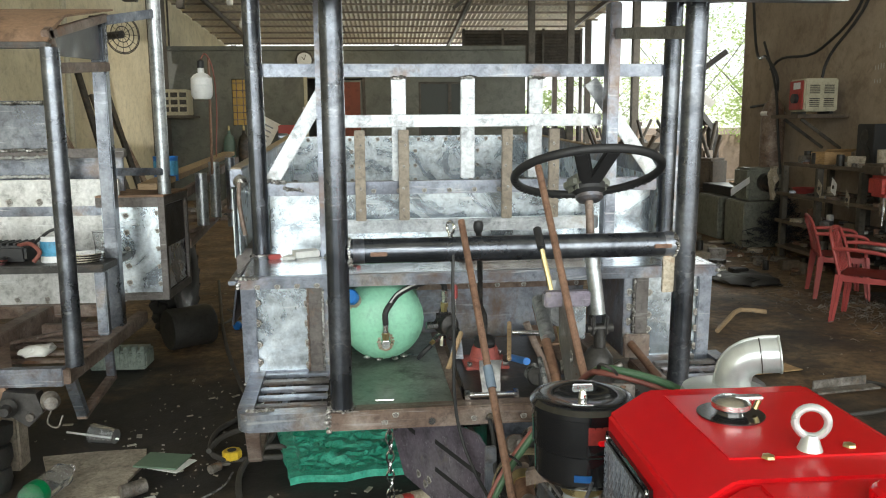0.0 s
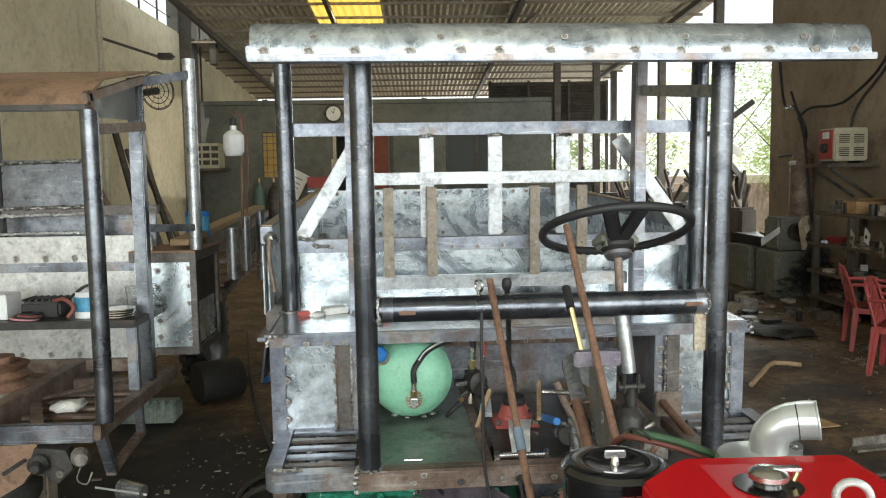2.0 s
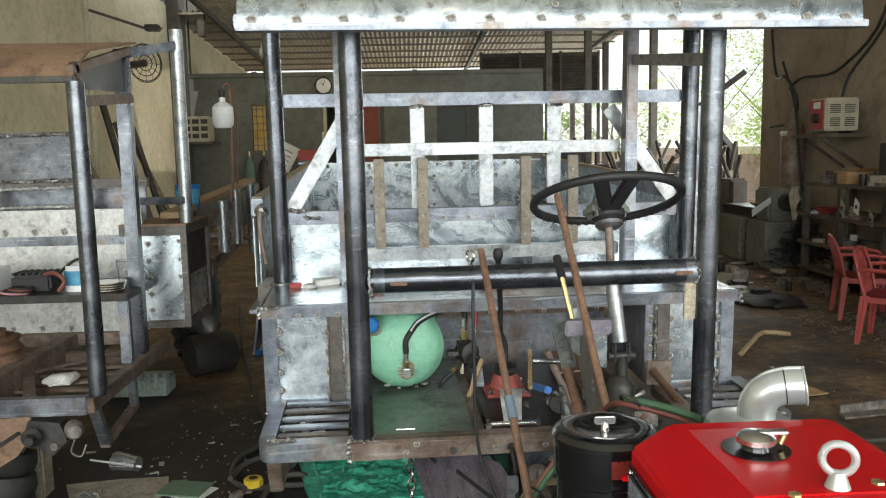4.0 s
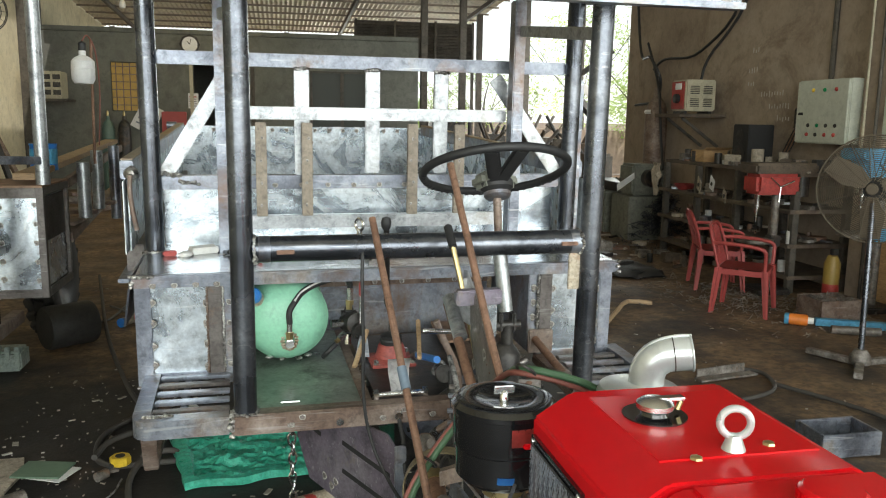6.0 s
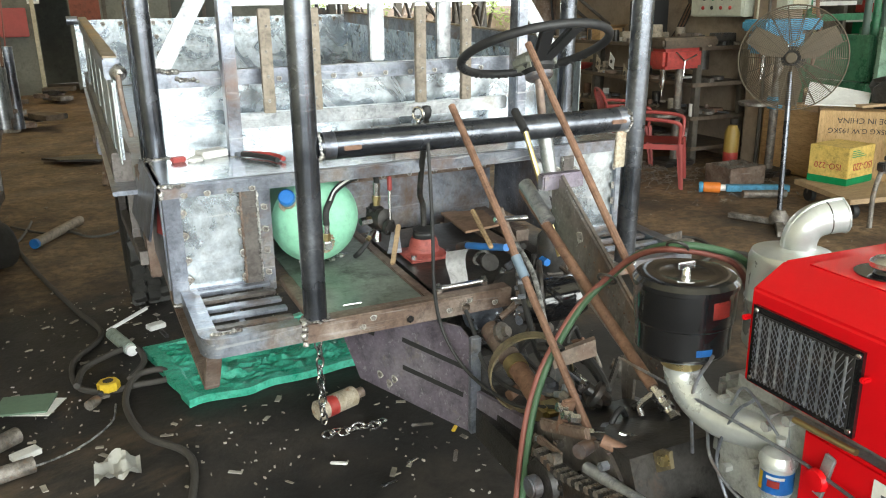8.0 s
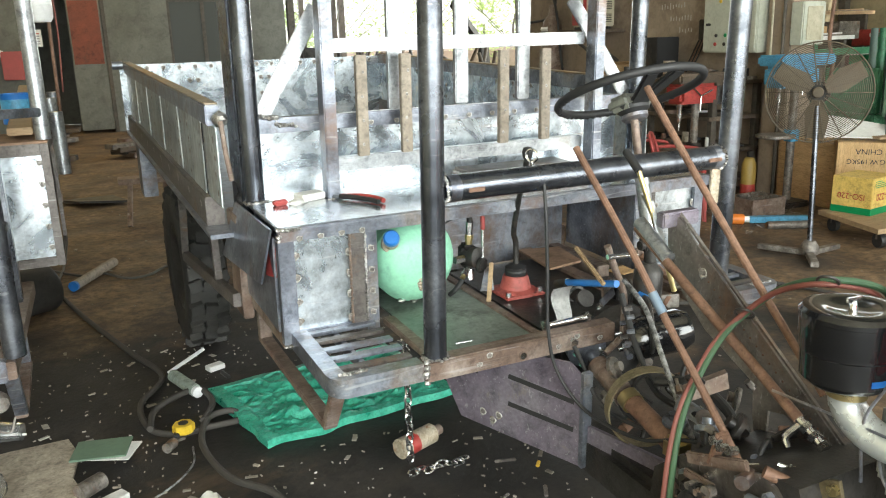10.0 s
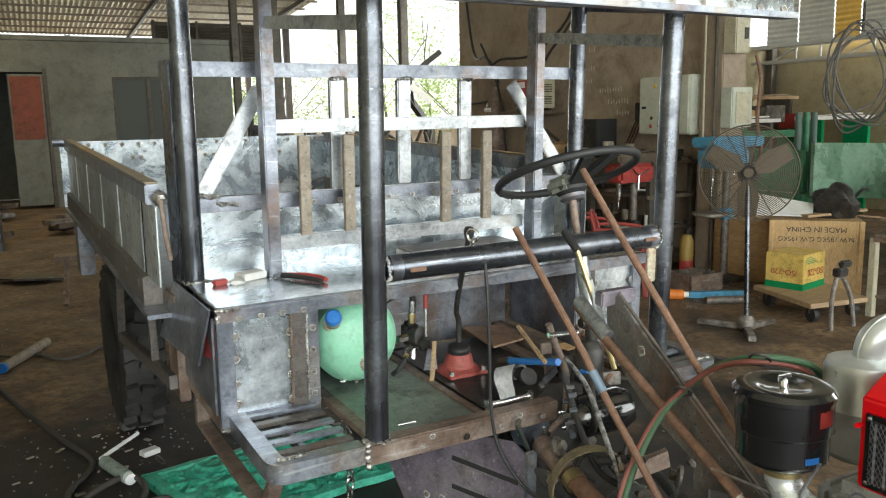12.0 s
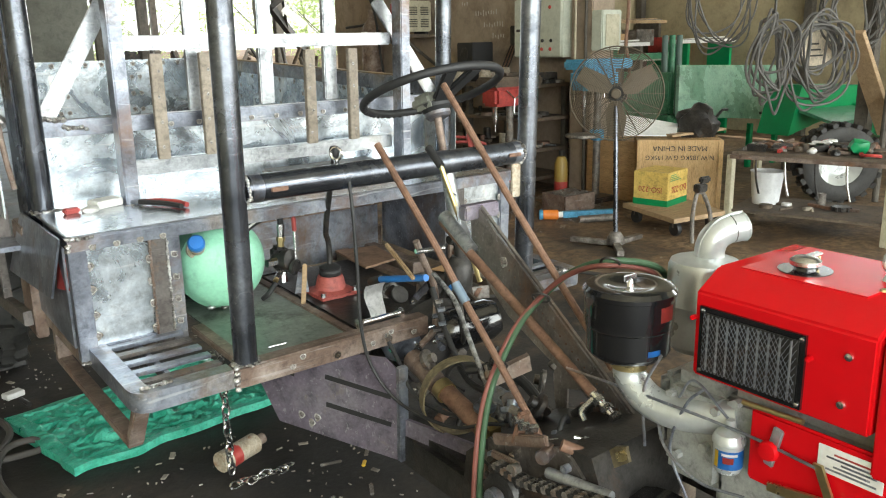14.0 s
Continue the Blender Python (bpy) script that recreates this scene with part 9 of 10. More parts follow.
for side, dep in ((1, 0.09), (-1, -0.07)):
    cage = part("cage_rim", ring(fc_ + fd * dep * 0.15, fd, 0.325, 0.0045, 48, 6), CAGE, fan)
    for k in range(24):
        r = 0.06 + 0.0114 * k
        part("cage_ring", ring(fc_ + fd * (dep * (1 - (r / 0.34) ** 2)), fd, r, 0.002, 40, 3), CAGE, cage)
    for k in range(18):
        a = 2 * math.pi * k / 18
        o = fr_ * math.cos(a) + fu * math.sin(a)
        part("cage_wire", tube([fc_ + fd * dep + o * 0.05, fc_ + fd * dep * 0.75 + o * 0.2, fc_ + fd * dep * 0.15 + o * 0.325], 0.0026, 4, smooth_n=2), CAGE, cage)
for k in range(3):
    a = 0.6 + 2 * math.pi * k / 3
    o, q = fr_ * math.cos(a) + fu * math.sin(a), fu * math.cos(a) - fr_ * math.sin(a)
    part("blade", slab([fc_ + o * 0.05 - q * 0.03, fc_ + o * 0.16 - q * 0.09 + fd * 0.02, fc_ + o * 0.29 - q * 0.08 + fd * 0.025, fc_ + o * 0.30 + q * 0.03 - fd * 0.02, fc_ + o * 0.14 + q * 0.06 - fd * 0.02, fc_ + o * 0.05 + q * 0.03], 0.004, axis=fd), DARKBLADE, fan, "dusty brown fan blade")

# crates, carton and cart
cr1 = thing("plywood_crate", "brown plywood crate against the wall", "crate", (4.75, 2.95, 0), "plywood crates")
part("body", box(4.48, 5.1, 2.55, 3.28, 0.0, 0.55, 0.006), PLY, cr1)
part("side_face", box(4.47, 4.479, 2.58, 3.25, 0.02, 0.53, 0.002), PLY, cr1)
m2 = pose(4.30, 2.48, 0, 0, 0, -45.5)
cr2 = thing("plywood_crate", "yellow-brown plywood crate with black stencilled weights", "crate", (0, 0, 0), "plywood crates")
part("body", box(0.0, 0.72, 0.0, 0.5, 0.0, 0.60, 0.006), CRATEWOOD, cr2)
for x in (0.0, 0.68):
    part("batten", box(x, x + 0.04, -0.012, -0.001, 0.0, 0.60, 0.003), CRATEWOOD, cr2)
text_mesh("stencil", "MADE IN CHINA", 0.062, pose(0.36, -0.003, 0.53, 90, 0, 0) @ Matrix.Rotation(math.pi, 4, "Z"), BLACK, cr2)
text_mesh("stencil", "N.W.185KG G.W.195KG", 0.055, pose(0.36, -0.003, 0.45, 90, 0, 0) @ Matrix.Rotation(math.pi, 4, "Z"), BLACK, cr2)
cr2.matrix_basis = m2
junk = thing("scrap_pile", "loose scrap sheets and a dark bag on the crate", "scrap", (4.6, 2.6, 0.6))
part("white_sheet", slab([(4.28, 2.62, 0.63), (4.62, 2.32, 0.62), (4.80, 2.45, 0.70), (4.5, 2.80, 0.78)], 0.01), PAPER, junk)
bm = bmesh.new()
bmesh.ops.create_icosphere(bm, subdivisions=3, radius=0.17)
for v in bm.verts:
    v.co *= 1 + 0.4 * noise.noise(v.co * 9)
part("bag", moved(bm, Matrix.Translation((4.88, 2.30, 0.72))), OILY, junk)
part("board", beam((4.55, 2.35, 0.63), (5.1, 2.2, 0.66), 0.12, 0.02), WOOD, junk)
cart = thing("low_cart", "low wooden cart with small wheels", "cart", (3.9, 1.8, 0))
part("deck", slab([(3.62, 1.52, 0.12), (4.14, 1.45, 0.12), (4.36, 2.05, 0.12), (3.80, 2.18, 0.12)], 0.035), WOOD, cart)
for x, y in ((3.72, 1.58), (4.10, 1.54), (4.25, 2.0), (3.86, 2.08)):
    part("wheel", lathe([(0.0, -0.02), (0.05, -0.02), (0.055, 0.0), (0.05, 0.02), (0.0, 0.02)], (x, y, 0.055), 18, axis=(1, -0.2, 0)), BLACK, cart)
    part("caster", box(x - 0.02, x + 0.02, y - 0.02, y + 0.02, 0.06, 0.12, 0.003), SCRAP, cart)
iso = thing("yellow_carton", "yellow and green oil carton standing upside down on the cart", "carton", (0, 0, 0))
part("body", box(0.0, 0.34, 0.0, 0.30, 0.0, 0.27, 0.004), CARTON, iso)
part("green_band", box(-0.001, 0.341, -0.001, 0.301, 0.0, 0.05, 0.0), GREENPAINT, iso)
text_mesh("lettering", "ISO-220", 0.075, pose(0.19, -0.003, 0.13, 90, 0, 0) @ Matrix.Rotation(math.pi, 4, "Z"), REDMETAL, iso)
text_mesh("lettering", "ISO-220", 0.062, pose(-0.003, 0.15, 0.13, 90, 0, -90) @ Matrix.Rotation(math.pi, 4, "Z"), REDMETAL, iso)
for i in range(4):
    part("bar", box(0.04, 0.22 - 0.03 * i, -0.003, -0.0011, 0.20 + 0.014 * i, 0.206 + 0.014 * i, 0), GREENPAINT, iso)
iso.matrix_basis = pose(3.92, 1.83, 0.156, 0, 0, 12)
vs_ = thing("vice_stand", "small vice on a bent pipe stand", "vice", (3.78, 1.42, 0))
for dx in (-0.1, 0.1):
    part("leg", tube([(3.75 + dx * 1.2, 1.36, 0.0), (3.75 + dx, 1.38, 0.2), (3.75 + dx * 0.4, 1.40, 0.34), (3.75, 1.40, 0.36)], 0.016, 8), SCRAP, vs_)
part("jaw", box(3.70, 3.80, 1.37, 1.43, 0.36, 0.42, 0.008), OILY, vs_)
part("jaw", box(3.74, 3.85, 1.38, 1.42, 0.42, 0.47, 0.012), OILY, vs_)
try_ = thing("parts_tray", "rusty brown tray heaped with metal shavings", "tray", (3.85, 2.85, 0))
for x0, x1, y0, y1 in ((3.66, 4.02, 2.70, 2.72), (3.66, 4.02, 2.98, 3.0), (3.66, 3.68, 2.721, 2.979), (4.0, 4.02, 2.721, 2.979)):
    part("tray_side", box(x0, x1, y0, y1, 0.0, 0.15, 0.003), RUSTY, try_)
bm = bmesh.new()
rs = random.Random(8)
for i in range(90):
    x, y = rs.uniform(3.7, 3.98), rs.uniform(2.74, 2.96)
    tube([(x, y, 0.11), (x + rs.uniform(-0.04, 0.04), y + rs.uniform(-0.04, 0.04), 0.14 + rs.uniform(0, 0.03)), (x + rs.uniform(-0.05, 0.05), y + rs.uniform(-0.05, 0.05), 0.13)], 0.003, 4, bm, 2)
ob = part("shaving_heap", bm, SCRAP, try_)
ob["kind"] = "stuff"
part("tray_floor", box(3.68, 4.0, 2.72, 2.98, 0.0, 0.10, 0.0), RUSTY, try_)
bm = bmesh.new()
for i in range(420):
    x, y = rs.gauss(3.6, 0.35), rs.gauss(3.5, 0.45)
    if x > 3.95 and y > 3.5:
        continue
    z = max(0, floor_height(x, y))
    tube([(x, y, z), (x + rs.uniform(-0.04, 0.04), y + rs.uniform(-0.04, 0.04), z + rs.uniform(0.005, 0.03)), (x + rs.uniform(-0.06, 0.06), y + rs.uniform(-0.06, 0.06), z)], 0.0025, 4, bm, 2)
solid("metal_shavings", bm, SCRAP, "curled steel shavings strewn on the floor", "shavings", kind="stuff")
bm = bmesh.new()
for i in range(500):
    r_, a = abs(rs.gauss(0, 0.25)), rs.uniform(0, 6.28)
    x, y = 4.25 + 0.9 * r_ * math.cos(a), 6.45 + r_ * math.sin(a)
    if x > 4.55:
        continue
    z = max(0.0, 0.75 - 1.6 * r_) * rs.uniform(0.3, 1)
    tube([(x, y, z), (x + rs.uniform(-0.08, 0.08), y + rs.uniform(-0.08, 0.08), z + rs.uniform(0.0, 0.08)), (x + rs.uniform(-0.1, 0.1), y + rs.uniform(-0.1, 0.1), z)], 0.004, 4, bm, 2)
solid("swarf_heap", bm, HEATSWARF, "tall heap of blue-black steel swarf", "swarf", kind="stuff")
DULLYELLOW = plain("dull_yellow_paint", (0.3, 0.2, 0.045), 0.5)
fe = thing("fire_extinguisher", "old yellow and red fire extinguisher", "extinguisher", (4.25, 3.36, 0))
part("body", lathe([(0.0, 0), (0.06, 0), (0.065, 0.02), (0.065, 0.32), (0.04, 0.38), (0.0, 0.39)], (4.22, 3.34, 0.0), 20), DULLYELLOW, fe)
part("band", lathe([(0.0655, 0.03), (0.066, 0.035), (0.066, 0.14), (0.0655, 0.145)], (4.22, 3.34, 0.0), 20), REDMETAL, fe)
part("valve", box(4.2, 4.26, 3.32, 3.36, 0.39, 0.44, 0.006), OILY, fe)
ob_ = thing("spray_bottle", "orange and blue plastic bottle on the floor", "bottle", (3.40, 2.64, 0))
part("body", cyl((3.36, 2.66, 0.045), (3.46, 2.58, 0.045), 0.042, seg=18, bevel=0.006), ORANGE, ob_)
part("shoulder", cyl((3.335, 2.68, 0.045), (3.36, 2.66, 0.045), 0.043, seg=18, bevel=0.005), CYAN, ob_)
part("cap", cyl((3.46, 2.58, 0.045), (3.49, 2.555, 0.045), 0.025, seg=12), WHITE, ob_)
bp_ = thing("blue_bar", "pale blue painted bar on the floor", "bar", (3.75, 2.55, 0))
part("bar", beam((3.55, 2.62, 0.025), (3.98, 2.40, 0.025), 0.06, 0.05), CYAN, bp_)
gp_ = thing("grey_pipe", "grey pipe on the floor", "pipe", (3.65, 2.4, 0))
part("pipe", cyl((3.50, 2.38, 0.03), (3.80, 2.25, 0.03), 0.03, seg=14), SCRAP, gp_)
lt = thing("lathe_machine", "old grey-green lathe with open gears", "lathe", (4.2, 7.2, 0))
part("cabinet", box(3.95, 4.5, 6.75, 7.3, 0.0, 0.55, 0.015), MACHINE, lt)
part("cabinet", box(3.95, 4.5, 7.5, 8.2, 0.0, 0.55, 0.015), MACHINE, lt)
part("headstock", box(4.0, 4.45, 6.8, 7.2, 0.56, 0.95, 0.03), MACHINE, lt)
part("bed", box(4.05, 4.4, 7.2, 8.3, 0.56, 0.68, 0.01), OILY, lt)
part("chuck", cyl((4.22, 6.80, 0.78), (4.22, 6.68, 0.78), 0.11, seg=20), OILY, lt)
part("guard", slab([(3.75, 6.7, 0.7), (3.95, 6.65, 0.85), (3.98, 6.7, 0.78), (3.78, 6.75, 0.62)], 0.01), PAPER, lt)
for i in range(4):
    part("handle", cyl((4.0, 6.85 + 0.1 * i, 0.72), (3.93, 6.85 + 0.1 * i, 0.76), 0.012, seg=8), CHROME, lt)
clutter(40, 3.0, 4.2, 4.9, 6.6, 0.0, 9, 0.10)
clutter(22, 2.6, 3.9, 6.3, 9.0, 0.0, 10, 0.13)
wa = thing("crane_arm", "dark bent crane arm beyond the wall end", "crane", (4.9, 9.5, 0))
for a, b, w_ in (((4.95, 10.0, 0.0), (4.85, 10.0, 1.5), 0.14), ((4.85, 10.0, 1.4), (4.15, 9.6, 2.05), 0.1), ((4.15, 9.6, 2.05), (4.75, 9.3, 2.55), 0.08), ((4.5, 9.8, 1.65), (4.3, 9.5, 2.2), 0.04)):
    part("arm", beam(a, b, w_, w_), OILY, wa)
part("mirror_plate", slab([(4.25, 9.45, 1.98), (4.55, 9.35, 1.72), (4.62, 9.35, 1.80), (4.32, 9.45, 2.05)], 0.02), PAPER, wa)
sc_ = thing("scrap_vehicle", "dark scrap machine parked beyond the back opening", "machine", (3.4, 15.5, 0))
part("body", box(2.9, 4.3, 15.2, 16.6, 0.5, 1.1, 0.06), OILY, sc_)
part("engine", box(3.1, 3.7, 15.3, 16.0, 1.1, 1.45, 0.05), OILY, sc_)
for x in (2.95, 4.25):
    part("wheel", lathe([(0.1, -0.1), (0.45, -0.1), (0.5, 0.0), (0.45, 0.1), (0.1, 0.1)], (x, 15.6, 0.5), 28, axis=(1, 0, 0)), TYRE, sc_)
for i in range(5):
    part("stack_pipe", cyl((3.0 + 0.25 * i, 15.5, 1.1), (3.0 + 0.25 * i, 15.5, 1.5 + 0.1 * (i % 3)), 0.04), OILY, sc_)

# ---- the side bay with the green trailer ----
solid("wall_bay", box(4.84, 10.2, 7.6, 7.8, 0, 2.58, 0), BAYPLASTER, "yellowish rear wall of the side bay", "wall", kind="structure")
solid("wall_bay_end", box(10.2, 10.4, -7.0, 7.8, 0, 2.58, 0), BAYPLASTER, "yellowish end wall of the side bay", "wall", kind="structure")
for k, (x, y) in enumerate(((6.6, 7.52), (10.1, 7.5), (10.12, 4.4), (10.12, 1.2))):
    ob = part("bay_post", box(x - 0.06, x + 0.06, y - 0.06, y + 0.06, 0, 2.9, 0.005), BEAM)
    tagged(ob, "dark post on the bay wall", "post", "bay posts", "structure")
bay_roof = grid_mesh("ceiling_bay", [5.1 + 0.0375 * i for i in range(136)], [-7.0, 2.0, 8.4], lambda x, y: (3.55 if y > 8 else 4.5 if y > 0 else 3.6) + 0.03 * math.sin(2 * math.pi * x / 0.15), ROOFING)
tagged(bay_roof, "corrugated iron roof of the side bay", "ceiling", kind="structure")
trs = thing("roof_truss", "pale steel lattice truss along the side bay", "truss", (9.95, 3, 2.3), kind="structure")
for x in (9.95, 9.75):
    for z in (2.30, 2.55):
        part("chord", beam((x, 7.9, z), (x, -3.0, z), 0.05, 0.05), BRIGHTGREY, trs)
for i in range(24):
    y = 7.8 - 0.45 * i
    part("lacing", beam((9.95, y, 2.33), (9.95, y - (0.45 if i % 3 == 1 else 0.0), 2.52), 0.03, 0.03), BRIGHTGREY, trs)
    part("cross_lacing", beam((9.73, y, 2.30), (9.93, y, 2.30), 0.03, 0.03), BRIGHTGREY, trs)
for k, (y0, y1, z1, m) in enumerate(((6.95, 7.55, 3.3, BRIGHTGREY), (6.3, 6.93, 3.34, BRIGHTGREY), (5.85, 6.28, 3.2, YELLOWPANE), (4.9, 5.83, 3.28, BRIGHTGREY), (3.9, 4.88, 3.36, BRIGHTGREY), (2.9, 3.88, 3.3, BRIGHTGREY), (1.9, 2.88, 3.36, BRIGHTGREY), (0.9, 1.88, 3.3, BRIGHTGREY), (-0.6, 0.88, 3.36, BRIGHTGREY))):
    ob = thing("cladding_sheet", "yellowed translucent cladding sheet" if k == 2 else "grey corrugated cladding sheet above the truss", "sheet", (10.02, y0, 2.6), "cladding sheets", "structure")
    n_ = int((z1 - 2.58) / 0.02)
    vs_, fs_l = [], []
    for i in range(n_ + 1):
        for y in (y0, y1):
            vs_.append((10.02 + 0.012 * (i % 4 in (1, 2)) - 10.02, y - y0, 2.58 + 0.02 * i - 2.6))
    for i in range(n_):
        fs_l.append((2 * i, 2 * i + 1, 2 * i + 3, 2 * i + 2))
    me = bpy.data.meshes.new("sheet")
    me.from_pydata(vs_, [], fs_l)
    me.materials.append(m)
    sh_ = new("sheet", me)
    sh_.parent = ob
pil = thing("end_pillar", "rendered pillar at the wall end with pipes and meter boxes", "pillar", (4.75, 3.4, 0), kind="structure")
part("shaft", box(4.48, 4.78, 3.22, 3.499, 0, 4.7, 0.01), BROWNWALL, pil)
part("pipe", cyl((4.455, 3.28, 0), (4.455, 3.28, 4.6), 0.014, seg=10), BEAM, pil)
part("pipe", cyl((4.44, 3.40, 0.9), (4.44, 3.40, 4.6), 0.01, seg=10), CREAM, pil)
mb = thing("meter_box", "cream electric meter box on the pillar", "meter", (4.8, 3.15, 1.9), "meter boxes")
part("case", box(4.47, 4.65, 3.07, 3.219, 2.02, 2.34, 0.01), CREAM, mb)
part("window", box(4.57, 4.62, 3.063, 3.0695, 2.14, 2.24, 0.002), OILY, mb)
mb2 = thing("meter_box", "pale switch box below the meter", "meter", (4.8, 3.15, 1.3), "meter boxes")
part("case", box(4.46, 4.72, 3.08, 3.219, 1.36, 1.72, 0.01), PANELGREY, mb2)
part("cover", box(4.50, 4.68, 3.07, 3.079, 1.4, 1.68, 0.004), CREAM, mb2)
part("cable", tube([(4.72, 3.06, 2.0), (4.76, 3.04, 1.8), (4.72, 3.02, 1.4), (4.76, 3.0, 1.2), (4.71, 3.0, 0.9)], 0.016, 8), RUST_ROD, mb2)

tl = thing("green_trailer", "green painted farm trailer with a tipping bed", "trailer", (6.8, 2.9, 0))
part("tail_board", slab([(5.75, 3.2, 0.66), (7.68, 3.2, 0.49), (7.68, 3.30, 1.12), (5.87, 3.30, 1.18)], 0.04, axis=(0, 1, 0)), GREENSHEEN, tl, "large green tailboard, its dull reflections put into a pale colour")
for a, b, w_ in (((5.46, 3.15, 0.63), (8.0, 3.15, 0.36), 0.13), ((5.85, 3.27, 1.20), (7.70, 3.27, 1.14), 0.05), ((5.73, 3.17, 0.60), (5.86, 3.28, 1.22), 0.07), ((7.70, 3.17, 0.45), (7.70, 3.28, 1.16), 0.07)):
    part("rim", beam(a, b, w_, w_ * 0.9), GREENRIM, tl)
part("bed", box(5.9, 7.8, 3.45, 5.2, 0.55, 0.65, 0.01), GREEN, tl)
part("bed_side", box(5.9, 5.95, 3.45, 5.2, 0.66, 1.1, 0.01), GREEN, tl)
part("bed_side", box(7.75, 7.8, 3.45, 5.2, 0.66, 1.1, 0.01), GREEN, tl)
for x in (6.05, 7.0):
    part("latch", tube([(x, 3.06, 0.62), (x + 0.10, 3.04, 0.62), (x + 0.22, 3.04, 0.70), (x + 0.34, 3.06, 0.70)], 0.016, 6, smooth_n=3), OILY, tl)
for x in (6.25, 7.0, 7.5):
    part("drop_leg", box(x - 0.03, x + 0.03, 3.15, 3.2, 0.0, 0.5, 0.004), GREENPAINT, tl)
for x, m in ((6.0, CYLGREEN), (6.12, GREENRIM), (6.24, CYLGREEN)):
    part("stake", cyl((x - 0.12, 3.5, 0.15), (x + 0.06, 3.66, 1.48), 0.035, seg=14), m, tl)
part("rack_rail", beam((4.95, 4.2, 1.25), (7.2, 4.4, 1.25), 0.07, 0.07), GREENRIM, tl)
part("rack_rail", beam((4.95, 4.2, 0.85), (5.8, 4.3, 0.85), 0.05, 0.05), GREENRIM, tl)
for i in range(4):
    part("rack_post", box(5.0 + 0.28 * i, 5.05 + 0.28 * i, 4.18, 4.22, 0.0, 1.5, 0.004), GREENRIM, tl)
part("fender", slab([(6.16, 2.2, 0.50), (6.34, 2.2, 0.98), (7.65, 2.2, 0.92), (8.04, 2.2, 0.72), (8.14, 2.2, 0.27), (7.25, 2.2, 0.62), (6.7, 2.2, 0.60)], 0.4, axis=(0.2, 1, 0)), GREENPAINT, tl, "bright green angular mudguard")
part("fender_plate", slab([(6.2, 1.75, 0.62), (7.25, 1.75, 0.66), (7.3, 2.19, 0.70), (6.3, 2.19, 0.72)], 0.03), GREENRIM, tl)
part("fender_plate", slab([(7.3, 1.7, 0.68), (8.1, 1.7, 0.40), (8.1, 2.19, 0.50), (7.3, 2.19, 0.72)], 0.03), GREENPAINT, tl)
part("axle_beam", box(5.5, 8.0, 1.75, 1.85, 0.28, 0.38, 0.01), OILY, tl)
tyre(0, 0, 0, 0.34, 0.2, tl, rim_mat=SILVER)
for ob in [o for o in tl.children if o.name.split(".")[0] in ("tyre", "rim")]:
    ob.matrix_basis = Matrix.Translation(Vector((5.85, 1.52, 0.34))) @ Matrix.Rotation(radians(50), 4, "Z") @ Matrix.Translation(Vector((6.8, 2.9, 0)))
    ob.location -= Vector((6.8, 2.9, 0))
# scrap table
stb = thing("scrap_table", "rusty iron table heaped with tools and scrap", "table", (4.7, 1.05, 0))
quad = [(4.22, 1.48), (4.52, 0.42), (5.15, 0.60), (4.85, 1.66)]
part("top", slab([(x, y, 0.58) for x, y in quad], 0.03), SHELFWOOD, stb)
part("lower_shelf", slab([(x, y, 0.14) for x, y in quad], 0.02), SHELFWOOD, stb)
for x, y in quad:
    part("leg", box(x - 0.025, x + 0.025, y - 0.025, y + 0.025, 0.0, 0.58, 0.003), CREAM, stb)
part("edge", beam((4.21, 1.48, 0.57), (4.51, 0.42, 0.57), 0.05, 0.03), RUSTY, stb)
for i in range(4):
    part("hook", tube([(4.26 + 0.06 * i, 1.30 - 0.2 * i, 0.57), (4.25 + 0.06 * i, 1.28 - 0.2 * i, 0.42), (4.27 + 0.06 * i, 1.26 - 0.2 * i, 0.30)], 0.008, 6), CHROME if i % 2 else OILY, stb)
for i in range(54):
    u_, v_ = rs.random(), rs.random()
    x = 4.27 + 0.28 * u_ + 0.55 * v_
    y = 1.40 - 0.9 * u_ + 0.16 * v_
    k = i % 4
    sct = thing("tool_scrap", "greasy tool or offcut heaped on the iron table", "scrap", (x, y, 0.61), "table scrap")
    m = (SCRAP, OILY, RUSTY, SHELFWOOD, SCRAP, RUST_ROD, REDMETAL, OILY, RUSTY, PAPER)[(i * 7) % 10]
    if k == 0:
        part("rod", beam((x - 0.12, y - 0.05 * rs.random(), 0.625), (x + 0.12, y + 0.08 * rs.random(), 0.64), 0.025, 0.025), m, sct)
    elif k == 1:
        part("lump", blob((x, y, 0.63), 0.034, None, 0.8), m, sct)
    elif k == 2:
        part("ring", ring((x, y, 0.62), (0.2, 0.1, 1), 0.06, 0.012, 20, 6), m, sct)
    else:
        part("block", moved(box(-0.07, 0.07, -0.03, 0.03, 0, 0.05, 0.005), Matrix.Translation((x, y, 0.61)) @ Matrix.Rotation(i * 0.7, 4, "Z")), m, sct)
clutter(10, 4.45, 4.85, 0.75, 1.35, 0.16, 21, 0.08)
bkt = thing("white_bucket", "dirty white bucket under the iron table", "bucket", (4.62, 1.3, 0.16))
part("wall", lathe([(0.0, 0), (0.1, 0), (0.125, 0.25), (0.13, 0.26), (0.118, 0.25), (0.095, 0.01), (0.0, 0.01)], (4.62, 1.42, 0.16), 24), WHITE, bkt)
gbag = thing("green_bag", "crumpled green plastic bag on the table", "bag", (4.62, 0.8, 0.61))
part("bag", blob((4.62, 0.72, 0.67), 0.07, None, 0.9), GREENPAINT, gbag)
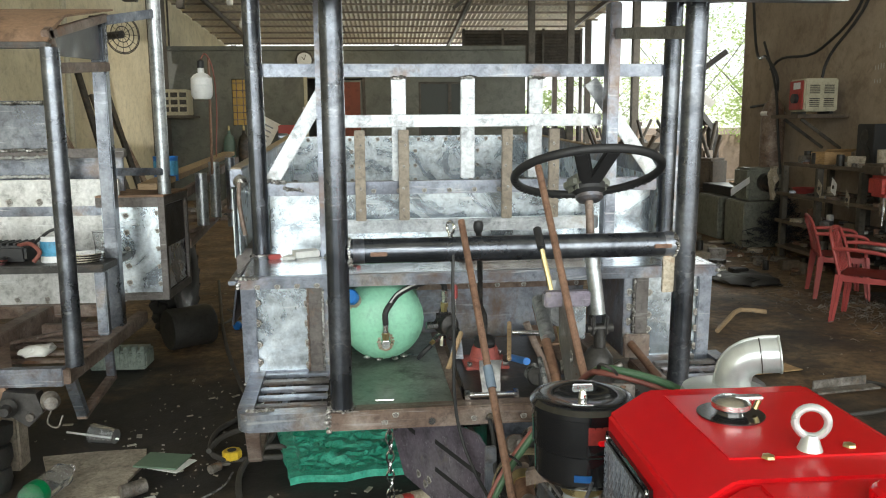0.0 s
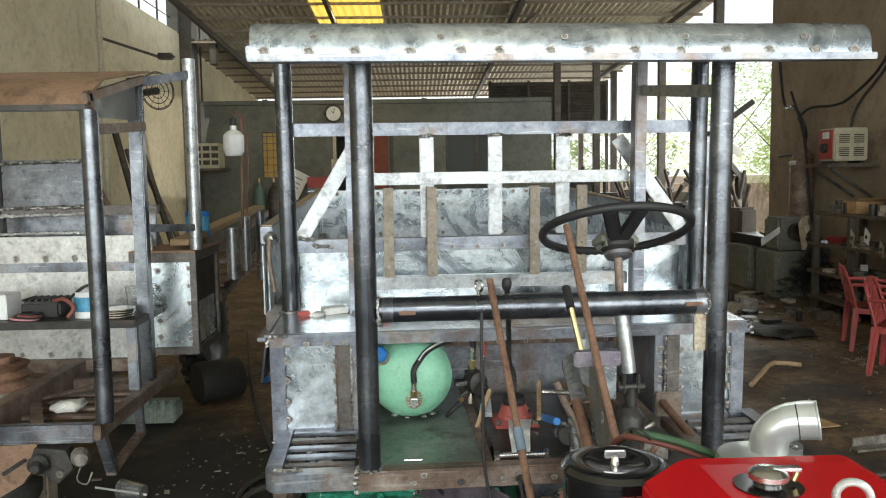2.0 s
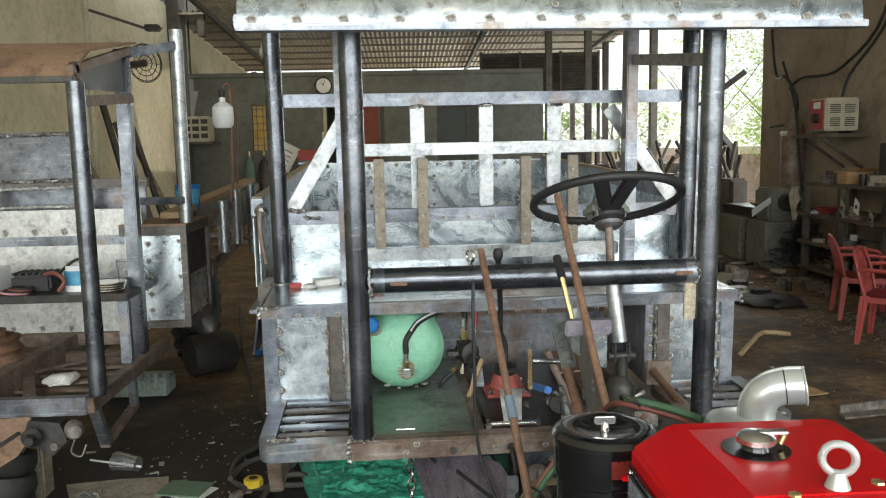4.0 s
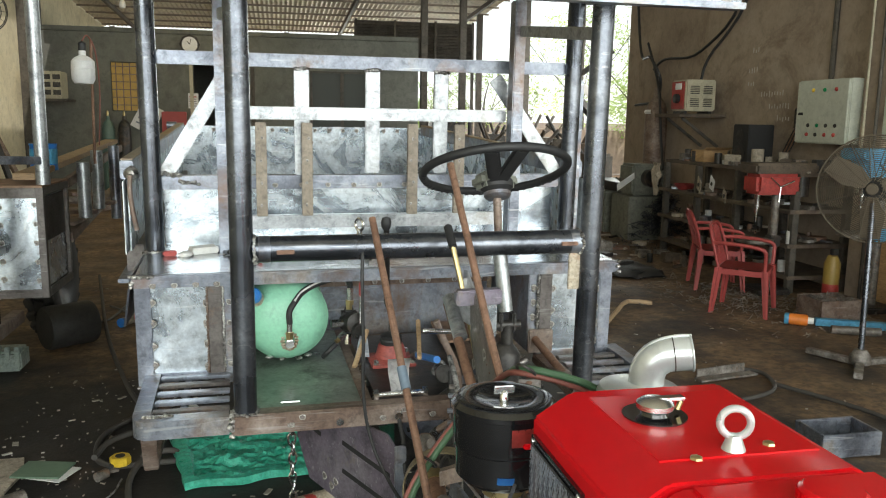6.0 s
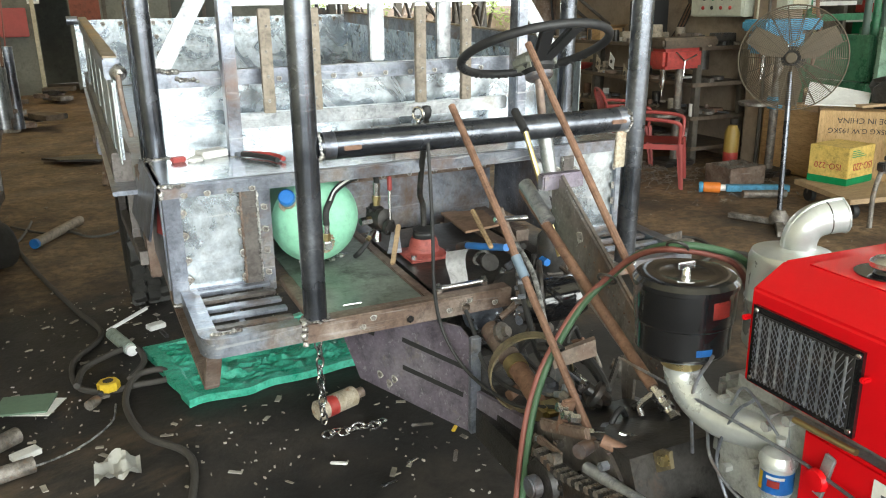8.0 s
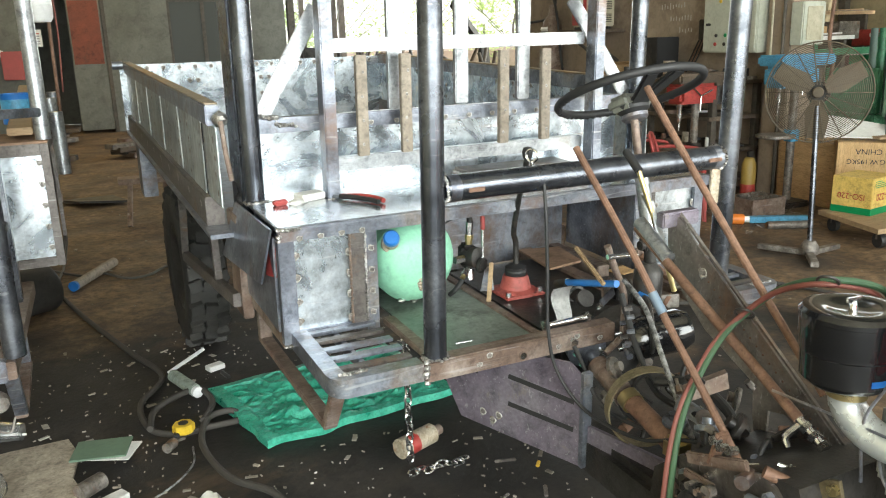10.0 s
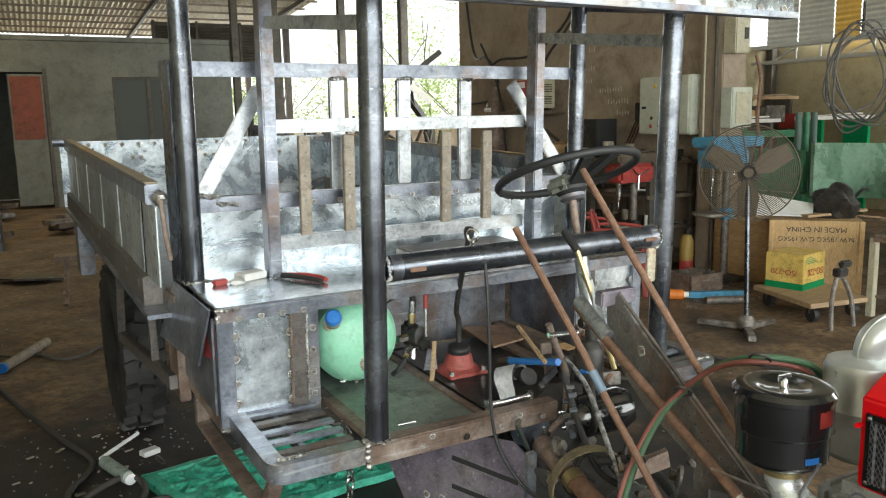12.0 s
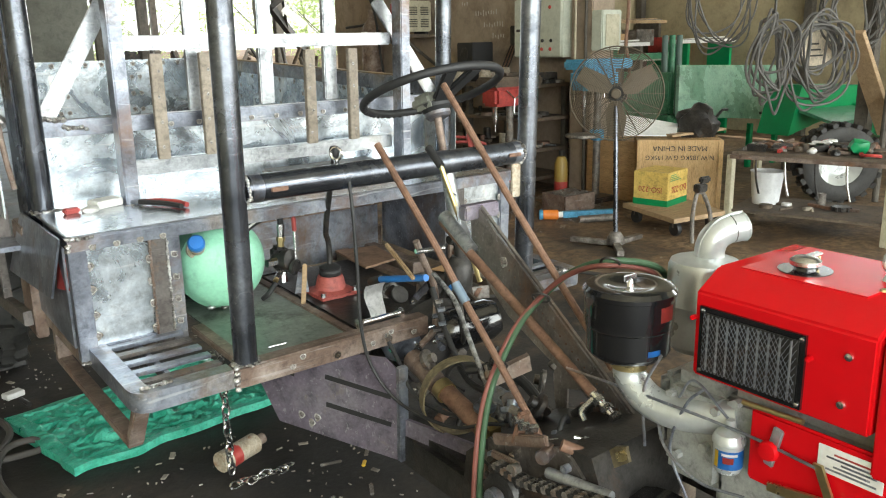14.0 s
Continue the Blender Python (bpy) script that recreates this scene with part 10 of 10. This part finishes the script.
# coils of hose hanging from a beam
hb_ = thing("hanging_beam", "timber post and beam that carries the hoses", "beam", (5.4, 1.5, 0), kind="structure")
part("beam", beam((4.5, 1.45, 2.35), (6.6, 1.6, 2.35), 0.1, 0.1), BEAM, hb_)
part("post", box(6.35, 6.47, 1.55, 1.67, 0, 2.3, 0.008), BEAM, hb_)
part("prop", beam((5.72, 1.42, 1.47), (6.5, 1.42, 0.55), 0.05, 0.17, up=(0, 1, 0)), WOOD, hb_)
part("pole", cyl((6.05, 1.25, 0.0), (6.22, 1.3, 2.3), 0.028, seg=10), BEAM, hb_)
for k, (x, y, z, rx, rz, n, sp_r) in enumerate(((4.96, 2.2, 1.76, 0.27, 0.42, 7, 0.1), (4.84, 1.6, 1.24, 0.15, 0.38, 10, 0.25), (5.36, 1.5, 1.20, 0.30, 0.42, 13, 0.28), (5.95, 1.55, 1.62, 0.28, 0.36, 8, 0.2))):
    cl = thing("hose_coil", "long thin hanging loops of grey air hose" if k == 0 else "hanging coil of grey-black air hose", "hose coil", (x, y, z), "hose coils")
    for i in range(n):
        q = 1 - rs.uniform(0, sp_r * 2)
        c = Vector((x + rs.uniform(-0.06, 0.06), y + rs.uniform(-0.05, 0.05), z + (1 - q) * rz * rs.uniform(0.2, 1.0)))
        tl2 = rs.uniform(-0.25, 0.25)
        pts = [c + Vector((rx * q * math.cos(a) + tl2 * rz * q * math.sin(a) * 0.4, 0.05 * math.sin(2 * a + i) - 0.4 * rx * q * math.cos(a), rz * q * math.sin(a) * (1 + 0.12 * math.sin(a + i)))) for a in [2 * math.pi * j / 16 for j in range(17)]]
        part("loop", tube(pts, 0.0105 if k else 0.008, 6, smooth_n=2), HOSE_COIL, cl)
    part("hanger", cyl((x, y, z + rz * 0.9), (x, y, 2.36), 0.012, seg=6), OILY, cl)
pl_ = thing("pale_card", "pale round-cut cardboard sheet behind the hoses", "cardboard", (5.65, 1.75, 1.2))
part("sheet", slab([(5.42, 1.72, 1.30), (5.50, 1.72, 1.20), (5.90, 1.72, 1.18), (5.97, 1.72, 1.32), (5.92, 1.72, 1.52), (5.78, 1.72, 1.60), (5.58, 1.72, 1.58), (5.45, 1.72, 1.48)], 0.015, axis=(0, 1, 0)), PALECARD, pl_)
part("hook_wire", cyl((5.68, 1.73, 1.58), (5.68, 1.6, 2.36), 0.008, seg=6), OILY, pl_)
for i in range(3):
    part("bar", box(5.60, 5.80 - 0.04 * i, 1.716, 1.7195, 1.27 + 0.05 * i, 1.285 + 0.05 * i, 0), OILY, pl_)
# stored stock behind the trailer
for k, (x, y, z, l, m) in enumerate(((6.0, 5.5, 1.38, 2.2, PAPER), (5.4, 6.0, 1.15, 4.0, BRIGHTGREY), (6.0, 5.9, 0.9, 3.4, SHELFWOOD), (8.4, 5.4, 1.40, 1.7, PAPER), (8.0, 6.6, 1.72, 1.9, WOOD))):
    rk = thing("stock_rack", "rack with stored steel and timber lengths", "rack", (x, y, 0), "stock racks")
    for i in range(3):
        part("length", beam((x, y + 0.09 * i, z), (x + l, y + 0.1 * i + 0.2, z + 0.02 * i), 0.06, 0.05), m if i != 1 else SCRAP, rk)
    for dx in (0.3, l - 0.4):
        part("leg", box(x + dx, x + dx + 0.06, y, y + 0.4, 0, z - 0.03, 0.004), GREENPAINT if k % 2 else BEAM, rk)
for i in range(7):
    s_ = thing("storage_box", "dusty box on the stock rack", "box", (5.5 + 0.6 * i, 6.3, 1.6), "storage boxes")
    part("box", box(5.3 + 0.62 * i, 5.7 + 0.62 * i, 6.1, 6.4, 1.35 if i % 2 else 1.25, 1.47 + 0.06 * (i % 3), 0.006), (PLY, SCRAP, REDMETAL, SHELFWOOD)[i % 4], s_)
    part("stand", box(5.45 + 0.62 * i, 5.55 + 0.62 * i, 6.2, 6.3, 0.0, 1.349 if i % 2 else 1.249, 0.004), BEAM, s_)
# things on the floor in front of the bay
fp = thing("flat_bar", "flat rusty bar on the floor", "bar", (2.1, 1.65, 0))
part("bar", beam((2.0, 1.55, 0.012), (2.4, 1.62, 0.012), 0.07, 0.012), SCRAP, fp)
part("bar", beam((2.02, 1.60, 0.03), (2.36, 1.66, 0.035), 0.012, 0.06), SCRAP, fp)
lp_ = thing("floor_hose", "black hose looped on the floor", "hose", (2.2, 1.4, 0))
part("loop", tube([(1.75, 1.75, 0.012), (1.62, 1.45, 0.012), (1.85, 1.2, 0.012), (2.3, 1.3, 0.012), (2.45, 1.6, 0.012), (2.3, 1.75, 0.012)], 0.012, 8), HOSE_BLACK, lp_)
part("tail", tube([(2.4, 1.42, 0.012), (2.6, 1.0, 0.012), (2.75, 0.4, 0.012), (3.0, -0.2, 0.012), (3.6, -0.8, 0.012)], 0.012, 8), HOSE_BLACK, lp_)
tb_ = thing("steel_trough", "small dark open steel trough on the floor", "trough", (2.15, 0.6, 0))
for x0, x1, y0, y1, z0, z1 in ((2.0, 2.3, 0.48, 0.495, 0, 0.11), (2.0, 2.3, 0.665, 0.68, 0, 0.11), (2.0, 2.015, 0.496, 0.664, 0, 0.11), (2.285, 2.3, 0.496, 0.664, 0, 0.11), (2.016, 2.284, 0.496, 0.664, 0, 0.02)):
    part("plate", box(x0, x1, y0, y1, z0, z1, 0.002), STEEL, tb_)
wd = thing("wood_stick", "bent bare stick on the floor", "stick", (2.2, 3.1, 0))
part("stick", tube([(2.01, 2.86, 0.02), (2.25, 3.2, 0.03), (2.43, 3.43, 0.03), (2.62, 3.38, 0.02)], 0.018, 8, smooth_n=2), WOOD, wd)
cbp = thing("card_scrap", "flat scrap of brown cardboard on the floor", "cardboard", (1.9, 1.9, 0))
part("sheet", slab([(1.75, 2.0, 0.008), (2.1, 2.1, 0.008), (2.15, 1.95, 0.008), (1.8, 1.88, 0.008)], 0.006), PLY, cbp)
fs_ = thing("dark_sheet", "curled dark sheet offcut on the floor", "sheet", (-1.3, 6.6, 0))
part("sheet", slab([(-1.6, 6.8, 0.01), (-1.1, 6.7, 0.03), (-0.95, 6.4, 0.01), (-1.4, 6.35, 0.05)], 0.02), OILY, fs_)
cs = thing("paper_core", "cardboard tube with a blue end on the floor", "tube", (-1.3, 3.6, 0))
part("tube", cyl((-1.42, 3.33, 0.03), (-1.17, 3.85, 0.03), 0.032, seg=16), OLDWOOD, cs)
part("end", cyl((-1.43, 3.31, 0.03), (-1.42, 3.33, 0.03), 0.033, seg=16), BLUE, cs)
stl = thing("wheel_stand", "low steel stand behind the bed", "stand", (-0.85, 5.3, 0))
for x in (-1.0, -0.7):
    part("leg", beam((x, 5.2, 0), (x + 0.05, 5.4, 0.35), 0.04, 0.04), RUSTY, stl)
part("top", box(-1.05, -0.6, 5.3, 5.5, 0.35, 0.4, 0.005), RUSTY, stl)
for i, (x, y) in enumerate(((-1.9, 9.5), (-0.9, 10.5), (-2.6, 12.5), (-1.6, 13.0), (0.3, 11.5), (-3.3, 11.0), (1.5, 9.5))):
    hp2 = thing("scrap_heap", "low heap of scrap by the back wall", "scrap", (x, y, 0), "scrap heaps")
    for j in range(5):
        part("piece", moved(box(-0.25, 0.25, -0.12, 0.12, 0, 0.07, 0.008), Matrix.Translation((x + rs.uniform(-0.3, 0.3), y + rs.uniform(-0.2, 0.2), 0.075 * j * 0.6)) @ Matrix.Rotation(rs.uniform(0, 3), 4, "Z")), (SCRAP, RUSTY, OILY, SHELFWOOD)[(i + j) % 4], hp2)
